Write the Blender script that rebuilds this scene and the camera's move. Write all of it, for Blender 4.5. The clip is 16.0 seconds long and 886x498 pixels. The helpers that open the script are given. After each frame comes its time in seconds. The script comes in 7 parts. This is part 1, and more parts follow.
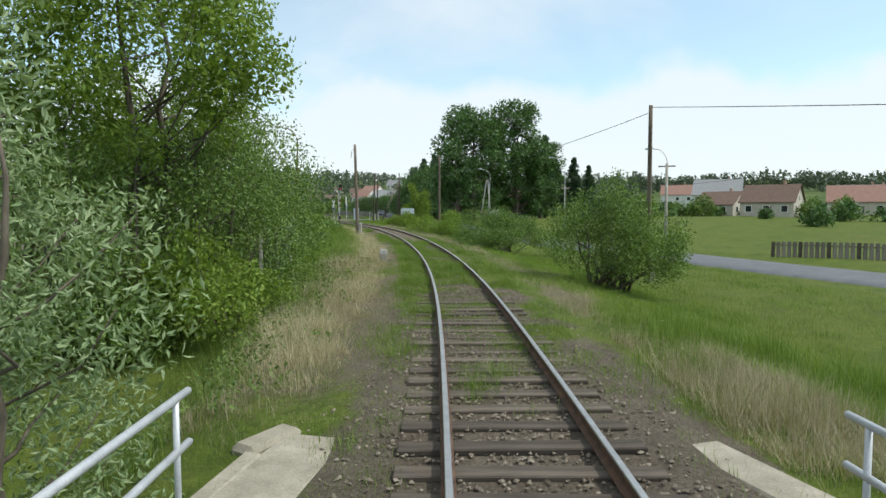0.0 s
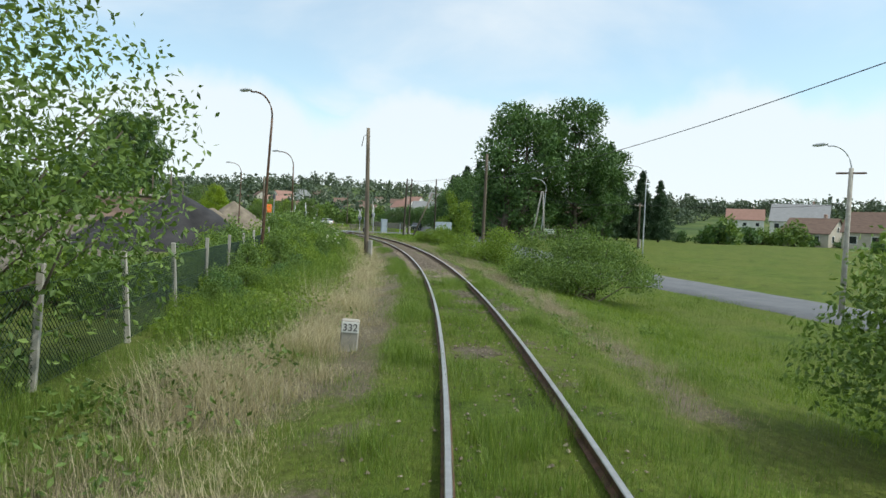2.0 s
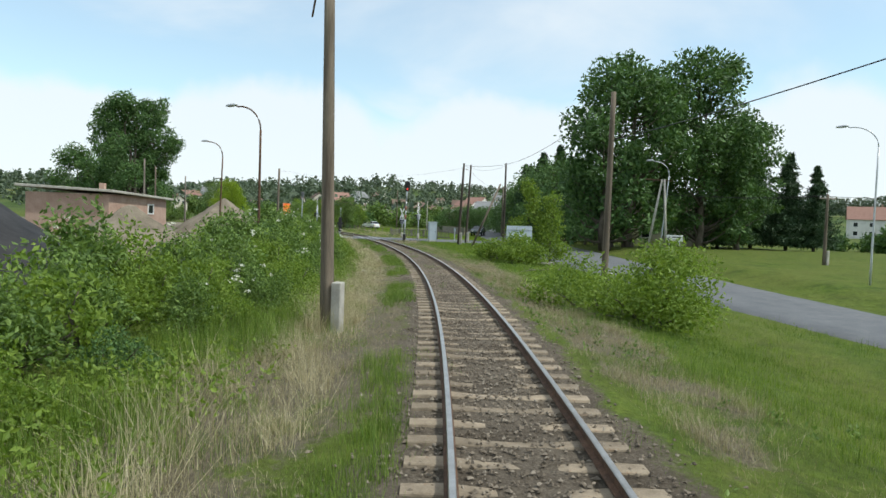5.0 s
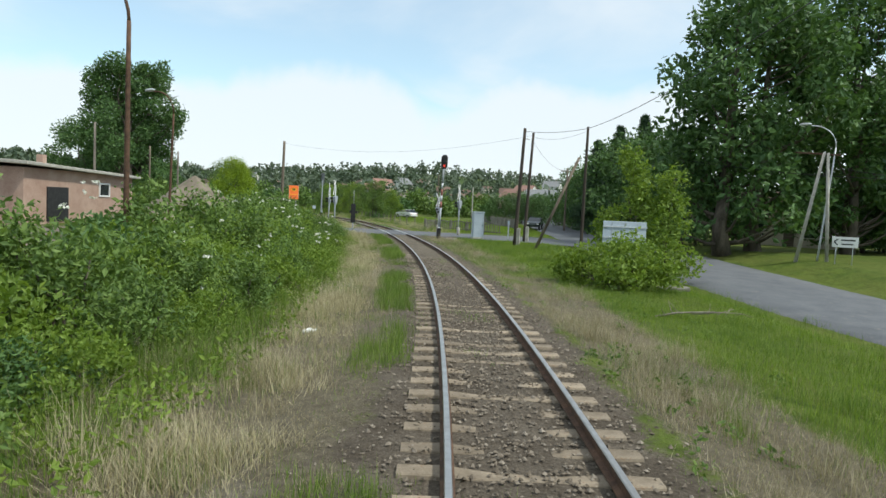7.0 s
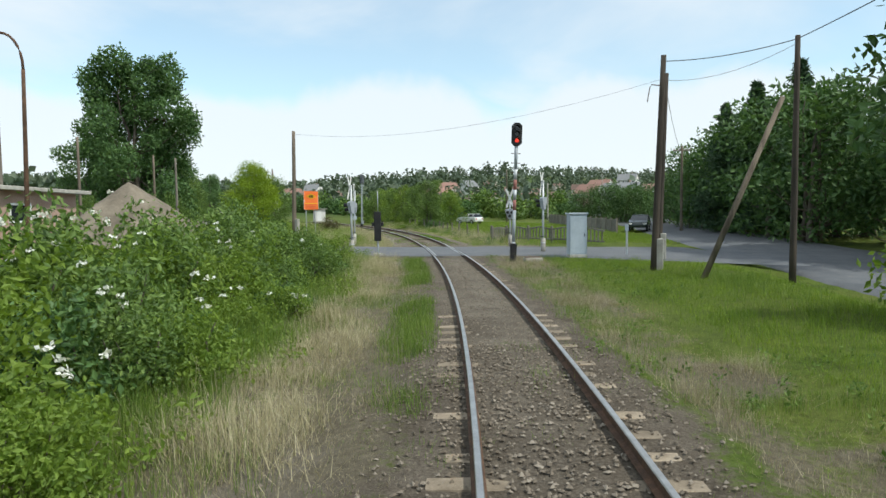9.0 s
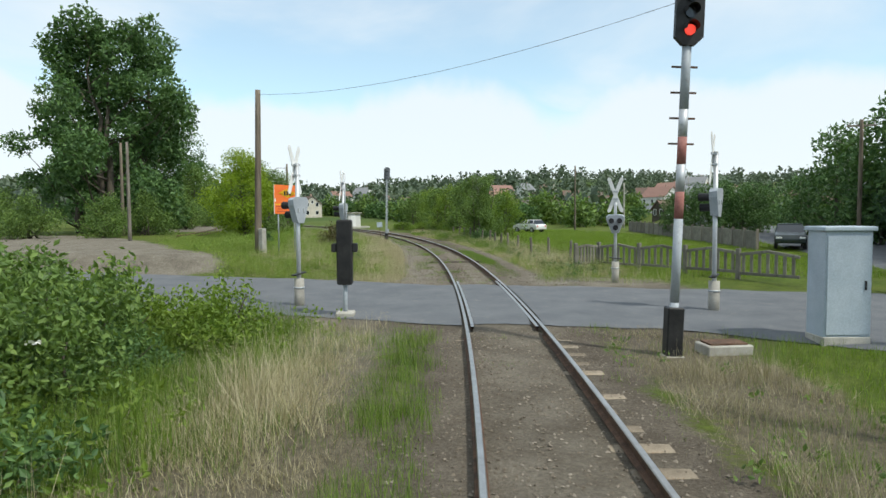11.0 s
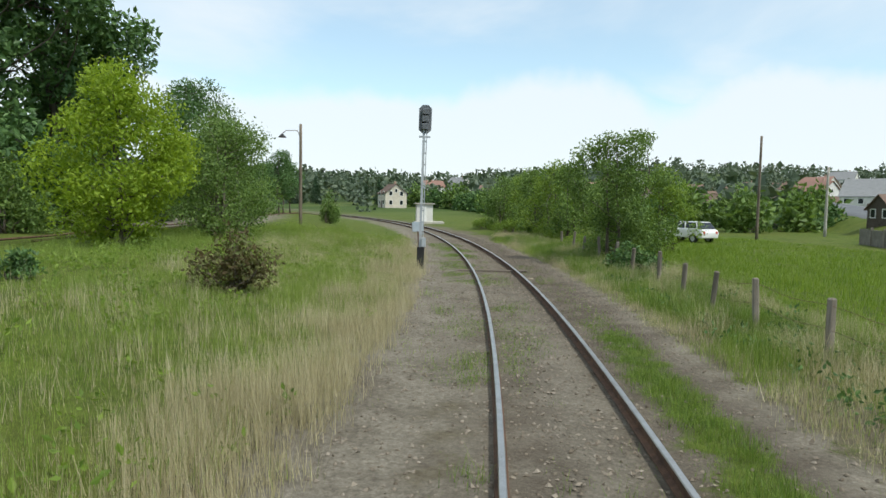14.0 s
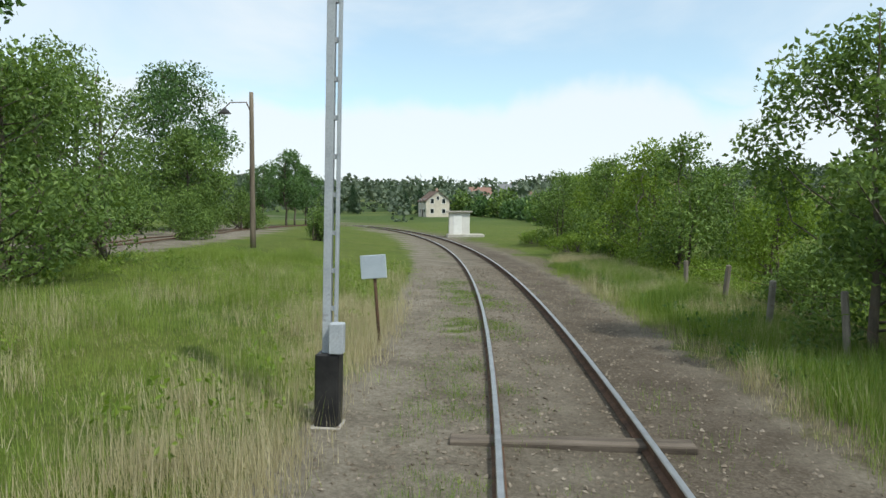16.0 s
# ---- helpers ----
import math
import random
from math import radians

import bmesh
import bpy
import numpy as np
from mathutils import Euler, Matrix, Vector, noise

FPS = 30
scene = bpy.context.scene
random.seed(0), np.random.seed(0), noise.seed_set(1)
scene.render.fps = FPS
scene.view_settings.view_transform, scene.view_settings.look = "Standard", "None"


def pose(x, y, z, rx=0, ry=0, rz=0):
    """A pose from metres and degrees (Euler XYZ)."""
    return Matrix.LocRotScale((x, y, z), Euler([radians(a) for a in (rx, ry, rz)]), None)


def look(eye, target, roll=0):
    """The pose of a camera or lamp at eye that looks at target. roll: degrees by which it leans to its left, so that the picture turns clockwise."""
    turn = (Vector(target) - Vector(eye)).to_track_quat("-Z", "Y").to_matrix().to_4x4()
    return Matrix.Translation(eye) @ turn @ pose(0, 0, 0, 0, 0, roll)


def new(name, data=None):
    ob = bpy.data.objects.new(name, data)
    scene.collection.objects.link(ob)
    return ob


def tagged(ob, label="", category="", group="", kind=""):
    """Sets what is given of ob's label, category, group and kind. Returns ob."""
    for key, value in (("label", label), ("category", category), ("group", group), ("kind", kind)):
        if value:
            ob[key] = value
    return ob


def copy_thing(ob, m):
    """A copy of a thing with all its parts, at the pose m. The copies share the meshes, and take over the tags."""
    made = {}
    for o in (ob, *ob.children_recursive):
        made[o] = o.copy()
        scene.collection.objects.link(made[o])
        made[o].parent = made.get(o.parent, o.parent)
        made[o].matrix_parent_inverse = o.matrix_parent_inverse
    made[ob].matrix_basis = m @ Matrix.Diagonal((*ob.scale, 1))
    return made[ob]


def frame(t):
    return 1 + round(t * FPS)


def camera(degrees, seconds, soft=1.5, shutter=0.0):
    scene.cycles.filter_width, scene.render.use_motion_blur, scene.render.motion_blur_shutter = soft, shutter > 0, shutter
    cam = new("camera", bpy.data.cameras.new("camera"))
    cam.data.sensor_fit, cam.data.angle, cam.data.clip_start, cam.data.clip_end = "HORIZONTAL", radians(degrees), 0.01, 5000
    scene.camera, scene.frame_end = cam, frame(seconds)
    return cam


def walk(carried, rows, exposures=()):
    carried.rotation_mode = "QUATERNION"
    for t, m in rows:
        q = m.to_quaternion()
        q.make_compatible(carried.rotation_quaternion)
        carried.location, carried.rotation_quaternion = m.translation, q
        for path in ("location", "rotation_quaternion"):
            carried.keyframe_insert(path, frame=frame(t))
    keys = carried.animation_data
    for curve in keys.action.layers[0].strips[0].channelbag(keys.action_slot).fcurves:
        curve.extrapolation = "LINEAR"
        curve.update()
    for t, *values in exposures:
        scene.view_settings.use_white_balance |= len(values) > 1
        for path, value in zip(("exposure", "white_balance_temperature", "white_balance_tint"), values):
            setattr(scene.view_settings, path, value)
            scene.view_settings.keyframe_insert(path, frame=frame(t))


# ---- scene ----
cam = camera(68.93, 16.0)
ROWS = [
    (0, -0.822, -0.011, 2.238, 0.55, -3.78, 0.14),
    (0.5, -0.865, 2.766, 2.235, 2.15, -3.51, 0.00),
    (1, -0.899, 6.899, 2.237, 2.46, -3.38, -1.00),
    (1.5, -1.071, 12.850, 2.236, 1.94, -3.46, -1.77),
    (2, -1.289, 17.692, 2.233, 4.29, -2.61, -2.34),
    (2.5, -1.524, 21.816, 2.234, 2.33, -2.65, -1.84),
    (3, -1.885, 26.470, 2.235, 3.01, -2.84, -1.36),
    (3.5, -2.339, 30.994, 2.235, 4.63, -2.96, -1.44),
    (4, -2.869, 35.440, 2.237, 7.46, -2.36, -1.82),
    (4.2, -3.050, 36.760, 2.235, 7.88, -2.04, -1.51),
    (4.5, -3.416, 39.501, 2.235, 8.65, -2.26, -1.68),
    (5, -4.089, 44.060, 2.235, 9.93, -2.62, -1.97),
    (5.5, -4.839, 48.607, 2.236, 11.22, -2.99, -2.26),
    (6, -5.667, 53.140, 2.236, 12.52, -3.35, -2.55),
    (6.3, -6.202, 55.852, 2.237, 13.31, -3.57, -2.72),
    (6.5, -6.462, 57.188, 2.243, 13.35, -3.44, -2.90),
    (7, -7.463, 61.803, 2.235, 14.02, -3.79, -2.72),
    (7.5, -8.554, 66.485, 2.234, 14.68, -4.35, -1.93),
    (8, -9.786, 71.229, 2.232, 15.29, -4.65, -0.70),
    (8.5, -10.964, 75.428, 2.240, 17.10, -4.34, -0.01),
    (9, -12.169, 79.438, 2.232, 20.07, -3.62, 0.67),
    (9.5, -13.739, 84.409, 2.236, 19.73, -3.82, 1.47),
    (10, -15.138, 88.402, 2.236, 21.46, -3.12, 1.25),
    (10.2, -15.598, 89.556, 2.227, 22.63, -2.64, 1.37),
    (10.5, -16.506, 92.024, 2.228, 23.48, -2.85, 1.01),
    (11, -18.082, 96.115, 2.230, 24.89, -3.19, 0.41),
    (11.5, -19.733, 100.176, 2.231, 26.28, -3.54, -0.19),
    (12, -21.458, 104.207, 2.233, 27.65, -3.89, -0.79),
    (12.3, -22.527, 106.611, 2.234, 28.46, -4.09, -1.15),
    (12.5, -23.177, 108.045, 2.235, 28.94, -3.72, -1.10),
    (13, -25.625, 113.249, 2.266, 31.20, -4.08, 1.11),
    (13.5, -27.178, 116.275, 2.227, 33.01, -3.47, -0.48),
    (14, -29.658, 121.032, 2.237, 33.76, -3.92, -1.01),
    (14.5, -31.064, 123.660, 2.225, 35.27, -3.32, -0.41),
    (15, -33.479, 127.919, 2.225, 35.10, -3.82, -0.51),
    (15.5, -35.739, 131.734, 2.228, 35.29, -4.04, 0.41),
    (16, -38.125, 135.527, 2.237, 38.18, -3.22, -0.25),
]
CURVE = [(-20, 0.00031), (0, 0.00031), (20, 0.00432), (40, 0.00362), (60, 0.00386), (80, 0.00455), (100, 0.00417), (120, 0.00386), (140, 0.00524), (160, 0.00416), (180, 0.00393), (200, 0.00381), (220, 0.00381), (240, 0.00381), (260, 0.00381)]
HEAD0 = 0.01326      # the track's heading at its zero, turned left from +y
walk(cam, [(t, pose(x, y, z, 90 + pitch, roll, yaw)) for t, x, y, z, yaw, pitch, roll in ROWS])

# ---------------------------------------------------------------- sky, sun
SUN_AZ, SUN_EL = radians(98), radians(54)      # clockwise from +y, above the horizon
world = bpy.data.worlds.new("sky")
scene.world = world
world.use_nodes = True
wn, wl = world.node_tree.nodes, world.node_tree.links
wn.clear()


def wnode(kind, **kw):
    n = wn.new(kind)
    for k, v in kw.items():
        if k in n.inputs:
            n.inputs[k].default_value = v
    return n


sky = wn.new("ShaderNodeTexSky")
sky.sky_type, sky.sun_disc = "NISHITA", False
sky.sun_elevation, sky.sun_rotation = SUN_EL, SUN_AZ
sky.air_density, sky.dust_density, sky.ozone_density = 1.0, 0.5, 0.7
gen = wn.new("ShaderNodeTexCoord")
sep = wn.new("ShaderNodeSeparateXYZ")
wl.new(gen.outputs["Generated"], sep.inputs[0])


def wmath(op, a, b=None):
    n = wn.new("ShaderNodeMath")
    n.operation = op
    for i, v in enumerate((a, b)):
        if v is None:
            continue
        if isinstance(v, (int, float)):
            n.inputs[i].default_value = v
        else:
            wl.new(v, n.inputs[i])
    return n.outputs[0]


# cloud deck: direction projected on a plane overhead, plus a bank low on the horizon
zc = wmath("MAXIMUM", sep.outputs[2], 0.0)
den = wmath("ADD", zc, 0.10)
cx, cy = wmath("DIVIDE", sep.outputs[0], den), wmath("DIVIDE", sep.outputs[1], den)
comb = wn.new("ShaderNodeCombineXYZ")
wl.new(cx, comb.inputs[0]), wl.new(cy, comb.inputs[1])
cn = wnode("ShaderNodeTexNoise", Scale=0.55, Detail=7.0, Roughness=0.52, Distortion=0.5)
wl.new(comb.outputs[0], cn.inputs["Vector"])
az = wn.new("ShaderNodeTexNoise")
az.inputs["Scale"].default_value, az.inputs["Detail"].default_value = 4.5, 6.0
wl.new(gen.outputs["Generated"], az.inputs["Vector"])
edge = wmath("ADD", 0.185, wmath("MULTIPLY", wmath("SUBTRACT", az.outputs[0], 0.5), 0.22))
bank = wn.new("ShaderNodeMapRange")
bank.interpolation_type = "SMOOTHSTEP"
wl.new(wmath("SUBTRACT", edge, zc), bank.inputs["Value"])
bank.inputs["From Min"].default_value, bank.inputs["From Max"].default_value = -0.012, 0.035
high = wn.new("ShaderNodeMapRange")
high.interpolation_type = "SMOOTHSTEP"
wl.new(wmath("ADD", cn.outputs[0], wmath("MULTIPLY", zc, 0.30)), high.inputs["Value"])
high.inputs["From Min"].default_value, high.inputs["From Max"].default_value = 0.50, 0.78
cover = wmath("MAXIMUM", wmath("MULTIPLY", bank.outputs[0], 0.90), wmath("MULTIPLY", high.outputs[0], 0.92))
haze = wmath("ADD", 0.28, wmath("MULTIPLY", cover, 0.70))
mixsky = wn.new("ShaderNodeMix")
mixsky.data_type = "RGBA"
wl.new(haze, mixsky.inputs["Factor"])
tint = wn.new("ShaderNodeMix")
tint.data_type, tint.blend_type = "RGBA", "MULTIPLY"
tint.inputs["Factor"].default_value = 1.0
wl.new(sky.outputs[0], tint.inputs["A"])
tint.inputs["B"].default_value = (0.92, 1.10, 1.02, 1)
wl.new(tint.outputs["Result"], mixsky.inputs["A"])
mixsky.inputs["B"].default_value = (4.65, 5.05, 5.3, 1)
bg = wn.new("ShaderNodeBackground")
bg.inputs["Strength"].default_value = 0.19
wl.new(mixsky.outputs["Result"], bg.inputs["Color"])
wout = wn.new("ShaderNodeOutputWorld")
wl.new(bg.outputs[0], wout.inputs[0])

sun = new("sun", bpy.data.lights.new("sun", "SUN"))
sun.data.energy, sun.data.angle, sun.data.color = 3.45, radians(2.0), (0.98, 0.96, 0.87)
sdir = Vector((math.sin(SUN_AZ) * math.cos(SUN_EL), math.cos(SUN_AZ) * math.cos(SUN_EL), math.sin(SUN_EL)))
sun.matrix_world = look(sdir * 100, (0, 0, 0))
scene.view_settings.exposure = 0.0

# ---------------------------------------------------------------- the line of the track
SS = np.arange(-80.0, 420.0, 0.5)
_k = np.interp(SS, [a for a, b in CURVE], [b for a, b in CURVE])
_h = np.concatenate([[0], np.cumsum((_k[1:] + _k[:-1]) * 0.25)])
_h -= np.interp(0, SS, _h) - HEAD0
_sx, _sy = -np.sin(_h), np.cos(_h)
TX = np.concatenate([[0], np.cumsum((_sx[1:] + _sx[:-1]) * 0.25)])
TY = np.concatenate([[0], np.cumsum((_sy[1:] + _sy[:-1]) * 0.25)])
TX -= np.interp(0, SS, TX)
TY -= np.interp(0, SS, TY)


def head(s):
    return np.interp(s, SS, _h)


def on(s, d):
    """Plan coordinates of a place s metres along the track and d metres to its right."""
    a = head(s)
    return np.interp(s, SS, TX) + d * np.cos(a), np.interp(s, SS, TY) + d * np.sin(a)


def along(x, y):
    """s and d of plan coordinates (arrays)."""
    x, y = np.atleast_1d(np.asarray(x, float)).ravel(), np.atleast_1d(np.asarray(y, float)).ravel()
    s, d = np.empty_like(x), np.empty_like(x)
    px, py = TX[::4], TY[::4]
    for i in range(0, len(x), 20000):
        sl = slice(i, i + 20000)
        j = np.argmin((x[sl, None] - px) ** 2 + (y[sl, None] - py) ** 2, 1) * 4
        ux, uy = x[sl] - TX[j], y[sl] - TY[j]
        al = -np.sin(_h[j]) * ux + np.cos(_h[j]) * uy
        s[sl] = SS[j] + al
        d[sl] = np.cos(_h[j]) * ux + np.sin(_h[j]) * uy + _k[j] * al * al / 2
    return s, d


def vn(x, y, scale, seed=0):
    """Smooth value noise, 0 to 1."""
    x, y = np.asarray(x, float) / scale + 137.3 * seed, np.asarray(y, float) / scale - 71.9 * seed
    xi, yi = np.floor(x), np.floor(y)
    fx, fy = x - xi, y - yi
    fx, fy = fx * fx * (3 - 2 * fx), fy * fy * (3 - 2 * fy)

    def hsh(a, b):
        v = np.sin(a * 127.1 + b * 311.7 + seed * 17.17) * 43758.5453
        return v - np.floor(v)
    a = hsh(xi, yi) * (1 - fx) + hsh(xi + 1, yi) * fx
    b = hsh(xi, yi + 1) * (1 - fx) + hsh(xi + 1, yi + 1) * fx
    return a * (1 - fy) + b * fy


def fbm(x, y, scale, seed=0):
    return 0.55 * vn(x, y, scale, seed) + 0.3 * vn(x, y, scale / 2.3, seed + 1) + 0.15 * vn(x, y, scale / 5.1, seed + 2)


def sm(a, b, v):
    u = np.clip((np.asarray(v, float) - a) / (b - a), 0, 1)
    return u * u * (3 - 2 * u)


# the road beside the track, as a line of plan points with its height
ROADC = np.array([(60, -60, -1.9), (33, 10, -1.9), (18.8, 46, -1.75), (10.4, 70, -1.7), (4.3, 86, -1.3), (-1.6, 101, -0.7), (-6.0, 115, -0.25), (-9.8, 133, -0.10), (-16.5, 165, 0.3), (-26, 205, 1.5), (-40, 260, 4.0)])
_rl = np.concatenate([[0], np.cumsum(np.hypot(*np.diff(ROADC[:, :2], axis=0).T))])
_ru = np.arange(0, _rl[-1], 1.0)
ROAD = np.stack([np.interp(_ru, _rl, ROADC[:, i]) for i in range(3)], 1)
for _ in range(30):
    ROAD[1:-1] = (ROAD[:-2] + 2 * ROAD[1:-1] + ROAD[2:]) / 4
ROADW = 3.1
RW = np.interp(ROAD[:, 1], [70, 92], [0.0, 0.75])      # the road widens towards the crossing


def road_at(x, y):
    """Distance from the road's middle and the road's height there."""
    x, y = np.asarray(x, float).ravel(), np.asarray(y, float).ravel()
    dist, z = np.empty_like(x), np.empty_like(x)
    for i in range(0, len(x), 20000):
        sl = slice(i, i + 20000)
        q = (x[sl, None] - ROAD[:, 0]) ** 2 + (y[sl, None] - ROAD[:, 1]) ** 2
        j = np.argmin(q, 1)
        dist[sl], z[sl] = np.maximum(np.sqrt(q[np.arange(len(j)), j]) - RW[j], 0), ROAD[j, 2]
    return dist, z


XS0, XS1 = 111.8, 119.0       # the level crossing, along the track


def cross_mask(s, d):
    """1 on the asphalt of the crossing and its two approaches."""
    skew = np.where(d < 0, -0.48 * np.minimum(d + 0.8, 0), -0.25 * np.maximum(d, 0))
    near = XS0 + skew * 0.7 + np.where(d > 3.0, -0.55 * (d - 3.0), 0)
    far = XS1 + skew * np.where(d < 0, 1.0, 1.0)
    u = np.minimum(s - near, far - s)
    return np.where((d > -34) & (d < 16), u, -9.0)


def ground_z(x, y):
    shape = np.shape(x)
    x, y = np.asarray(x, float).ravel(), np.asarray(y, float).ravel()
    s, d = along(x, y)
    zr = -1.7 + 1.6 * sm(52, 106, s)
    bed = -0.225 + 0.028 * sm(44, 52, s) + 0.013 * sm(74, 82, s) + 0.022 * sm(88, 102, s) + 0.045 * sm(16, 20, s) * sm(46, 40, s) + 0.012 * sm(118, 122, s)
    right = bed - 0.26 * sm(1.5, 3.0, d) * sm(112, 92, s) + (zr + 0.5) * sm(2.6, 10, d) * sm(113, 100, s)
    right += np.where(s > 100, -0.02 + 0.10 * sm(3, 8, d) * sm(118, 124, s), 0)
    left = bed - 0.16 * sm(1.5, 2.8, -d) * sm(112, 98, s) + 0.70 * sm(2.6, 11, -d) * sm(120, 127, s)
    left -= 1.9 * sm(3.4, 6.5, -d) * sm(19, 8, s)
    z = np.where(d > 0, right, left)
    # cutting under the bridge at the start
    z -= 1.6 * sm(4.5, 2.0, s) * sm(2.4, 3.2, np.abs(d))
    far = np.hypot(x + 20, y - 100)
    amp = sm(130, 760, far)
    hills = 20 + 22 * vn(x, y, 330, 3) + 9 * vn(x, y, 140, 4)
    azm = np.arctan2(x + 20, y - 100)
    hills = hills * (0.60 + 0.36 * sm(-0.62, -0.30, azm) - 0.20 * sm(0.1, 0.4, azm))
    z += amp * hills * np.where(far > 760, 1 + (far - 760) / 2500, 1)
    z += 0.10 * (fbm(x, y, 3.0, 5) - 0.5) * sm(1.9, 4.5, np.abs(d)) * sm(300, 60, far)
    dist, rz = road_at(x, y)
    w = sm(ROADW + 4.5, ROADW + 0.6, dist) * sm(1.9, 3.2, np.abs(d))
    z = z * (1 - w) + (rz - 0.09) * w
    cm = cross_mask(s, d)
    c = sm(-1.2, 0.0, cm) * sm(-33, -28, d) * sm(15, 9, d)
    c = c * (1 - sm(ROADW + 1.0, ROADW, dist))
    z = z * (1 - c) + (-0.075) * c
    return z.reshape(shape)


def gz(x, y):
    return float(ground_z(np.array([x]), np.array([y]))[0])

# ---------------------------------------------------------------- materials
def material(name, rough=0.8, metal=0.0, spec=0.3):
    m = bpy.data.materials.new(name)
    m.use_nodes = True
    b = m.node_tree.nodes["Principled BSDF"]
    b.inputs["Roughness"].default_value, b.inputs["Metallic"].default_value = rough, metal
    b.inputs["Specular IOR Level"].default_value = spec
    return m, m.node_tree.nodes, m.node_tree.links, b


def ramp(nodes, stops):
    r = nodes.new("ShaderNodeValToRGB")
    while len(r.color_ramp.elements) < len(stops):
        r.color_ramp.elements.new(0.5)
    for e, (p, c) in zip(r.color_ramp.elements, stops):
        e.position, e.color = p, (*c, 1)
    return r


def tex(nodes, links, scale, detail=5.0, rough=0.6, stretch=None, kind="Object"):
    tc = nodes.new("ShaderNodeTexCoord")
    n = nodes.new("ShaderNodeTexNoise")
    n.inputs["Scale"].default_value, n.inputs["Detail"].default_value, n.inputs["Roughness"].default_value = scale, detail, rough
    if stretch:
        mp = nodes.new("ShaderNodeMapping")
        mp.inputs["Scale"].default_value = stretch
        links.new(tc.outputs[kind], mp.inputs[0])
        links.new(mp.outputs[0], n.inputs["Vector"])
    else:
        links.new(tc.outputs[kind], n.inputs["Vector"])
    return n.outputs[0]


def mixc(nodes, links, fac, a, b, mode="MIX"):
    m = nodes.new("ShaderNodeMix")
    m.data_type, m.blend_type = "RGBA", mode
    for key, v in (("Factor", fac), ("A", a), ("B", b)):
        if hasattr(v, "links"):
            links.new(v, m.inputs[key])
        elif isinstance(v, (int, float)):
            m.inputs[key].default_value = v
        else:
            m.inputs[key].default_value = (*v, 1)
    return m.outputs["Result"]


def bump(nodes, links, bsdf, height, strength=0.4, dist=0.02):
    b = nodes.new("ShaderNodeBump")
    b.inputs["Strength"].default_value, b.inputs["Distance"].default_value = strength, dist
    links.new(height, b.inputs["Height"])
    links.new(b.outputs[0], bsdf.inputs["Normal"])


def mottled(name, a, b, scale=6.0, rough=0.85, fine=60.0, metal=0.0, spec=0.3, stretch=None, bumpy=0.3, c=None, vary=0.0):
    """A surface of two tones in large patches, with fine grain."""
    m, n, l, p = material(name, rough, metal, spec)
    big, small = tex(n, l, scale, 5, 0.65, stretch), tex(n, l, fine, 3, 0.7, stretch)
    r = ramp(n, [(0.32, a), (0.68, b)])
    l.new(big, r.inputs[0])
    col = mixc(n, l, 0.35, r.outputs[0], small, "OVERLAY")
    if c:
        spots = ramp(n, [(0.60, (0, 0, 0)), (0.72, (1, 1, 1))])
        l.new(tex(n, l, scale * 1.7 + 1.3, 6, 0.7), spots.inputs[0])
        col = mixc(n, l, spots.outputs[0], col, c)
    if vary:
        oi = n.new("ShaderNodeObjectInfo")
        hs = n.new("ShaderNodeHueSaturation")
        mr = n.new("ShaderNodeMapRange")
        mr.inputs["To Min"].default_value, mr.inputs["To Max"].default_value = 1 - vary, 1 + vary
        l.new(oi.outputs["Random"], mr.inputs["Value"])
        l.new(mr.outputs[0], hs.inputs["Value"])
        l.new(col, hs.inputs["Color"])
        col = hs.outputs[0]
    l.new(col, p.inputs["Base Color"])
    if bumpy:
        bump(n, l, p, small, bumpy, 0.01)
    return m


def leafy(name, stops, rough=0.55, trans=0.35, spec=0.35):
    """Leaves or blades, each with its own tone, that let some light through."""
    m, n, l, p = material(name, rough, 0, spec)
    geo = n.new("ShaderNodeNewGeometry")
    r = ramp(n, stops)
    patch = tex(n, l, 0.5, 3, 0.6)
    half = n.new("ShaderNodeMath")
    half.operation = "MULTIPLY_ADD"
    half.inputs[1].default_value = 0.55
    l.new(geo.outputs["Random Per Island"], half.inputs[0])
    sc = n.new("ShaderNodeMath")
    sc.operation = "MULTIPLY"
    sc.inputs[1].default_value = 0.45
    l.new(patch, sc.inputs[0])
    l.new(sc.outputs[0], half.inputs[2])
    l.new(half.outputs[0], r.inputs[0])
    l.new(r.outputs[0], p.inputs["Base Color"])
    t = n.new("ShaderNodeBsdfTranslucent")
    br = mixc(n, l, 1.0, r.outputs[0], (1.0, 1.0, 0.55), "MULTIPLY")
    l.new(br, t.inputs["Color"])
    mx = n.new("ShaderNodeMixShader")
    mx.inputs[0].default_value = trans
    l.new(p.outputs[0], mx.inputs[1])
    l.new(t.outputs[0], mx.inputs[2])
    l.new(mx.outputs[0], n["Material Output"].inputs[0])
    return m


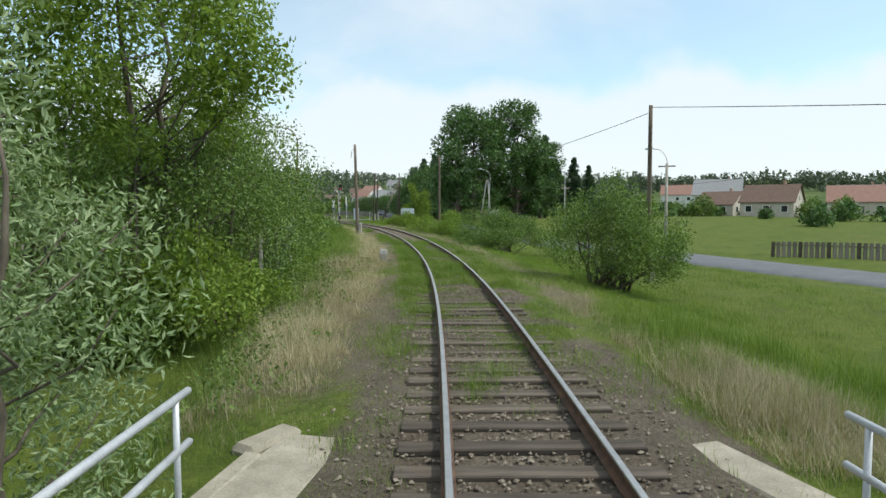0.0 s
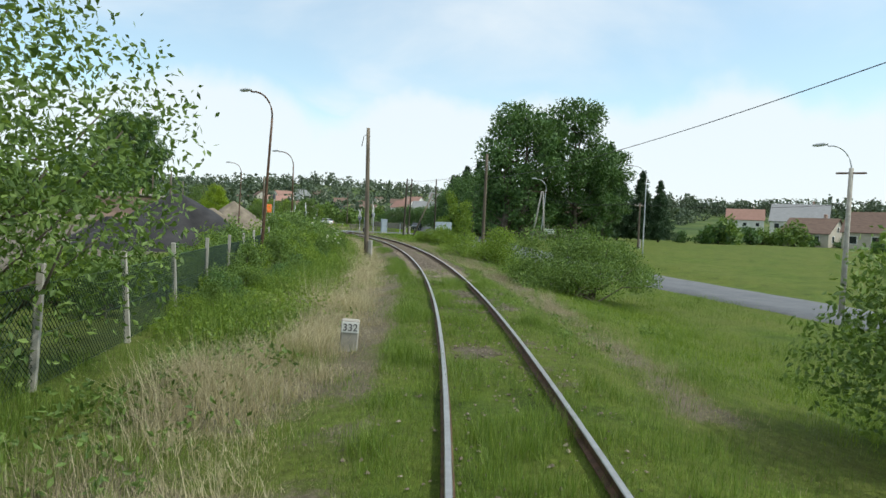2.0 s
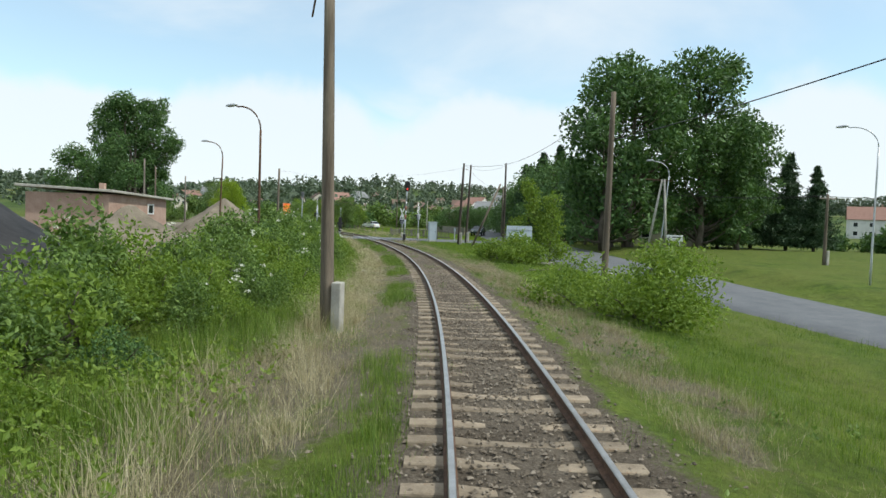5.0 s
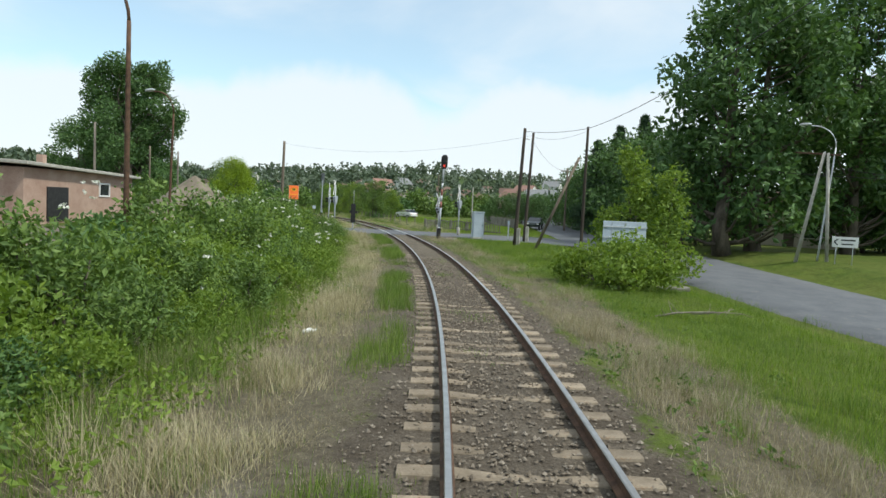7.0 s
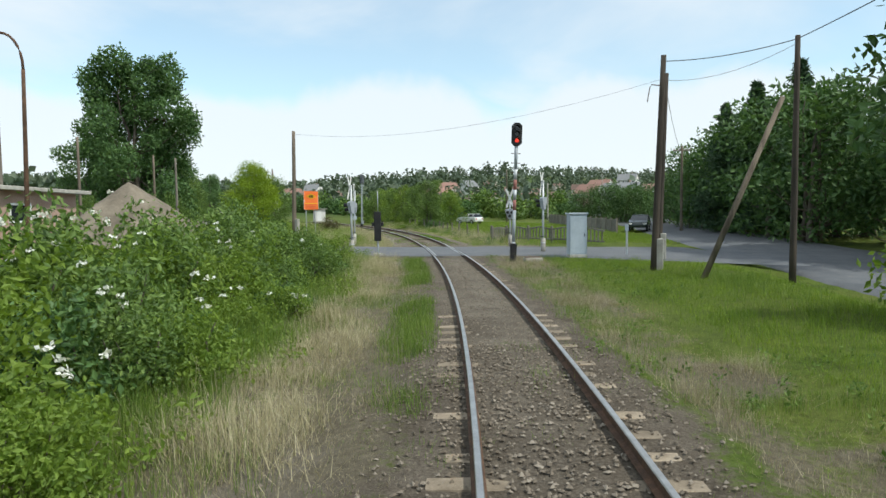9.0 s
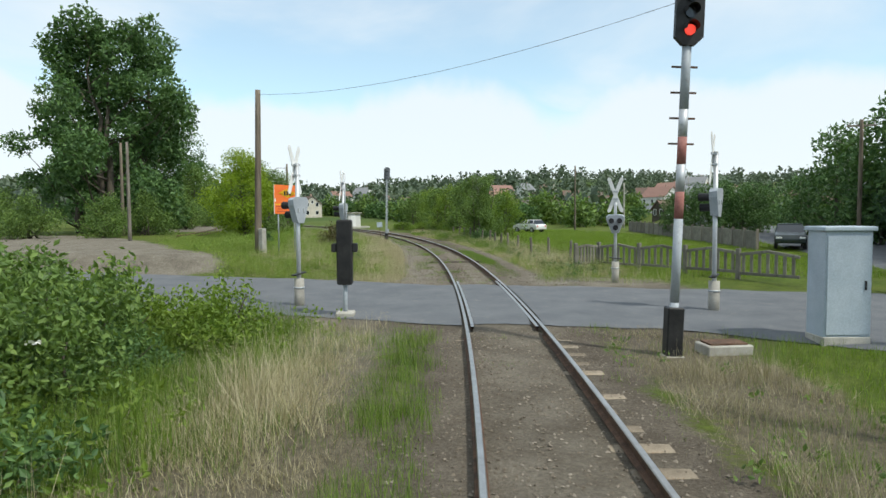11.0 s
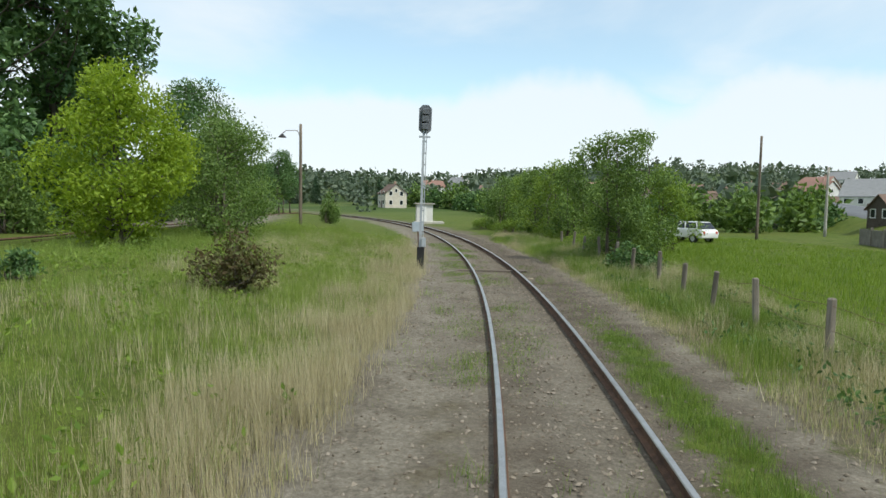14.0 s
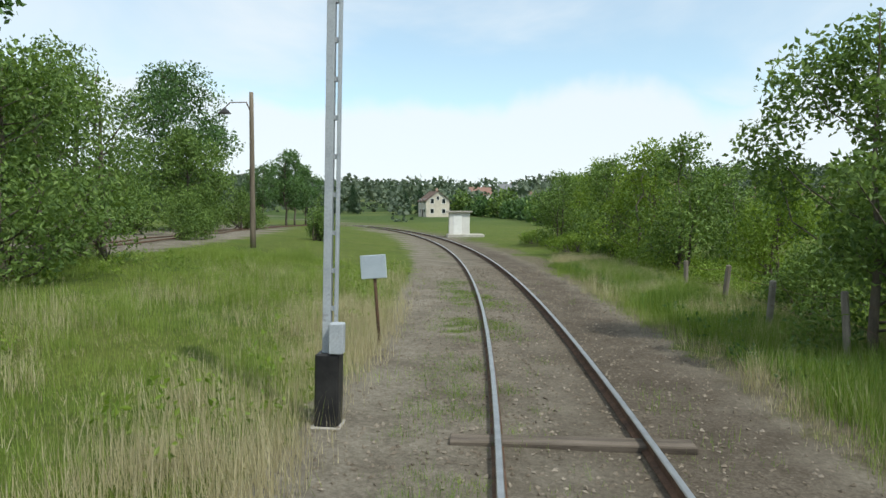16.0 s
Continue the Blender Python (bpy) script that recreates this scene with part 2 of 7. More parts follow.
LEAF = leafy("leaf_green", [(0.1, (0.050, 0.098, 0.026)), (0.5, (0.128, 0.212, 0.048)), (0.9, (0.240, 0.345, 0.090))])
LEAF_BRIGHT = leafy("leaf_bright", [(0.1, (0.085, 0.155, 0.022)), (0.5, (0.180, 0.275, 0.042)), (0.9, (0.300, 0.410, 0.078))], trans=0.45)
LEAF_DARK = leafy("leaf_dark", [(0.1, (0.034, 0.078, 0.026)), (0.5, (0.075, 0.153, 0.044)), (0.9, (0.153, 0.262, 0.078))], trans=0.25)
LEAF_GREY = leafy("leaf_willow", [(0.1, (0.121, 0.190, 0.078)), (0.5, (0.224, 0.310, 0.147)), (0.9, (0.397, 0.483, 0.276))], rough=0.45, trans=0.3)
LEAF_RUST = leafy("leaf_rusty", [(0.1, (0.06, 0.04, 0.02)), (0.45, (0.11, 0.085, 0.035)), (0.9, (0.12, 0.17, 0.045))], trans=0.25)
LEAF_YELLOW = leafy("leaf_yellow_green", [(0.1, (0.15, 0.24, 0.02)), (0.5, (0.25, 0.36, 0.03)), (0.9, (0.36, 0.46, 0.05))], trans=0.5)
# distant leaves, with aerial haze mixed into their colour: greyer and bluer
LEAF_HAZED = leafy("leaf_hazed", [(0.1, (0.052, 0.082, 0.052)), (0.5, (0.088, 0.124, 0.078)), (0.9, (0.132, 0.168, 0.104))], trans=0.2)
NEEDLE = leafy("needles", [(0.1, (0.022, 0.053, 0.026)), (0.5, (0.044, 0.092, 0.040)), (0.9, (0.088, 0.146, 0.062))], trans=0.1)
GRASS = leafy("grass_blades", [(0.1, (0.050, 0.105, 0.014)), (0.5, (0.135, 0.225, 0.032)), (0.92, (0.290, 0.370, 0.085))], trans=0.35)
GRASS_TALL = leafy("meadow_blades", [(0.1, (0.085, 0.152, 0.022)), (0.5, (0.212, 0.304, 0.055)), (0.92, (0.395, 0.455, 0.145))], trans=0.4)
STRAW = leafy("dry_grass", [(0.05, (0.150, 0.132, 0.075)), (0.5, (0.310, 0.272, 0.172)), (0.95, (0.540, 0.480, 0.340))], trans=0.25)
STRAW_PALE = leafy("pale_straw", [(0.05, (0.240, 0.212, 0.125)), (0.5, (0.450, 0.400, 0.255)), (0.95, (0.660, 0.600, 0.430))], trans=0.3)
PETAL = leafy("petals", [(0.0, (0.70, 0.70, 0.64)), (1.0, (0.82, 0.82, 0.78))], trans=0.2)
BARK = mottled("bark", (0.055, 0.045, 0.034), (0.16, 0.135, 0.105), 3, 0.95, 30, stretch=(1, 1, 0.25), bumpy=0.8)
TIMBER = mottled("sleeper_timber", (0.045, 0.036, 0.028), (0.15, 0.125, 0.10), 2.2, 0.9, 40, stretch=(0.25, 3, 3), bumpy=0.7, vary=0.35)
DARKWOOD = mottled("tarred_pole_wood", (0.030, 0.025, 0.021), (0.085, 0.068, 0.054), 2.0, 0.9, 40, stretch=(3, 3, 0.2), bumpy=0.6, vary=0.2)
POLEWOOD = mottled("pole_wood", (0.07, 0.055, 0.042), (0.20, 0.165, 0.125), 2.0, 0.9, 40, stretch=(3, 3, 0.2), bumpy=0.6, vary=0.25)
GREYWOOD = mottled("weathered_wood", (0.12, 0.105, 0.085), (0.27, 0.24, 0.20), 2.5, 0.92, 45, stretch=(3, 3, 0.3), bumpy=0.6, vary=0.25)
CONCRETE = mottled("concrete", (0.30, 0.285, 0.25), (0.46, 0.44, 0.39), 3.0, 0.9, 55, bumpy=0.4, c=(0.22, 0.20, 0.16), vary=0.15)
OLDCONCRETE = mottled("weathered_concrete", (0.12, 0.113, 0.095), (0.24, 0.225, 0.19), 2.0, 0.92, 45, bumpy=0.5, c=(0.07, 0.07, 0.05), vary=0.2)
SLEEPERC = mottled("sleeper_concrete", (0.15, 0.120, 0.085), (0.30, 0.25, 0.185), 3.0, 0.9, 50, bumpy=0.5, c=(0.24, 0.13, 0.07), vary=0.25)
STEEL = mottled("rail_head_steel", (0.42, 0.40, 0.38), (0.56, 0.545, 0.52), 5.0, 0.42, 90, metal=1.0, bumpy=0.05)
RUST = mottled("rusted_steel", (0.055, 0.034, 0.024), (0.15, 0.085, 0.052), 6.0, 0.85, 70, bumpy=0.5)
GALV = mottled("galvanised_steel", (0.42, 0.44, 0.46), (0.56, 0.58, 0.60), 4.0, 0.5, 60, metal=0.4, bumpy=0.1)
GREYPAINT = mottled("grey_paint", (0.30, 0.33, 0.36), (0.40, 0.43, 0.46), 3.0, 0.55, 50, bumpy=0.08, c=(0.22, 0.21, 0.20))
DARKGREY = mottled("dark_grey_paint", (0.085, 0.095, 0.105), (0.15, 0.16, 0.175), 3.0, 0.5, 50, bumpy=0.06)
BLUEGREY = mottled("blue_grey_paint", (0.34, 0.40, 0.46), (0.43, 0.49, 0.55), 2.0, 0.55, 50, bumpy=0.06)
WHITEP = mottled("white_paint", (0.66, 0.66, 0.64), (0.80, 0.80, 0.78), 3.0, 0.6, 40, bumpy=0.05, c=(0.50, 0.48, 0.44))
BLACKP = mottled("black_paint", (0.012, 0.012, 0.013), (0.035, 0.034, 0.034), 4.0, 0.5, 40, bumpy=0.05)
REDP = mottled("red_paint", (0.36, 0.045, 0.03), (0.50, 0.075, 0.05), 4.0, 0.6, 40, bumpy=0.05)
FADEDRED = mottled("faded_red_paint", (0.26, 0.10, 0.085), (0.36, 0.17, 0.145), 5.0, 0.7, 40, bumpy=0.1)
ORANGEP = mottled("orange_board", (0.78, 0.16, 0.03), (0.86, 0.20, 0.045), 2.0, 0.5, 40, bumpy=0.03)
YELLOWP = mottled("yellow_board", (0.80, 0.50, 0.02), (0.86, 0.56, 0.03), 2.0, 0.5, 40, bumpy=0.03)
ASPHALT = mottled("asphalt", (0.095, 0.102, 0.112), (0.140, 0.147, 0.155), 0.9, 0.85, 120, bumpy=0.35, c=(0.215, 0.205, 0.185))
SAND = mottled("sandstone_block", (0.22, 0.20, 0.155), (0.36, 0.33, 0.265), 2.5, 0.92, 40, bumpy=0.6, c=(0.20, 0.18, 0.13))
TILE_RED = mottled("clay_tile", (0.22, 0.125, 0.10), (0.33, 0.20, 0.16), 1.2, 0.85, 14, stretch=(1, 6, 6), bumpy=0.5, vary=0.2)
TILE_GREY = mottled("grey_tile", (0.16, 0.165, 0.17), (0.27, 0.275, 0.28), 1.2, 0.85, 14, stretch=(1, 6, 6), bumpy=0.5, vary=0.2)
TILE_BROWN = mottled("brown_tile", (0.10, 0.068, 0.053), (0.18, 0.122, 0.096), 1.2, 0.85, 14, stretch=(1, 6, 6), bumpy=0.5, vary=0.2)
PLASTER = mottled("plaster", (0.43, 0.39, 0.32), (0.58, 0.53, 0.45), 0.8, 0.9, 30, bumpy=0.15, vary=0.12)
PLASTER_W = mottled("white_plaster", (0.56, 0.55, 0.52), (0.70, 0.69, 0.66), 0.8, 0.9, 30, bumpy=0.12)
BRICK = mottled("brick_wall", (0.34, 0.22, 0.17), (0.46, 0.33, 0.26), 1.0, 0.9, 16, bumpy=0.4)
COAL = mottled("coal", (0.010, 0.010, 0.011), (0.040, 0.039, 0.040), 0.8, 0.75, 9, bumpy=1.0)
EARTH = mottled("earth", (0.12, 0.10, 0.075), (0.24, 0.205, 0.155), 0.8, 0.95, 9, bumpy=0.9)
RUBBER = mottled("rubber", (0.02, 0.02, 0.02), (0.035, 0.035, 0.035), 8, 0.8, 60)
CARWHITE = mottled("white_car_paint", (0.72, 0.72, 0.72), (0.78, 0.78, 0.78), 2, 0.25, 50, spec=0.5, bumpy=0)
CARDARK = mottled("dark_car_paint", (0.02, 0.03, 0.03), (0.035, 0.045, 0.045), 2, 0.25, 50, spec=0.5, bumpy=0)
DARKGLASS, _n, _l, _p = material("dark_window_glass", 0.08, 0, 0.6)
_p.inputs["Base Color"].default_value = (0.02, 0.024, 0.028, 1)
LENSRED, _n, _l, _p = material("red_signal_light", 0.3)
_p.inputs["Base Color"].default_value = (0.5, 0.02, 0.01, 1)
_p.inputs["Emission Color"].default_value, _p.inputs["Emission Strength"].default_value = (1.0, 0.08, 0.05, 1), 0.9
LENS, _n, _l, _p = material("dark_lens", 0.15, 0, 0.6)
_p.inputs["Base Color"].default_value = (0.03, 0.03, 0.035, 1)


def ground_material():
    m, n, l, p = material("ground_cover", 0.95, 0, 0.15)

    def att(name):
        a = n.new("ShaderNodeAttribute")
        a.attribute_name = name
        return a.outputs["Fac"]
    fine, mid = tex(n, l, 9.0, 6, 0.75), tex(n, l, 0.9, 5, 0.65)
    green = ramp(n, [(0.28, (0.030, 0.056, 0.008)), (0.5, (0.068, 0.106, 0.014)), (0.74, (0.108, 0.140, 0.024))])
    l.new(mid, green.inputs[0])
    far = ramp(n, [(0.35, (0.030, 0.055, 0.014)), (0.5, (0.055, 0.090, 0.022)), (0.68, (0.14, 0.15, 0.05))])
    l.new(tex(n, l, 0.018, 4, 0.6), far.inputs[0])
    dry = ramp(n, [(0.25, (0.062, 0.052, 0.034)), (0.55, (0.135, 0.117, 0.080)), (0.85, (0.25, 0.22, 0.16))])
    l.new(fine, dry.inputs[0])
    grav = ramp(n, [(0.25, (0.054, 0.045, 0.034)), (0.5, (0.126, 0.106, 0.082)), (0.8, (0.245, 0.214, 0.170))])
    l.new(tex(n, l, 26.0, 4, 0.8), grav.inputs[0])
    sward = ramp(n, [(0.35, (0, 0, 0)), (0.7, (1, 1, 1))])
    l.new(tex(n, l, 0.22, 6, 0.7), sward.inputs[0])
    base = mixc(n, l, sward.outputs[0], green.outputs[0], (0.100, 0.118, 0.026))
    col = mixc(n, l, 0.75, base, ramp_of(n, l, fine), "OVERLAY")
    col = mixc(n, l, 0.5, col, ramp_of(n, l, tex(n, l, 3.0, 6, 0.8)), "OVERLAY")
    col = mixc(n, l, att("far"), col, far.outputs[0])
    ragged, shred = tex(n, l, 2.6, 7, 0.75), tex(n, l, 14.0, 5, 0.8)

    def torn(mask, much):
        """A mask whose edge is broken up by two sizes of noise."""
        a = n.new("ShaderNodeMath")
        a.operation = "ADD"
        l.new(ragged, a.inputs[0])
        l.new(shred, a.inputs[1])
        b = n.new("ShaderNodeMath")
        b.operation = "MULTIPLY_ADD"
        l.new(a.outputs[0], b.inputs[0])
        b.inputs[1].default_value, b.inputs[2].default_value = much, -much
        c = n.new("ShaderNodeMath")
        c.operation = "ADD"
        l.new(b.outputs[0], c.inputs[0])
        l.new(mask, c.inputs[1])
        e = n.new("ShaderNodeMapRange")
        e.interpolation_type = "SMOOTHSTEP"
        e.inputs["From Min"].default_value, e.inputs["From Max"].default_value = 0.28, 0.72
        l.new(c.outputs[0], e.inputs["Value"])
        return e.outputs[0]
    col = mixc(n, l, torn(att("dry"), 1.1), col, dry.outputs[0])
    sandy = ramp(n, [(0.25, (0.105, 0.093, 0.072)), (0.5, (0.210, 0.189, 0.150)), (0.8, (0.36, 0.33, 0.275))])
    l.new(tex(n, l, 17.0, 5, 0.75), sandy.inputs[0])
    stain = ramp(n, [(0.35, (0.62, 0.60, 0.58)), (0.62, (1, 1, 1))])
    l.new(tex(n, l, 1.1, 6, 0.7), stain.inputs[0])
    bed = mixc(n, l, att("sand_shade"), grav.outputs[0], sandy.outputs[0])
    bed = mixc(n, l, 1.0, bed, stain.outputs[0], "MULTIPLY")
    col = mixc(n, l, torn(att("gravel"), 1.0), col, bed)
    l.new(col, p.inputs["Base Color"])
    bump(n, l, p, fine, 0.9, 0.06)
    return m


def ramp_of(n, l, v):
    r = ramp(n, [(0.3, (0.25, 0.25, 0.25)), (0.7, (0.75, 0.75, 0.75))])
    l.new(v, r.inputs[0])
    return r.outputs[0]


GROUND = ground_material()

# ---------------------------------------------------------------- mesh helpers
def raw(name, V, F, mat, smooth=False):
    """A mesh from arrays: V (n,3), F (m,k) with equal faces."""
    V, F = np.asarray(V, np.float32).reshape(-1, 3), np.asarray(F, np.int32)
    me = bpy.data.meshes.new(name)
    k = F.shape[1]
    me.vertices.add(len(V))
    me.vertices.foreach_set("co", V.ravel())
    me.loops.add(F.size)
    me.loops.foreach_set("vertex_index", F.ravel())
    me.polygons.add(len(F))
    me.polygons.foreach_set("loop_start", np.arange(0, F.size, k, dtype=np.int32))
    me.polygons.foreach_set("use_smooth", np.full(len(F), smooth))
    me.update(calc_edges=True)
    if mat:
        me.materials.append(mat)
    return me


def part(name, me, parent, label="", at=None):
    ob = new(name, me)
    ob.parent = parent
    if at is not None:
        ob.matrix_basis = at
    if label:
        ob["label"] = label
    return ob


def thing(name, m, label, category, group="", kind=""):
    ob = new(name)
    ob.empty_display_size = 0.2
    ob.matrix_basis = m
    return tagged(ob, label, category, group, kind)


def bm_mesh(name, bm, mat, smooth=False, mats=()):
    me = bpy.data.meshes.new(name)
    if smooth:
        for fc in bm.faces:
            fc.smooth = True
    bm.to_mesh(me)
    bm.free()
    for x in (mat, *mats):
        if x:
            me.materials.append(x)
    return me


def box_into(bm, size, m=Matrix(), bevel=0.0):
    r = bmesh.ops.create_cube(bm, size=1.0, matrix=m @ Matrix.Diagonal((*size, 1)))
    if bevel:
        es = list({e for v in r["verts"] for e in v.link_edges})
        bmesh.ops.bevel(bm, geom=es, offset=bevel, segments=1, affect="EDGES", profile=0.5)


def box(name, size, mat, parent, at, bevel=0.01, label=""):
    bm = bmesh.new()
    box_into(bm, size, Matrix(), bevel)
    return part(name, bm_mesh(name, bm, mat), parent, label, at)


def tube_arrays(path, radii, seg=8, caps=True):
    """Vertices and quads of a tapered tube along a path."""
    P = np.asarray(path, float)
    R = np.broadcast_to(np.asarray(radii, float), (len(P),))
    T = np.gradient(P, axis=0)
    T /= np.linalg.norm(T, axis=1)[:, None] + 1e-9
    ref = np.where(np.abs(T[:, 2:3]) > 0.9, [[1.0, 0, 0]], [[0, 0, 1.0]])
    A = np.cross(T, ref)
    A /= np.linalg.norm(A, axis=1)[:, None] + 1e-9
    B = np.cross(T, A)
    an = np.arange(seg) * 2 * np.pi / seg
    V = P[:, None] + R[:, None, None] * (np.cos(an)[None, :, None] * A[:, None] + np.sin(an)[None, :, None] * B[:, None])
    V = V.reshape(-1, 3)
    i, j = np.meshgrid(np.arange(len(P) - 1), np.arange(seg), indexing="ij")
    a, b = i * seg + j, i * seg + (j + 1) % seg
    F = np.stack([a, b, b + seg, a + seg], -1).reshape(-1, 4)
    if caps:
        n = len(V)
        V = np.vstack([V, P[:1], P[-1:]])
        k = np.arange(seg)
        e = (len(P) - 1) * seg
        c0 = np.stack([np.full(seg, n), (k + 1) % seg, k, k], -1)
        c1 = np.stack([np.full(seg, n + 1), e + k, e + (k + 1) % seg, e + (k + 1) % seg], -1)
        return V, F, np.vstack([c0, c1])[:, :3]
    return V, F, np.zeros((0, 3), int)


def tubes(name, list_of, mat, seg=8, smooth=True):
    """One mesh of several tubes, each (path, radii)."""
    bmv, bmf, n = [], [], 0
    for path, rad in list_of:
        V, F, C = tube_arrays(path, rad, seg)
        tri = np.vstack([F[:, [0, 1, 2]], F[:, [0, 2, 3]], C])
        bmv.append(V)
        bmf.append(tri + n)
        n += len(V)
    return raw(name, np.vstack(bmv), np.vstack(bmf), mat, smooth)


def tube(name, path, rad, mat, parent, seg=10, label=""):
    return part(name, tubes(name, [(path, rad)], mat, seg), parent, label)


def sweep(name, s, profile, mats, pick=None, smooth=False):
    """A profile (d, z), closed, carried along the track at the places s."""
    s = np.asarray(s, float)
    pr = np.asarray(profile, float)
    k = len(pr)
    V = np.empty((len(s), k, 3))
    for j, (d, z) in enumerate(pr):
        V[:, j, 0], V[:, j, 1] = on(s, d)
        V[:, j, 2] = z
    i, j = np.meshgrid(np.arange(len(s) - 1), np.arange(k), indexing="ij")
    a, b = i * k + j, i * k + (j + 1) % k
    F = np.stack([a, a + k, b + k, b], -1).reshape(-1, 4)
    me = raw(name, V, F, mats[0], smooth)
    for m in mats[1:]:
        me.materials.append(m)
    if pick is not None:
        me.polygons.foreach_set("material_index", np.tile(np.asarray(pick, np.int32), len(s) - 1))
    return me


def leaves(name, P, size, mat, rng, wide=0.45, droop=0.0, up=0.0):
    """Leaves: one folded blade a point. size: its length, one or an array."""
    P = np.asarray(P, float)
    n = len(P)
    L = np.broadcast_to(np.asarray(size, float), (n,)) * rng.uniform(0.6, 1.3, n)
    a = rng.normal(size=(n, 3))
    a[:, 2] += up - droop
    a /= np.linalg.norm(a, axis=1)[:, None]
    b = np.cross(a, rng.normal(size=(n, 3)))
    b /= np.linalg.norm(b, axis=1)[:, None] + 1e-9
    c = np.cross(a, b)
    L = L[:, None]
    V = np.stack([P, P + a * L * 0.45 + b * L * wide * 0.5 + c * L * 0.08, P + a * L, P + a * L * 0.45 - b * L * wide * 0.5 + c * L * 0.08], 1)
    F = np.arange(n * 4).reshape(n, 4)
    return raw(name, V.reshape(-1, 3), F, mat)


def blades(name, P, height, width, mat, rng, lean=0.35, per=5, spread=0.10):
    """Tufts of grass: per blades from each point, each a bent strip that ends in a tip."""
    P = np.repeat(np.asarray(P, float), per, 0)
    n = len(P)
    hgt = np.repeat(np.broadcast_to(np.asarray(height, float), (n // per,)), per) * rng.uniform(0.55, 1.25, n)
    off = rng.normal(size=(n, 2)) * spread
    P = P + np.concatenate([off, np.zeros((n, 1))], 1)
    an = rng.uniform(0, 2 * np.pi, n)
    dx, dy = np.cos(an), np.sin(an)
    ln = np.abs(rng.normal(size=n)) * lean * hgt
    w = width * rng.uniform(0.7, 1.4, n)
    side = np.stack([-dy * w / 2, dx * w / 2, np.zeros(n)], 1)
    t = P + np.stack([dx * ln, dy * ln, hgt], 1)
    V = np.stack([P - side, P + side, t], 1)
    return raw(name, V.reshape(-1, 3), np.arange(n * 3).reshape(n, 3), mat)


def stuff(name, me, label, category):
    return tagged(new(name, me), label, category, kind="stuff")


# ---------------------------------------------------------------- ground
def graded(lo, hi, step, far, grow=1.13):
    mid = list(np.arange(lo, hi + 1e-6, step))
    a, st = [hi], step
    while a[-1] < far:
        st *= grow
        a.append(a[-1] + st)
    b, st = [lo], step
    while b[-1] > -far:
        st *= grow
        b.append(b[-1] - st)
    return np.array(b[:0:-1] + mid + a[1:])


gx_, gy_ = graded(-58, 16, 0.45, 2600, 1.16), graded(-4, 172, 0.45, 2600, 1.16)
GX, GY = np.meshgrid(gx_, gy_, indexing="ij")
GZ = ground_z(GX, GY)
gs, gd = along(GX, GY)
ny = len(gy_)
gi, gj = np.meshgrid(np.arange(len(gx_) - 1), np.arange(ny - 1), indexing="ij")
ga = gi * ny + gj
me = raw("ground", np.stack([GX, GY, GZ], -1), np.stack([ga, ga + ny, ga + ny + 1, ga + 1], -1).reshape(-1, 4), GROUND, True)
fx, fy = GX.ravel(), GY.ravel()
farr = np.hypot(fx + 20, fy - 100)
nz1, nz2 = fbm(fx, fy, 4.0, 11), fbm(fx, fy, 1.4, 15)


def dry_mask(s, d, x, y):
    """Where last year's dry grass lies: along the banks on both sides of the track."""
    n1, n2 = fbm(x, y, 4.0, 11), fbm(x, y, 1.4, 15)
    lft = sm(-1.35, -1.8, d) * sm(-6.0, -3.9, d) * sm(6, 12, s) * sm(120, 112, s)
    wr_ = np.interp(s, [8, 40, 60, 84, 100], [3.7, 3.8, 4.3, 4.4, 3.8]) + 1.0 * (n1 - 0.5)
    wi_ = np.interp(s, [8, 14, 42, 62], [1.7, 2.3, 2.3, 1.75]) + 0.6 * (n2 - 0.5)
    rgt = sm(wi_ - 0.2, wi_ + 0.4, d) * sm(wr_ + 0.35, wr_ - 0.35, d) * sm(8, 16, s) * (0.7 + 0.3 * sm(40, 60, s)) * sm(120, 112, s)
    bare = sm(118, 121, s) * (sm(-4.6, -2.6, d) * sm(0, -1.4, d) * (0.35 + 0.65 * sm(150, 128, s)) + 0.7 * sm(1.4, 2.2, d) * sm(4.6, 3.6, d))
    return np.clip((lft + rgt + bare) * sm(0.28, 0.60, 0.6 * n1 + 0.4 * n2 + 0.10), 0, 1)


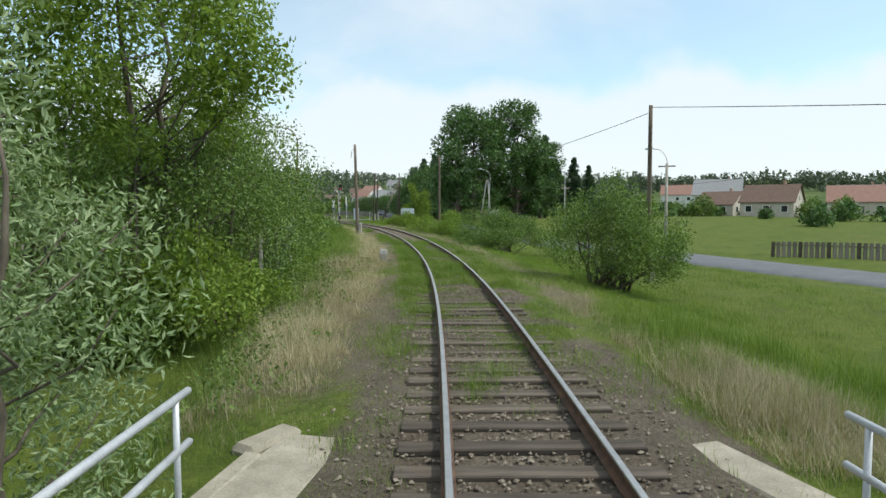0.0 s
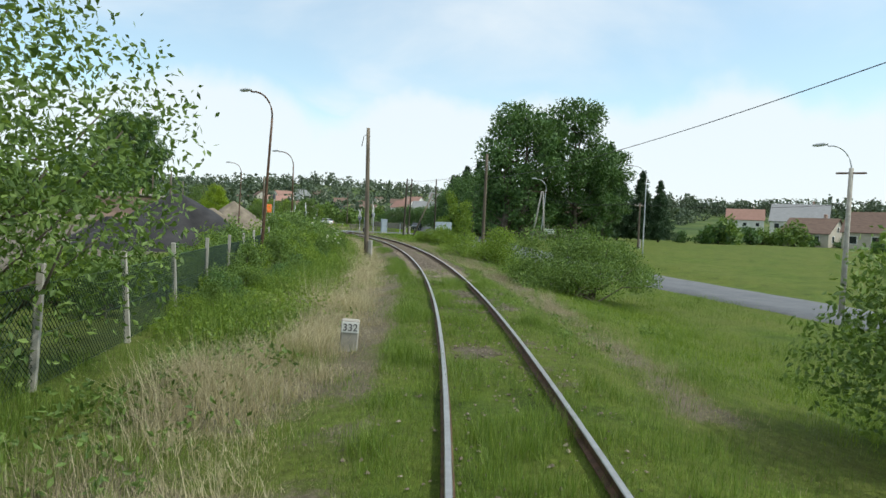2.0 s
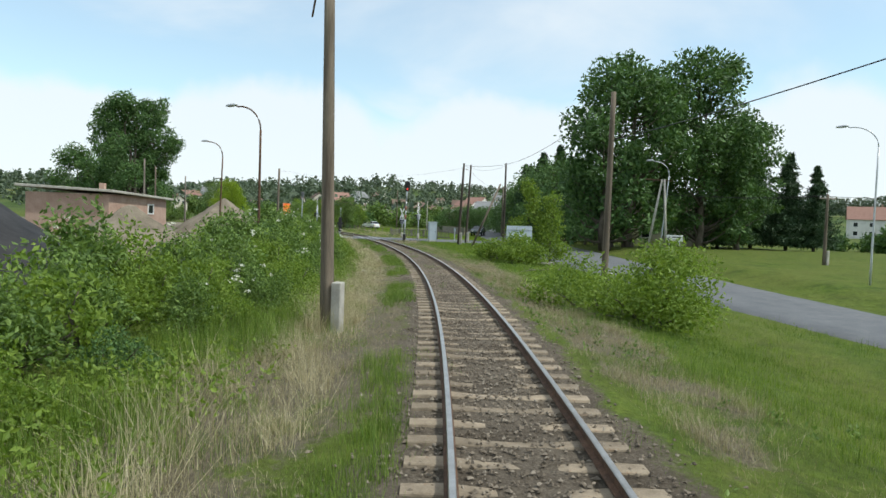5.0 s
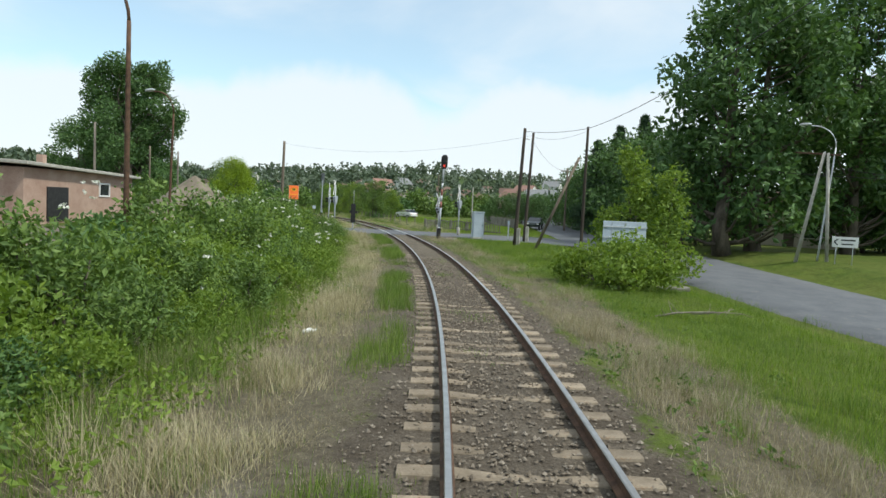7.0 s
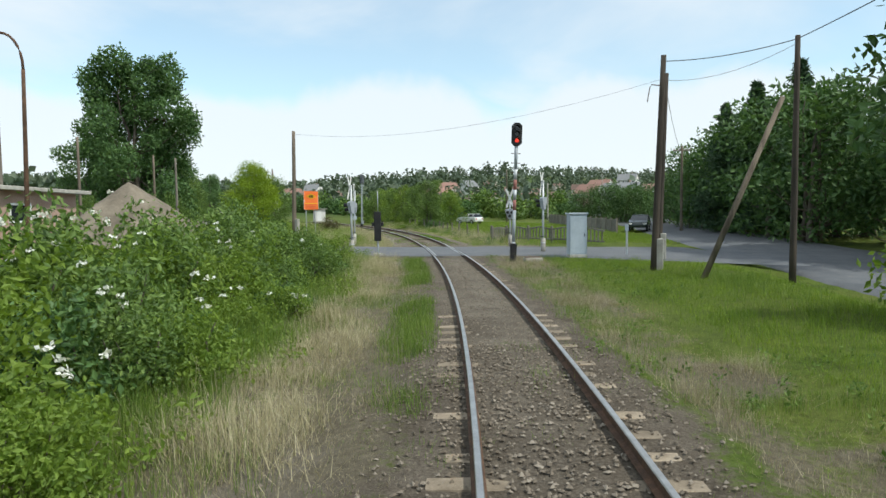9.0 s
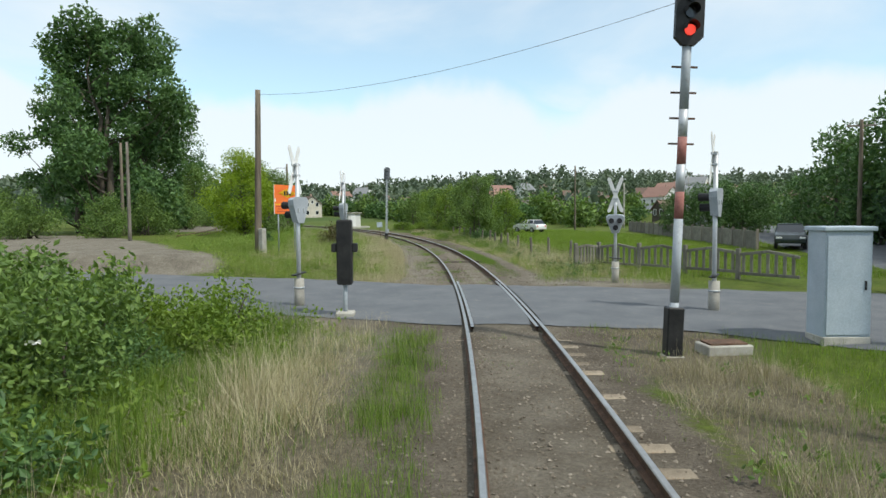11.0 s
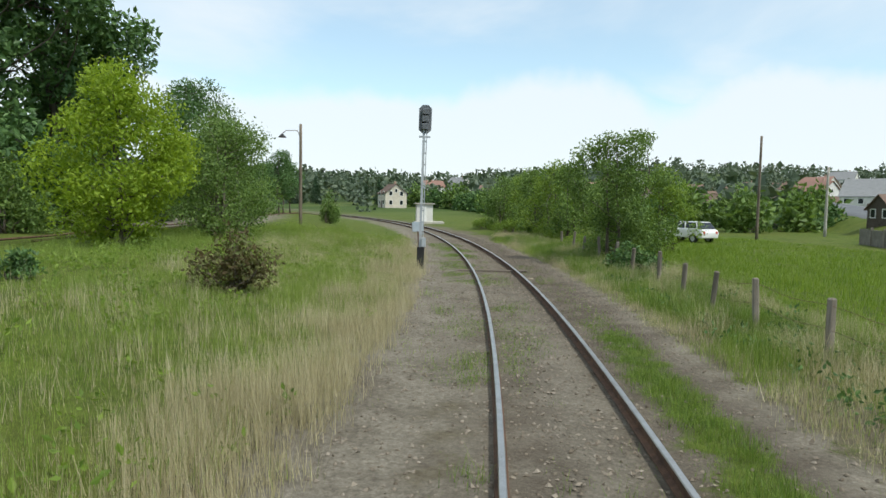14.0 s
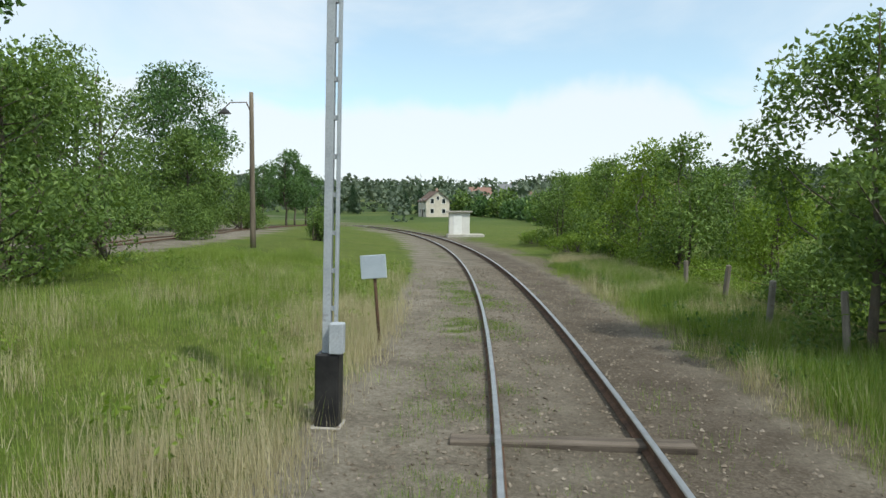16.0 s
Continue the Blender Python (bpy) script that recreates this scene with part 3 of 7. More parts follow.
def gravel_mask(s, d, x, y):
    n1, n2 = fbm(x, y, 3.0, 21), fbm(x, y, 0.9, 25)
    w = 1.55 + 0.2 * sm(60, 70, s) + 0.75 * sm(116, 121, s) - np.where(d > 0, 0.85 * sm(144, 136, s), 0.15) * sm(122, 128, s) + np.where(d > 0, 1.0, 0.5) * sm(20, 8, s)
    bed = sm(w + 0.5, w - 0.5, np.abs(d) + (n2 - 0.5) * 0.8)
    grown = np.maximum(sm(8, 14, s) * sm(46, 38, s) * sm(0.38, 0.55, n1 * 0.5 + n2 * 0.5), sm(17, 21, s) * sm(46, 40, s) * sm(0.25, 0.42, n1 * 0.5 + n2 * 0.5)) * 0.9
    strip = 0.95 * sm(1.0, 0.5, np.abs(d + 2.25 + 0.5 * (n1 - 0.5))) * sm(124, 132, s)
    path = sm(0.60, 0.25, np.abs(d - 2.25 - 0.3 * (n1 - 0.5))) * sm(118, 123, s)
    tuft = 0.9 * sm(0.42, 0.2, np.abs(d - 1.5)) * sm(0.36, 0.50, n1) * sm(123, 128, s) * sm(143, 134, s)
    mown = 0.65 * sm(0.9, 0.3, np.abs(d + 2.75)) * sm(0.40, 0.62, n1) * sm(45, 55, s) * sm(121, 116, s)
    apron = sm(9, 3, np.abs(s - 116)) * sm(8, 5, np.abs(d)) * sm(-7.5, -4.5, d + 1.2 * sm(119, 121, s))
    yard = sm(0, 2.0, -(d + 14.5 + 2.0 * (n1 - 0.5))) * sm(36, 44, s) * sm(112, 104, s) * sm(-46, -38, d)
    yard = np.maximum(yard, sm(0, 1.5, -(d + 9.8 + 0.5 * (s - 126) + 1.5 * (n1 - 0.5))) * sm(123.0, 124.5, s) * sm(170, 150, s) * sm(-48, -40, d))
    yard = np.maximum(yard, sm(164, 172, s) * sm(245, 225, s) * sm(-25, -23, d) * sm(-13.2, -14.6, d + 1.5 * (n1 - 0.5)))
    weedy = 0.75 * sm(0.50, 0.60, n1) * sm(120, 126, s) * sm(0.35, 0.05, np.abs(d + 1.35))
    return np.clip(np.maximum.reduce([bed * (1 - grown) * (1 - weedy), strip, path, mown, apron, yard]) * (1 - tuft), 0, 1)


def sand_shade_mask(s, d):
    # pale sand; lowered right of the track past s 136 to paint tree shade
    return np.clip((0.05 + 0.42 * sm(1.1, 0.7, np.abs(d))) * sm(84, 100, s) + 0.60 * sm(117, 121, s) - 0.30 * sm(121, 127, s) * sm(0.85, 0.7, np.abs(d)) + 0.6 * sm(1.9, 2.4, -d) * sm(40, 50, s) + 0.6 * sm(2.2, 2.5, d) * sm(118, 121, s) - 0.55 * sm(120, 126, s) * sm(0.5, 0.9, d) * sm(2.4, 2.1, d) - 0.5 * sm(136, 146, s) * sm(-0.8, 0.8, d) + 0.55 * sm(1.2, 1.8, -d) * sm(119, 124, s) - 0.9 * sm(0.40, 0.15, np.abs(d + 0.42)) * sm(119, 122, s) * sm(142, 128, s), 0, 1)


for nm, val in (("dry", dry_mask(gs, gd, fx, fy)), ("gravel", gravel_mask(gs, gd, fx, fy)), ("far", sm(120, 220, farr)), ("sand_shade", sand_shade_mask(gs, gd))):
    at_ = me.attributes.new(nm, "FLOAT", "POINT")
    at_.data.foreach_set("value", np.asarray(val, np.float32))
ground = tagged(new("ground", me), "grassy ground with dry banks and gravel beside the railway", "ground", kind="structure")

# ---------------------------------------------------------------- road and crossing
def road_mesh():
    d = np.gradient(ROAD[:, :2], axis=0)
    d /= np.linalg.norm(d, axis=1)[:, None]
    nrm = np.stack([d[:, 1], -d[:, 0]], 1)
    wob = (fbm(ROAD[:, 0], ROAD[:, 1], 3.0, 31) - 0.5) * 0.5
    cols = []
    for k, off in enumerate((-ROADW - 0.3, -ROADW, -ROADW * 0.5, 0, ROADW * 0.5, ROADW, ROADW + 0.3)):
        o = off * (1 + RW / ROADW) + np.sign(off) * wob * (abs(off) >= ROADW)
        c = np.stack([ROAD[:, 0] + nrm[:, 0] * o, ROAD[:, 1] + nrm[:, 1] * o, ROAD[:, 2] + 0.03 * (1 - abs(off) / ROADW) - 0.25 * (abs(off) > ROADW)], 1)
        cols.append(c)
    V = np.stack(cols, 1)
    n = len(ROAD)
    i, j = np.meshgrid(np.arange(n - 1), np.arange(6), indexing="ij")
    a = i * 7 + j
    return raw("road", V.reshape(-1, 3), np.stack([a, a + 7, a + 8, a + 1][::-1], -1).reshape(-1, 4), ASPHALT, True)


tagged(new("road", road_mesh()), "worn grey asphalt country road without markings", "road", kind="structure")


def crossing_mesh():
    """Asphalt of the level crossing, with gaps along both rails."""
    V, F, n = [], [], 0
    for lo, hi in ((-30, -0.83), (-0.60, 0.60), (0.83, 13.0)):
        ds = np.unique(np.concatenate([np.arange(lo, hi, 0.35), [lo, hi]]))
        us = np.linspace(0, 1, 25)
        D, U = np.meshgrid(ds, us, indexing="ij")
        skew = np.where(D < 0, -0.48 * np.minimum(D + 0.8, 0), -0.25 * np.maximum(D, 0))
        near = XS0 + skew * 0.7 + np.where(D > 3.0, -0.55 * (D - 3.0), 0)
        far = XS1 + skew + (fbm(D, D * 0, 1.2, 41) - 0.5) * 0.9
        near = near + (fbm(D, D * 0 + 9, 1.2, 43) - 0.5) * 0.6
        S = near + (far - near) * U
        x, y = on(S, D)
        z = -0.012 - 0.05 * sm(0.10, 0.0, np.minimum(U, 1 - U)) + 0.01 * (fbm(x, y, 1.5, 44) - 0.5) - 0.02 * sm(3, 12, np.abs(D))
        V.append(np.stack([x, y, z], -1).reshape(-1, 3))
        m = len(us)
        i, j = np.meshgrid(np.arange(len(ds) - 1), np.arange(m - 1), indexing="ij")
        a = i * m + j
        F.append(np.stack([a, a + m, a + m + 1, a + 1], -1).reshape(-1, 4) + n)
        n += len(V[-1])
    return raw("crossing", np.vstack(V), np.vstack(F), ASPHALT, True)


tagged(new("road_crossing", crossing_mesh()), "patched grey asphalt of the level crossing", "road", kind="structure")

# ---------------------------------------------------------------- track
RAILP = [(-0.0355, -0.012), (-0.028, 0.0), (0.028, 0.0), (0.0355, -0.012), (0.0355, -0.036), (0.009, -0.052), (0.009, -0.125), (0.062, -0.142), (0.066, -0.152), (-0.066, -0.152), (-0.062, -0.142), (-0.009, -0.125), (-0.009, -0.052), (-0.0355, -0.036)]
GAUGE = 0.7525
track = thing("railway_track", Matrix(), "single railway track on concrete and timber sleepers", "railway track", kind="structure")
sr = np.arange(-40, 262, 1.0)
for sgn in (-1, 1):
    prof = [(sgn * GAUGE + d, z) for d, z in RAILP]
    part("rail", sweep("rail", sr, prof, (RUST, STEEL), [1, 1, 1, 0, 0, 0, 0, 0, 0, 0, 0, 0, 0, 0]), track, "steel rail with a bright worn head and rusty web")
    inner = [(sgn * (GAUGE - 0.115) + d, z - 0.004) for d, z in RAILP]
    part("check_rail", sweep("check_rail", np.arange(111.2, 119.9, 0.5), inner, (RUST, STEEL), [1, 1, 1, 0, 0, 0, 0, 0, 0, 0, 0, 0, 0, 0]), track, "steel check rail beside the groove")


def sleeper_mesh(kind):
    bm = bmesh.new()
    if kind == "concrete":
        pts = [(-1.21, 0.13, 0.15), (-0.80, 0.145, 0.155), (-0.30, 0.11, 0.12), (0.30, 0.11, 0.12), (0.80, 0.145, 0.155), (1.21, 0.13, 0.15)]
        rows = []
        for x, w, h in pts:
            rows.append([bm.verts.new(c) for c in ((x, -w - 0.02, -0.10), (x, -w + 0.015, h - 0.165), (x, -w + 0.035, h - 0.155), (x, w - 0.035, h - 0.155), (x, w - 0.015, h - 0.165), (x, w + 0.02, -0.10))])
        for a, b in zip(rows, rows[1:]):
            for k in range(5):
                bm.faces.new((a[k], a[k + 1], b[k + 1], b[k]))
        bm.faces.new(rows[0][::-1])
        bm.faces.new(rows[-1])
        bmesh.ops.recalc_face_normals(bm, faces=bm.faces[:])
        me = bm_mesh("sleeper", bm, SLEEPERC)
    else:
        box_into(bm, (2.5, 0.25, 0.15), Matrix.Translation((0, 0, -0.075)), 0.014)
        me = bm_mesh("sleeper", bm, TIMBER)
    return me


SLC, SLT = sleeper_mesh("concrete"), sleeper_mesh("timber")
srng = np.random.RandomState(4)


def sleeper_at(s, kind, sink=0.0, skew=0.0):
    x, y = on(s, 0.0)
    part("sleeper", SLC if kind == "concrete" else SLT, track, "", pose(float(x), float(y), -0.153 - sink, 0, srng.uniform(-0.4, 0.4), math.degrees(head(s)) + skew))


for s in np.arange(-6.0, 43.0, 0.62):
    sleeper_at(s + srng.uniform(-0.05, 0.05), "timber", srng.uniform(0.0, 0.03) if s < 9 else srng.uniform(0.015, 0.06) if s < 18 else srng.uniform(0.03, 0.08), srng.uniform(-2, 2))
for s in np.arange(43.2, 111.0, 0.625):
    sleeper_at(s + srng.uniform(-0.02, 0.02), "concrete", srng.uniform(-0.005, 0.02) + (0.014 if s > 86 else 0), srng.uniform(-1, 1))
for s in np.arange(120.2, 172.0, 0.64):
    if abs(s - 129.8) < 0.32 or abs(s - 149.64) < 0.32:
        sleeper_at(s, "timber", -0.055, srng.uniform(-1.5, 1.5))
    else:
        sleeper_at(s, "concrete", srng.uniform(0.012, 0.06), srng.uniform(-1, 1))


def stones(name, n, s0, s1, width, size, seed, z0):
    """Loose ballast stones, strewn over the track bed."""
    r = np.random.RandomState(seed)
    s, d = r.uniform(s0, s1, n), r.normal(0, width, n)
    ok = (np.abs(np.abs(d) - GAUGE) > 0.075)
    x, y = on(s, d)
    ok &= r.uniform(size=n) < gravel_mask(s, d, x, y) + 0.03
    x, y, s, d = x[ok], y[ok], s[ok], d[ok]
    m = len(x)
    sz = size * r.uniform(0.5, 1.5, m)
    z = ground_z(x, y) + sz * 0.10 + z0 * (np.abs(d) < 1.5)
    base = np.array([(1, 0, 0), (-1, 0, 0), (0, 1, 0), (0, -1, 0), (0, 0, 1), (0, 0, -0.7)], float)
    V = base[None] * r.uniform(0.6, 1.3, (m, 6, 1)) + r.normal(0, 0.22, (m, 6, 3))
    a = r.uniform(0, 6.28, m)
    c, q = np.cos(a)[:, None], np.sin(a)[:, None]
    V = np.stack([V[..., 0] * c - V[..., 1] * q, V[..., 0] * q + V[..., 1] * c, V[..., 2] * 0.75], -1)
    V = V * sz[:, None, None] * 0.5 + np.stack([x, y, z], -1)[:, None]
    T = np.array([(0, 2, 4), (2, 1, 4), (1, 3, 4), (3, 0, 4), (2, 0, 5), (1, 2, 5), (3, 1, 5), (0, 3, 5)])
    F = (np.arange(m)[:, None, None] * 6 + T[None]).reshape(-1, 3)
    return raw(name, V.reshape(-1, 3), F, STONE)


STONE = leafy("ballast_stone", [(0.05, (0.080, 0.065, 0.048)), (0.5, (0.185, 0.155, 0.120)), (0.95, (0.34, 0.30, 0.245))], rough=0.9, trans=0.0, spec=0.2)
stuff("ballast_stones", stones("ballast_stones", 42000, -4, 92, 1.2, 0.045, 7, 0.018), "loose grey-brown ballast stones between the sleepers", "ballast")
stuff("trodden_gravel", stones("trodden_gravel", 9000, 88, 111.5, 1.3, 0.034, 9, 0.0), "small gravel trodden into the track bed", "gravel")
stuff("yard_gravel", stones("yard_gravel", 20000, 119.5, 172, 1.9, 0.042, 8, 0.0), "fine trodden gravel over the track bed", "gravel")

# ---------------------------------------------------------------- plants
def crown_points(rng, clumps, n, hollow=0.35):
    """Points for leaves in ellipsoid clumps (cx, cy, cz, rx, ry, rz), denser towards the outside."""
    C = np.asarray(clumps, float)
    vol = (C[:, 3] * C[:, 4] * C[:, 5]) ** (2 / 3)
    k = rng.choice(len(C), n, p=vol / vol.sum())
    u = rng.normal(size=(n, 3))
    u /= np.linalg.norm(u, axis=1)[:, None]
    r = (hollow + (1 - hollow) * rng.uniform(size=n) ** 0.6)[:, None] * rng.uniform(0.85, 1.12, (n, 1))
    return C[k, :3] + u * r * C[k, 3:]


def make_tree(name, height, radius, base, n, leaf, mat, seed, label, category="tree", trunk=0.16, n_clump=34, profile="round", wide=0.5, trunks=1, clump=0.27):
    """A tree at the origin: tapered trunk and limbs, crown of leaves in uneven clumps. base: height of the lowest leaves."""
    n, leaf = int(n * 0.72), leaf * 1.14
    rng = np.random.RandomState(seed)
    root = thing(name, Matrix(), label, category)
    ch = height - base
    clumps, limbs = [], []
    for t in range(trunks):
        ox, oy = (rng.normal(0, radius * 0.28, 2) if trunks > 1 else (0, 0))
        lean = rng.normal(0, 0.03 * height, 2)
        ht = height * (rng.uniform(0.78, 0.97) if t else 0.95)
        zs = np.linspace(-0.25, ht, 9)
        px = ox + lean[0] * np.clip(zs / ht, 0, 1) ** 1.5 + rng.normal(0, 0.012 * height, 9) * (zs > 0.5)
        py = oy + lean[1] * np.clip(zs / ht, 0, 1) ** 1.5 + rng.normal(0, 0.012 * height, 9) * (zs > 0.5)
        rr = trunk * (1.25 - 0.2 * (zs > 0.2)) * (1 - 0.92 * np.clip(zs / ht, 0, 1) ** 0.8)
        limbs.append((np.stack([px, py, zs], 1), np.maximum(rr, 0.012)))
        for i in range(n_clump // trunks):
            u = (i + rng.uniform(0, 1)) / (n_clump // trunks)
            if profile == "round":
                w = math.sin(math.pi * min(0.97, 0.14 + 0.80 * u)) ** 0.8
            elif profile == "poplar":
                w = 0.55 + 0.45 * math.sin(math.pi * (0.12 + 0.8 * u))
            else:
                w = 1.05 - 0.85 * u
            z = base + ch * (0.05 + 0.90 * u)
            an = rng.uniform(0, 2 * math.pi)
            rr = radius * w * rng.uniform(0.35, 0.92)
            cx, cy = ox * (1 - u * 0.5) + rr * math.cos(an), oy * (1 - u * 0.5) + rr * math.sin(an)
            cr = radius * clump * rng.uniform(0.65, 1.35) * (0.75 + 0.35 * w)
            clumps.append((cx, cy, z, cr, cr, cr * rng.uniform(0.65, 1.15)))
            z0 = max(base * 0.6, z - rr * rng.uniform(0.5, 1.0))
            tx, ty = np.interp(z0, zs, px), np.interp(z0, zs, py)
            q = np.linspace(0, 1, 4)[:, None]
            path = np.array([[tx, ty, z0]]) * (1 - q) + np.array([[cx, cy, z]]) * q
            path[1:3, 2] -= 0.12 * rr
            path[1:3, :2] += rng.normal(0, 0.05 * rr + 0.01, (2, 2))
            limbs.append((path, np.interp(np.linspace(0, 1, 4), [0, 1], [trunk * 0.34 * (1 - 0.6 * u), 0.01])))
    stems_, twigs = [q for q in limbs if len(q[0]) == 9], [q for q in limbs if len(q[0]) != 9]
    for q in stems_:
        part("trunk", tubes("trunk", [q], BARK, 7), root, "bark-covered trunk")
    tagged(part("branchwork", tubes("branchwork", twigs, BARK, 5), root, "crooked bark-covered limbs"), kind="stuff")
    P = crown_points(rng, clumps, n)
    P = P[P[:, 2] > base * 0.55]
    part("crown", leaves("crown", P, leaf, mat, rng, wide), root, "")
    return root


def make_conifer(name, height, radius, n, seed, label):
    rng = np.random.RandomState(seed)
    root = thing(name, Matrix(), label, "tree")
    zs = np.linspace(-0.2, height, 6)
    limbs = [(np.stack([zs * 0, zs * 0, zs], 1), 0.018 * height * (1.03 - zs / height) + 0.01)]
    P = []
    tiers = int(height * 2.2)
    for i in range(tiers):
        u = (i + 0.5) / tiers
        z = 0.08 * height + 0.92 * height * u
        r = radius * (1 - u) ** 0.85 * rng.uniform(0.75, 1.15) + 0.08
        for k in range(max(4, int(9 * (1 - u)) + 3)):
            an = rng.uniform(0, 6.283)
            L = r * rng.uniform(0.7, 1.1)
            m = max(6, int(n / tiers / 8))
            q = rng.uniform(0.12, 1, m)
            dr = -0.22 * L * q + 0.10 * L * q ** 2
            P.append(np.stack([np.cos(an) * L * q, np.sin(an) * L * q, z + dr], 1) + rng.normal(0, 0.05 + 0.09 * r, (m, 3)) * [1, 1, 0.5])
            limbs.append((np.array([[0, 0, z], [np.cos(an) * L * 0.9, np.sin(an) * L * 0.9, z - 0.12 * L]]), [0.03, 0.008]))
    part("trunk", tubes("trunk", limbs[:1], BARK, 7), root, "straight bark-covered trunk")
    tagged(part("branchwork", tubes("branchwork", limbs[1:], BARK, 4), root, "drooping limbs"), kind="stuff")
    part("crown", leaves("crown", np.vstack(P), 0.42, NEEDLE, rng, 0.28, droop=0.4), root)
    return root


def make_bush(name, rx, ry, h, n, leaf, mat, seed, label, lumps=16, stems=14, low=0.0, category="bush", wide=0.5, cl=1.0):
    """A many-stemmed bush at the origin."""
    n, leaf = int(n * 0.8), leaf * 1.08
    rng = np.random.RandomState(seed)
    root = thing(name, Matrix(), label, category)
    clumps, st = [], []
    for i in range(lumps):
        an, q = rng.uniform(0, 6.283), rng.uniform(0, 1) ** 0.6
        x, y = rx * 0.72 * q * math.cos(an), ry * 0.72 * q * math.sin(an)
        top = h * (1 - 0.55 * q ** 2) * rng.uniform(0.82, 1.05)
        cr = rng.uniform(0.24, 0.40) * cl
        z = rng.uniform(max(low, h * 0.18), max(low + 0.1, top - cr * h * 0.75))
        clumps.append((x, y, z, rx * cr, ry * cr, h * cr * rng.uniform(0.7, 1.0)))
    for i in range(stems):
        c = clumps[i % lumps]
        an = rng.uniform(0, 6.283)
        b = np.array([math.cos(an) * rx * 0.18, math.sin(an) * ry * 0.18, -0.2])
        q = np.linspace(0, 1, 4)[:, None]
        path = b * (1 - q) + np.array(c[:3]) * q + rng.normal(0, 0.04 * h, (4, 3)) * [[0], [1], [1], [1]]
        st.append((path, np.linspace(0.035 * h ** 0.5, 0.008, 4)))
    tagged(part("stemwork", tubes("stemwork", st, BARK, 5), root, "brown woody shoots"), kind="stuff")
    P = crown_points(rng, clumps, n, 0.25)
    P = P[P[:, 2] > 0.02 + low * 0.5]
    part("foliage", leaves("foliage", P, leaf, mat, rng, wide), root)
    return root


def at_track(s, d, rz=0.0, scale=1.0, dz=0.0, squash=1.0):
    x, y = on(s, d)
    return pose(float(x), float(y), gz(x, y) + dz, 0, 0, rz) @ Matrix.Diagonal((scale, scale, scale * squash, 1))


def at_xy(x, y, rz=0.0, scale=1.0, dz=0.0, squash=1.0):
    return pose(x, y, gz(x, y) + dz, 0, 0, rz) @ Matrix.Diagonal((scale, scale, scale * squash, 1))


def clone(ob, m):
    """A copy of a thing at m, whatever scale the first one has."""
    k = ob.scale
    return copy_thing(ob, m @ Matrix.Diagonal((1 / k[0], 1 / k[1], 1 / k[2], 1)))


def put(ob, m):
    ob.matrix_basis = m
    return ob

# ---------------------------------------------------------------- houses
def gable_mesh(w, d, e, r, over=0.35, thick=0.14):
    """A pitched roof over w (along x) by d, eaves at e, ridge at r: two slabs."""
    bm = bmesh.new()
    k = (r - e) / (d / 2)
    yo, zo = d / 2 + over, e - over * k
    x0 = w / 2 + over
    for sg in (-1, 1):
        a = [(-x0, sg * yo, zo), (x0, sg * yo, zo), (x0, 0, r), (-x0, 0, r)]
        lo = [bm.verts.new(p) for p in a]
        hi = [bm.verts.new((p[0], p[1], p[2] + thick)) for p in a]
        bm.faces.new(lo), bm.faces.new(hi)
        for i in range(4):
            bm.faces.new((lo[i], lo[(i + 1) % 4], hi[(i + 1) % 4], hi[i]))
    bmesh.ops.recalc_face_normals(bm, faces=bm.faces[:])
    return bm


def walls_mesh(w, d, e, r):
    bm = bmesh.new()
    pts = [(-w / 2, -d / 2), (w / 2, -d / 2), (w / 2, d / 2), (-w / 2, d / 2)]
    lo = [bm.verts.new((x, y, -1.5)) for x, y in pts]
    hi = [bm.verts.new((x, y, e)) for x, y in pts]
    ra, rb = bm.verts.new((-w / 2, 0, r)), bm.verts.new((w / 2, 0, r))
    for i in range(4):
        j = (i + 1) % 4
        bm.faces.new((lo[i], lo[j], hi[j], hi[i]))
    bm.faces.new((hi[0], ra, hi[3])), bm.faces.new((hi[1], hi[2], rb))
    bm.faces.new((hi[0], hi[1], rb, ra)), bm.faces.new((hi[3], ra, rb, hi[2]))
    bmesh.ops.recalc_face_normals(bm, faces=bm.faces[:])
    return bm


WIN_FRAME, WIN_PANE = {}, {}


def window(parent, w, h, m):
    """A framed window on a wall: frame with mullion, set-in pane and sill."""
    key = (w, h)
    if key not in WIN_FRAME:
        bm = bmesh.new()
        rings = []
        for y, k in ((-0.08, 0.07), (-0.08, -0.04), (0.01, -0.04), (0.01, 0.07)):
            rings.append([bm.verts.new((sx * (w / 2 + k), y, sz * (h / 2 + k))) for sx, sz in ((-1, -1), (1, -1), (1, 1), (-1, 1))])
        for r0, r1 in zip(rings, rings[1:] + rings[:1]):
            for i in range(4):
                bm.faces.new((r0[i], r0[(i + 1) % 4], r1[(i + 1) % 4], r1[i]))
        bmesh.ops.recalc_face_normals(bm, faces=bm.faces[:])
        WIN_FRAME[key] = bm_mesh("window", bm, WHITEP)
        bm = bmesh.new()
        box_into(bm, (w - 0.05, 0.02, h - 0.05), Matrix.Translation((0, -0.012, 0)))
        WIN_PANE[key] = bm_mesh("pane", bm, DARKGLASS)
    f = part("window", WIN_FRAME[key], parent, "", m)
    part("pane", WIN_PANE[key], f, "dark window glass")


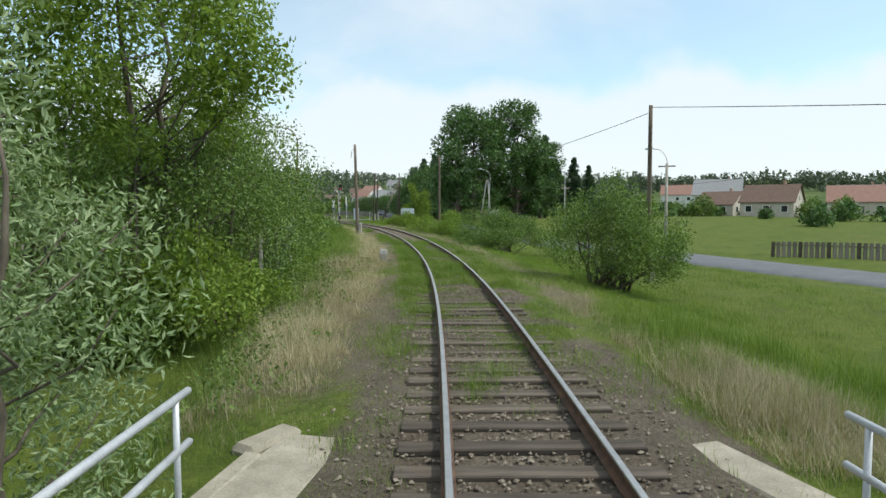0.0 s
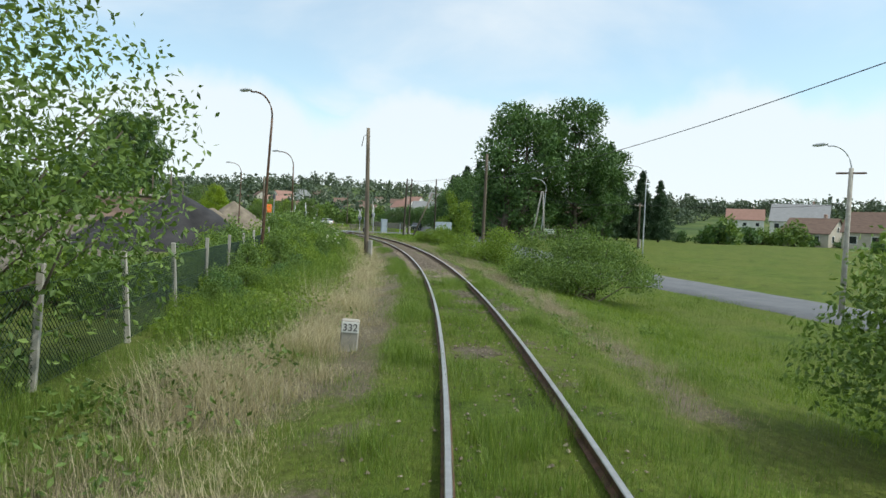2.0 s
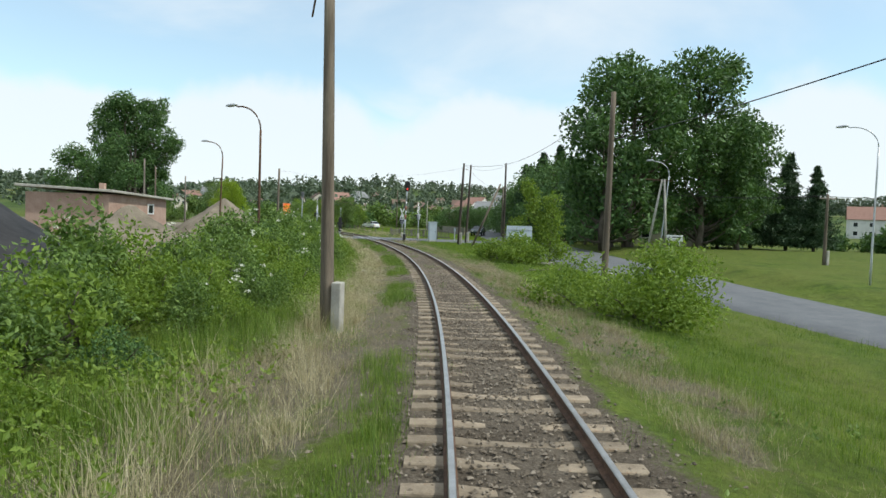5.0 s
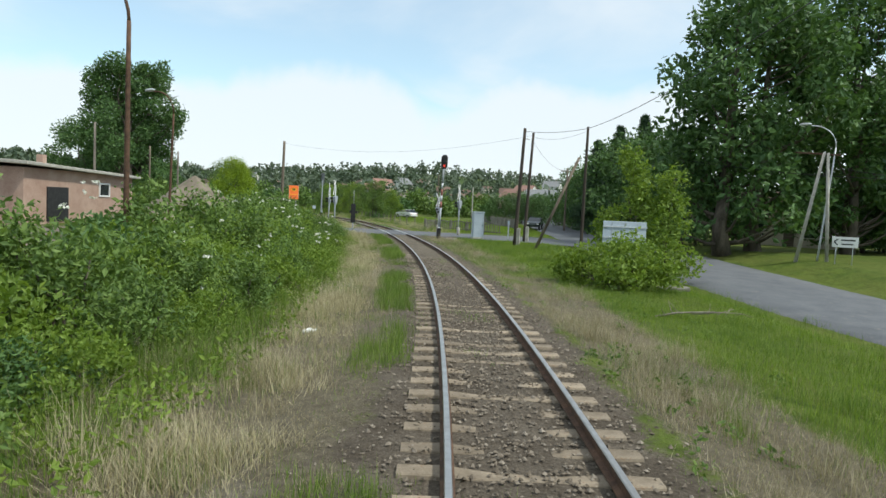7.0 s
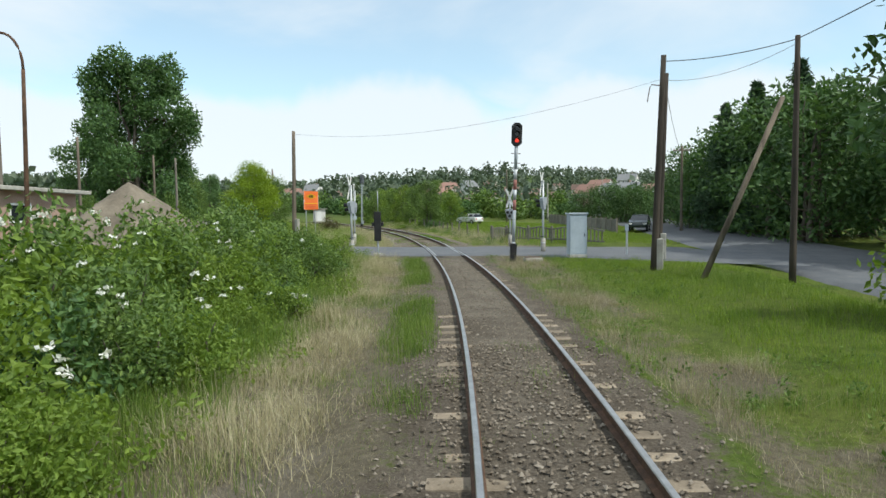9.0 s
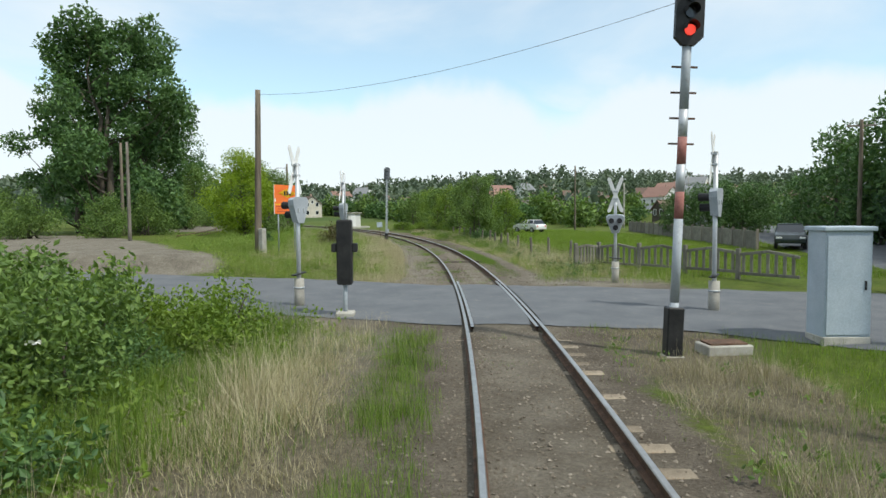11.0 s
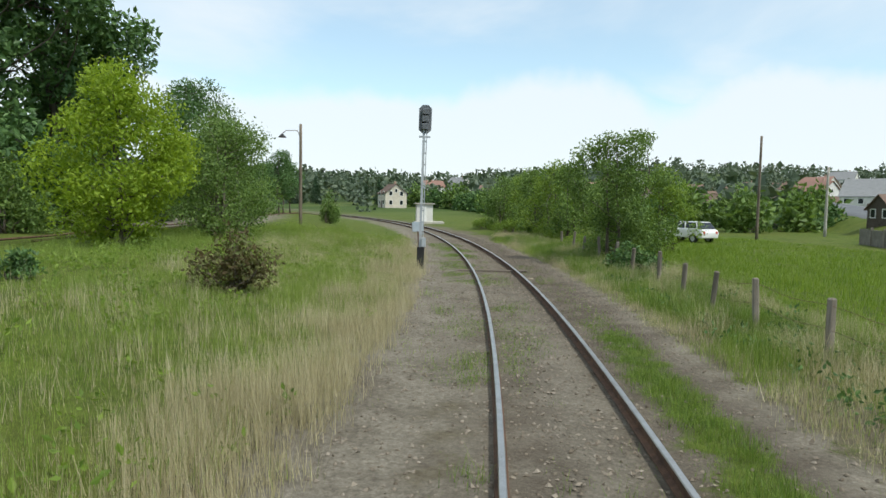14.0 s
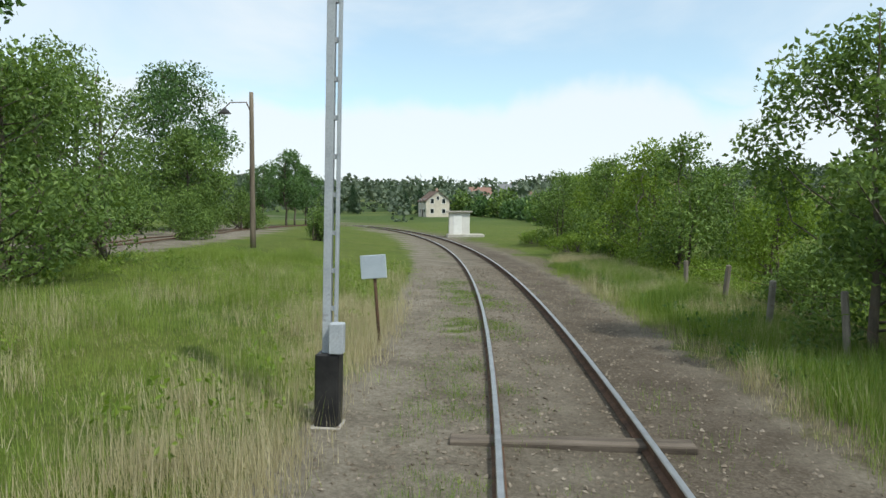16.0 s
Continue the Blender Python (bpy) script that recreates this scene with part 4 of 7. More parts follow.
def make_house(w, d, e, r, roof, wall, label, storeys=1, chimney=True, balcony=False):
    ob = thing("house", Matrix(), label, "house")
    part("wall", bm_mesh("wall", walls_mesh(w, d, e, r), wall), ob)
    part("roof", bm_mesh("roof", gable_mesh(w, d, e, r), roof), ob, "pitched tiled roof")
    if chimney:
        box("chimney", (0.5, 0.5, 1.3), BRICK, ob, pose(w * 0.22, 0.3, r + 0.25), 0.02, "brick chimney")
    for st in range(storeys):
        z = 1.55 + st * 2.7
        n = max(2, int(w / 3.2))
        for i in range(n):
            x = -w / 2 + w * (i + 0.5) / n
            for sg, rz in ((-1, 0), (1, 180)):
                window(ob, 1.2, 1.3, pose(x, sg * d / 2, z, 0, 0, rz))
        for sg, rz in ((1, 90), (-1, -90)):
            for y in (-d / 4, d / 4):
                window(ob, 1.0, 1.3, pose(sg * w / 2, y, z, 0, 0, rz))
    if r - e > 2.2:
        for sg, rz in ((1, 90), (-1, -90)):
            window(ob, 0.8, 1.0, pose(sg * w / 2, 0, e + 0.7, 0, 0, rz))
    if balcony:
        box("balcony", (w * 0.42, 1.2, 1.0), TIMBER, ob, pose(w * 0.22, -d / 2 - 0.6, 3.1), 0.03, "dark timber balcony")
    box("door", (0.95, 0.08, 2.0), TIMBER, ob, pose(w * 0.05, -d / 2 - 0.03, 1.0), 0.01, "brown wooden door")
    return ob


H_GREY = put(make_house(13.0, 10.0, 5.6, 10.0, TILE_GREY, PLASTER_W, "two-storey white house under a steep grey roof, with a timber balcony", 2, balcony=True), at_xy(79.0, 193.0, -28))
H_RED = put(make_house(12.5, 9.0, 6.0, 9.8, TILE_RED, PLASTER_W, "white two-storey house with a faded red tiled roof", 2), at_xy(92.3, 264.9, -20))
H_BROWN = put(make_house(10.0, 9.0, 3.0, 6.4, TILE_BROWN, PLASTER, "low cream house with a brown tiled roof"), at_xy(66.0, 134.5, -40))
put(make_house(12.2, 8.0, 3.2, 6.8, TILE_RED, PLASTER, "single-storey house with a bright red tiled roof"), at_xy(94.0, 151.0, -30))
put(make_house(15.0, 9.0, 4.2, 8.0, TILE_GREY, PLASTER_W, "long house with a grey slate roof"), at_xy(121.9, 190.3, -30))
put(make_house(9.0, 7.5, 2.8, 5.6, TILE_BROWN, PLASTER, "small cream house with a hipped brown roof"), at_xy(63.0, 152.0, -50))
H_CREAM = put(make_house(9.5, 7.5, 2.9, 5.4, TILE_BROWN, PLASTER, "cream house half hidden behind the poplars"), at_xy(11.0, 136.5, -14))
# dark timber colour on this wall stands for the roof's shadow
put(make_house(5.6, 4.8, 2.3, 4.4, TILE_BROWN, TIMBER, "cottage under a wide brown roof, its wall coloured dark as if shaded"), at_xy(-28.0, 196.0, 40, 0.62))
put(make_house(7.8, 6.6, 4.4, 7.0, TILE_BROWN, PLASTER, "cream two-storey station building with a brown roof", 2), at_xy(-151.5, 275.5, -34))
vrng = np.random.RandomState(77)
VILLAGE = [(-100, 330), (-96, 300), (-80, 322), (-60, 296), (-44, 330), (-30, 300), (-12, 318), (4, 292), (-100, 300), (-104, 352), (-66, 356), (-22, 352), (18, 330), (-84, 306), (-66, 312), (-36, 318), (-52, 310), (-20, 335), (-112, 344), (36, 300), (-8, 300), (-70, 338), (8, 350), (-48, 346), (60, 318)]
VILLAGE += [(-20 + r_ * math.sin(a_), 100 + r_ * math.cos(a_)) for a_, r_ in zip(np.radians(np.linspace(-34, 9, 22)), (330, 410, 360, 300, 430, 345, 395, 315, 370, 440, 335) * 2)]
for i, (x, y) in enumerate(VILLAGE):
    src = (H_RED, H_BROWN, H_CREAM, H_GREY)[(1, 2, 2, 1, 0, 3, 1)[i % 7]]
    c = clone(src, at_xy(x, y, vrng.uniform(-70, 70), vrng.uniform(0.75, 0.95)))
    tagged(c, "village house with a tiled roof among trees on the slope", "house", "village houses on the slope")


# ---------------------------------------------------------------- sheds, heaps, yard
def make_shed():
    ob = thing("shed", at_xy(-47.6, 100.5, 104), "long low brick shed under a flat grey roof", "shed")
    bm = bmesh.new()
    box_into(bm, (14.0, 7.0, 4.0), Matrix.Translation((0, 0, 1.6)), 0.03)
    part("wall", bm_mesh("wall", bm, BRICK), ob, "pinkish brick wall")
    bm = bmesh.new()
    box_into(bm, (15.2, 8.2, 0.22), pose(0, 0, 3.85, 2.0, 1.2, 0), 0.03)
    part("roof", bm_mesh("roof", bm, CONCRETE), ob, "flat grey roof slab with an overhang")
    box("chimney", (0.5, 0.5, 1.1), BRICK, ob, pose(2.0, 1.0, 4.3), 0.02)
    # no opening here: a black slab paints the doorway's inner shade
    box("door", (2.4, 0.12, 2.3), BLACKP, ob, pose(-3.5, -3.52, 1.3), 0.02, "black slab that paints the dark inside an open doorway")
    window(ob, 1.4, 0.9, pose(2.5, -3.5, 2.4))
    return ob


make_shed()


def make_heap(name, x, y, rad, h, mat, seed, label, squash=1.0, rz=0):
    n, m = 40, 16
    a, q = np.meshgrid(np.linspace(0, 2 * np.pi, n, endpoint=False), np.linspace(0, 1, m), indexing="ij")
    rr = rad * q * (1 + 0.16 * (vn(np.cos(a) * 3 + 9, np.sin(a) * 3, 1.0, seed) - 0.5) * 2)
    X, Y = rr * np.cos(a), rr * np.sin(a) * squash
    Z = h * (1 - q ** 0.92) * (1 + 0.10 * (vn(X, Y, 0.9, seed + 3) - 0.5)) + 0.35 * (vn(X, Y, 1.3, seed + 1) - 0.5) * (1 - q) + 0.12 * (vn(X, Y, 0.35, seed + 2) - 0.5) - 0.3 * (q > 0.99)
    Z = np.minimum(Z, h * (0.92 + 0.06 * vn(X, Y, 0.8, seed)))
    i, j = np.meshgrid(np.arange(n), np.arange(m - 1), indexing="ij")
    b = (i + 1) % n
    F = np.stack([i * m + j, i * m + j + 1, b * m + j + 1, b * m + j], -1).reshape(-1, 4)
    ob = tagged(new(name, raw(name, np.stack([X, Y, Z], -1), F, mat, True)), label, "heap")
    ob.matrix_basis = at_xy(x, y, rz)
    return ob


make_heap("coal_mound", -22.3, 59.8, 6.2, 3.9, COAL, 3, "steep black heap of coal in the yard", 0.9, 20)
make_heap("earth_mound", -36.0, 102.5, 5.2, 4.0, EARTH, 5, "grey-brown heap of earth")
make_heap("gravel_mound", -27.5, 76.5, 4.6, 2.9, EARTH, 7, "low grey heap of gravel")
make_heap("gravel_mound", -31.0, 66.0, 3.0, 1.9, COAL, 9, "small dark heap of slack coal")


# ---------------------------------------------------------------- poles and lamps
def make_pole(x, y, top, r=0.13, lean=(0, 0), foot=True, arms=0, arm_rz=0, label="weathered wooden utility pole", bracket=False, mat=None, name="utility_pole"):
    """A pole whose tip is at height top above the rails."""
    g = gz(x, y)
    h = top - g
    ob = thing(name, pose(x, y, g), label, "utility pole")
    zs = np.linspace(-0.3, h, 7)
    tube("shaft", np.stack([lean[0] * zs / h, lean[1] * zs / h, zs], 1), np.linspace(r * 1.12, r * 0.78, 7), mat or POLEWOOD, ob)
    if foot:
        box("foot", (0.22, 0.30, 1.35), CONCRETE, ob, pose(r * 1.7, 0, 0.45, 0, 0, arm_rz), 0.02, "concrete pole foot")
    for i in range(arms):
        z = h - 0.35 - 0.55 * i
        m = pose(lean[0] * z / h, lean[1] * z / h, z, 0, 0, arm_rz)
        box("crossarm", (1.5, 0.09, 0.11), GREYWOOD, ob, m, 0.01)
        for q in (-0.65, -0.25, 0.25, 0.65):
            bm = bmesh.new()
            bmesh.ops.create_cone(bm, cap_ends=True, segments=8, radius1=0.035, radius2=0.05, depth=0.14, matrix=Matrix.Translation((q, 0, 0.13)))
            part("insulator", bm_mesh("insulator", bm, WHITEP), ob, "white porcelain insulator", m)
    if bracket:
        z = h - 0.5
        tube("bracket", [(0, 0, z), (-0.35, 0, z + 0.06), (-0.42, 0, z - 0.04), (-0.52, 0, z - 0.65)], 0.022, RUST, ob, 6, "bent iron bracket")
    return ob


def make_lamp(x, y, top, rz, reach=1.5, r=0.075, lean=0.0, label="tall curved steel street lamp", mat=None):
    """A street lamp whose arm curves over towards rz (degrees from +x)."""
    g = gz(x, y)
    h = top - g
    ob = thing("street_lamp", pose(x, y, g, 0, lean, rz), label, "street lamp")
    zs = np.linspace(-0.3, h - 1.3, 6)
    tube("pole", np.stack([zs * 0, zs * 0, zs], 1), np.linspace(r, r * 0.65, 6), mat or RUST, ob)
    a = np.linspace(0, math.pi / 2 * 1.08, 9)
    arm = np.stack([reach * 0.85 * (1 - np.cos(a)), a * 0, h - 1.3 + 1.25 * np.sin(a)], 1)
    tube("arm", np.vstack([arm, [reach, 0, h - 0.02]]), r * 0.5, mat or RUST, ob, 8)
    bm = bmesh.new()
    bmesh.ops.create_uvsphere(bm, u_segments=10, v_segments=6, radius=0.5, matrix=pose(reach + 0.3, 0, h + 0.02, 0, 6, 0) @ Matrix.Diagonal((0.75, 0.26, 0.18, 1)))
    part("lamp_head", bm_mesh("lamp_head", bm, GALV, True), ob, "grey oval lamp head")
    return ob


make_pole(-9.04, 57.75, 7.74, 0.14, lean=(-0.16, 0.05), bracket=True, label="single wooden pole with a concrete foot and a bent bracket")
make_pole(9.25, 32.7, 7.25, 0.12, arms=0, label="slim dark wooden pole in the meadow")
make_pole(17.1, 100.0, 5.3, 0.12, arms=1, arm_rz=20, label="wooden line pole with a crossarm")
make_pole(-1.95, 72.6, 7.9, 0.14, lean=(0.05, 0.0), label="tall wooden pole beside the road")
make_pole(-12.98, 108.6, 7.8, 0.11, lean=(0.25, 0.05), arms=0, bracket=True, mat=DARKWOOD, label="dark wooden pole with an iron bracket")
make_pole(-13.0, 103.7, 7.5, 0.12, lean=(0.26, 0.08), mat=DARKWOOD, label="dark wooden pole clamped to a concrete foot")
make_pole(-8.74, 102.6, 7.5, 0.10, foot=False, mat=DARKWOOD, label="dark wooden pole beside the road")
strut = thing("pole_strut", pose(-11.5, 101.4, gz(-11.5, 101.4)), "leaning wooden prop of a pole", "pole prop")
tube("shaft", [(0, 0, -0.2), (2.35, 1.0, 5.7)], [0.10, 0.08], POLEWOOD, strut)
make_pole(-37.95, 119.05, 7.8, 0.15, lean=(0.02, 0.18), label="thick bare wooden pole on a white concrete foot")
make_pole(-63.9, 132.9, 8.1, 0.13, foot=False, label="slim wooden pole by the yard")
make_pole(-37.35, 177.3, 8.05, 0.11, foot=False, label="tall thin wooden pole by the gardens")
make_pole(-33.4, 190.0, 6.3, 0.13, foot=False, mat=CONCRETE, label="pale concrete post beside the gardens")
make_pole(-12.0, 140.0, 7.4, 0.12, foot=False, arms=1, arm_rz=10, label="wooden line pole with a crossarm beside the road")
make_pole(-49.5, 111.5, 7.2, 0.10, foot=False, label="thin wooden pole behind the hedge")
make_pole(-54.7, 126.0, 7.0, 0.11, foot=False, mat=GREYWOOD, label="thin pale post behind the hedge")
make_pole(-45.0, 103.0, 7.3, 0.10, foot=False, mat=GREYWOOD, label="thin grey post beside the shed")
make_lamp(-12.62, 48.9, 8.15, 165, 1.35, 0.085, lean=-3.5)
make_lamp(-19.75, 76.4, 7.95, 176, 1.45, 0.085)
make_lamp(-32.1, 94.5, 8.1, 176, 1.45, 0.085, lean=-2.0)
ob = make_lamp(16.25, 51.0, 6.75, 150, 1.1, 0.06, label="street lamp on a concrete pole with a small crossarm", mat=GALV)
tube("mast", [(0, 0.12, -0.3), (0, 0.12, 7.4)], [0.14, 0.10], CONCRETE, ob, 8, "grey concrete mast")
box("crossarm", (1.3, 0.08, 0.09), RUST, ob, pose(0, 0.12, 7.15), 0.01)
ob = make_lamp(5.4, 105.8, 8.2, 165, 1.5, 0.07, lean=-4, label="street lamp on a two-legged concrete pole", mat=GALV)
tube("mast", [(-0.55, 0, -0.3), (0.35, 0, 6.6)], [0.13, 0.10], CONCRETE, ob, 6, "leaning concrete leg")
tube("mast", [(1.15, 0, -0.3), (0.55, 0, 6.6)], [0.13, 0.10], CONCRETE, ob, 6, "upright concrete leg")
box("crossarm", (2.4, 0.09, 0.10), RUST, ob, pose(0.9, 0, 6.5), 0.01)
make_lamp(14.6, 86.5, 8.7, 158, 1.6, 0.07, label="grey street lamp on a wooden pole", mat=GALV)
make_lamp(-26.0, 205.8, 9.3, 160, 1.5, 0.08, label="street lamp on a concrete post by the gardens", mat=CONCRETE)
make_lamp(-11.2, 150.5, 7.4, 150, 1.6, 0.08, label="street lamp on a concrete post by the road", mat=CONCRETE)
# pole with a bell lamp by the yard
ob = make_pole(-63.75, 153.75, 7.75, 0.12, foot=False, label="wooden yard pole with a hanging bell lamp")
tube("lamp_arm", [(0, 0, 6.2), (-0.25, -0.1, 6.75), (-0.95, -0.5, 6.75), (-1.2, -0.62, 6.5)], 0.025, RUST, ob, 6)
bm = bmesh.new()
bmesh.ops.create_cone(bm, cap_ends=True, segments=14, radius1=0.30, radius2=0.07, depth=0.24, matrix=Matrix.Translation((-1.2, -0.62, 6.38)))
part("shade", bm_mesh("shade", bm, BLACKP), ob, "dark bell-shaped enamel shade")


def wire(a, b, sag=0.6, r=0.012):
    q = np.linspace(0, 1, 24)[:, None]
    P = np.array(a) * (1 - q) + np.array(b) * q
    P[:, 2] -= sag * 4 * (q * (1 - q))[:, 0]
    return P, r


for a, b, sg, r in (((9.25, 32.7, 6.9), (-1.9, 72.6, 5.85), 0.6, 0.016), ((9.25, 32.7, 7.15), (27, -8, 2.02), 0.25, 0.016), ((-1.9, 72.6, 7.6), (-8.74, 102.6, 7.4), 0.5, 0.016), ((17.1, 100.0, 5.2), (-2.5, 112.0, 6.5), 0.7, 0.02), ((17.1, 100.0, 5.1), (40, 92, 6.0), 0.5, 0.02),
                    ((-12.75, 103.8, 7.3), (-8.74, 102.6, 7.4), 0.15, 0.014), ((-12.75, 108.6, 7.5), (-8.7, 102.7, 7.3), 0.35, 0.008), ((-12.75, 108.6, 7.6), (-37.9, 119.2, 7.6), 1.0, 0.006), ((-12.75, 108.6, 7.2), (-12.0, 140.0, 7.2), 0.7, 0.012), ((5.9, 105.0, 5.6), (17.0, 100.0, 5.2), 0.5, 0.014)):
    P, rr = wire(a, b, sg, r)
    ob = tagged(new("overhead_wire", tubes("overhead_wire", [(P, rr)], BLACKP, 4)), "thin dark overhead wire between poles", "wire")


# ---------------------------------------------------------------- signals and crossing signs
def hexplate(w, h, t, cut=0.28):
    """An upright plate with cut corners, facing -y."""
    bm = bmesh.new()
    pts = [(-w / 2, -h / 2 + cut * w), (-w / 2 + cut * w, -h / 2), (w / 2 - cut * w, -h / 2), (w / 2, -h / 2 + cut * w), (w / 2, h / 2 - cut * w), (w / 2 - cut * w, h / 2), (-w / 2 + cut * w, h / 2), (-w / 2, h / 2 - cut * w)]
    a = [bm.verts.new((x, -t / 2, z)) for x, z in pts]
    b = [bm.verts.new((x, t / 2, z)) for x, z in pts]
    bm.faces.new(a), bm.faces.new(b[::-1])
    for i in range(8):
        bm.faces.new((a[i], b[i], b[(i + 1) % 8], a[(i + 1) % 8]))
    bmesh.ops.recalc_face_normals(bm, faces=bm.faces[:])
    return bm


def disc(name, r, depth, mat, parent, m, label="", seg=14):
    bm = bmesh.new()
    bmesh.ops.create_cone(bm, cap_ends=True, segments=seg, radius1=r, radius2=r, depth=depth, matrix=Matrix.Rotation(math.pi / 2, 4, "X"))
    return part(name, bm_mesh(name, bm, mat), parent, label, m)


def make_signal(s, d, top, striped, lit, label, lean=0.0):
    x, y = (float(v) for v in on(s, d))
    g = gz(x, y)
    h = top - g
    ob = thing("railway_signal", pose(x, y, g, 0, lean, math.degrees(head(s))), label, "signal")
    if striped:
        bands = [(-0.2, 0.9, GREYPAINT), (0.9, 2.3, GREYPAINT), (2.3, 2.75, FADEDRED), (2.75, 3.2, GALV), (3.2, 3.65, FADEDRED), (3.65, 4.1, GALV), (4.1, h - 0.9, GREYPAINT)]
        for a, b, m in bands:
            tube("mast", [(0, 0, a), (0, 0, b)], 0.075, m, ob, 12)
    else:
        # two channels joined by rungs
        for sx, sw in ((-0.03, 0.09), (0.07, 0.03)):
            box("mast", (sw, 0.09, h - 0.7), GREYPAINT, ob, pose(sx, 0, (h - 0.7) / 2 - 0.1), 0.004, "grey steel channel of the mast")
        for z in np.arange(0.9, h - 1.0, 0.42):
            box("rung", (0.06, 0.05, 0.05), GREYPAINT, ob, pose(0.045, 0.0, z), 0.0)
        box("bracket", (0.42, 0.08, 0.06), GREYPAINT, ob, pose(0, 0, h - 1.15), 0.005)
        box("junction_box", (0.16, 0.14, 0.34), GREYPAINT, ob, pose(0.10, -0.08, 1.0), 0.01)
    box("base_box", (0.27, 0.26, 0.85), BLACKP, ob, pose(0, 0, 0.40), 0.02, "black cast base")
    box("footing", (0.38, 0.38, 0.3), CONCRETE, ob, pose(0, 0, -0.14), 0.03, "concrete footing")
    for z in np.arange(h - 2.6, h - 1.0, 0.42) if striped else ():
        box("step", (0.42, 0.03, 0.03), RUST, ob, pose(0, 0.06, z), 0.0)
    hd = part("signal_head", bm_mesh("signal_head", hexplate(0.46, 1.02, 0.10), BLACKP if lit else DARKGREY), ob, "black cut-corner backboard" if lit else "grey cut-corner backboard turned away", pose(0, -0.05 if lit else 0.05, h - 0.51, 0, 0, 0 if lit else 180))
    if not lit:
        for z in (0.27, 0.0, -0.27):
            box("lamp_box", (0.24, 0.16, 0.22), DARKGREY, hd, pose(0, 0.12, z), 0.02, "grey lamp box")
    for i, z in enumerate((0.27, 0.0, -0.27)):
        disc("lens", 0.085, 0.05, LENSRED if lit and i == 2 else LENS, hd, pose(0, -0.065, z), "lit red lamp" if lit and i == 2 else "")
        bm = bmesh.new()
        bmesh.ops.create_cone(bm, cap_ends=False, segments=14, radius1=0.11, radius2=0.10, depth=0.20, matrix=pose(0, -0.14, z + 0.02, 90, 0, 0))
        bmesh.ops.delete(bm, geom=[v for v in bm.verts if v.co.z < z - 0.03], context="VERTS")
        part("hood", bm_mesh("hood", bm, BLACKP), hd)
    return ob


make_signal(109.4, 2.65, 5.95, True, True, "tall railway signal, banded red and white mast, red lamp lit", 2.0)
make_signal(150.1, -2.64, 5.85, False, False, "tall unlit railway signal on a grey lattice mast", 1.2)

# low repeater beside the crossing
rx_, ry_ = (float(v) for v in on(113.0, -3.4))
ob = thing("shunting_signal", pose(rx_, ry_, gz(rx_, ry_), 0, 0, 24), "low dark signal box on a short post", "signal")
tube("post", [(0, 0, -0.2), (0, 0, 0.9)], 0.05, GREYPAINT, ob)
box("footing", (0.4, 0.4, 0.25), CONCRETE, ob, pose(0, 0, 0.0), 0.03)
box("body", (0.34, 0.24, 1.45), BLACKP, ob, pose(0, 0, 1.45), 0.03, "black narrow casing")
box("side_lamp", (0.12, 0.16, 0.2), BLACKP, ob, pose(0.23, 0, 1.55), 0.02)
box("side_lamp", (0.12, 0.16, 0.2), BLACKP, ob, pose(-0.23, 0, 1.55), 0.02)
tube("rod", [(0.02, 0, 2.1), (0.02, 0, 3.2)], 0.018, GALV, ob, 6)


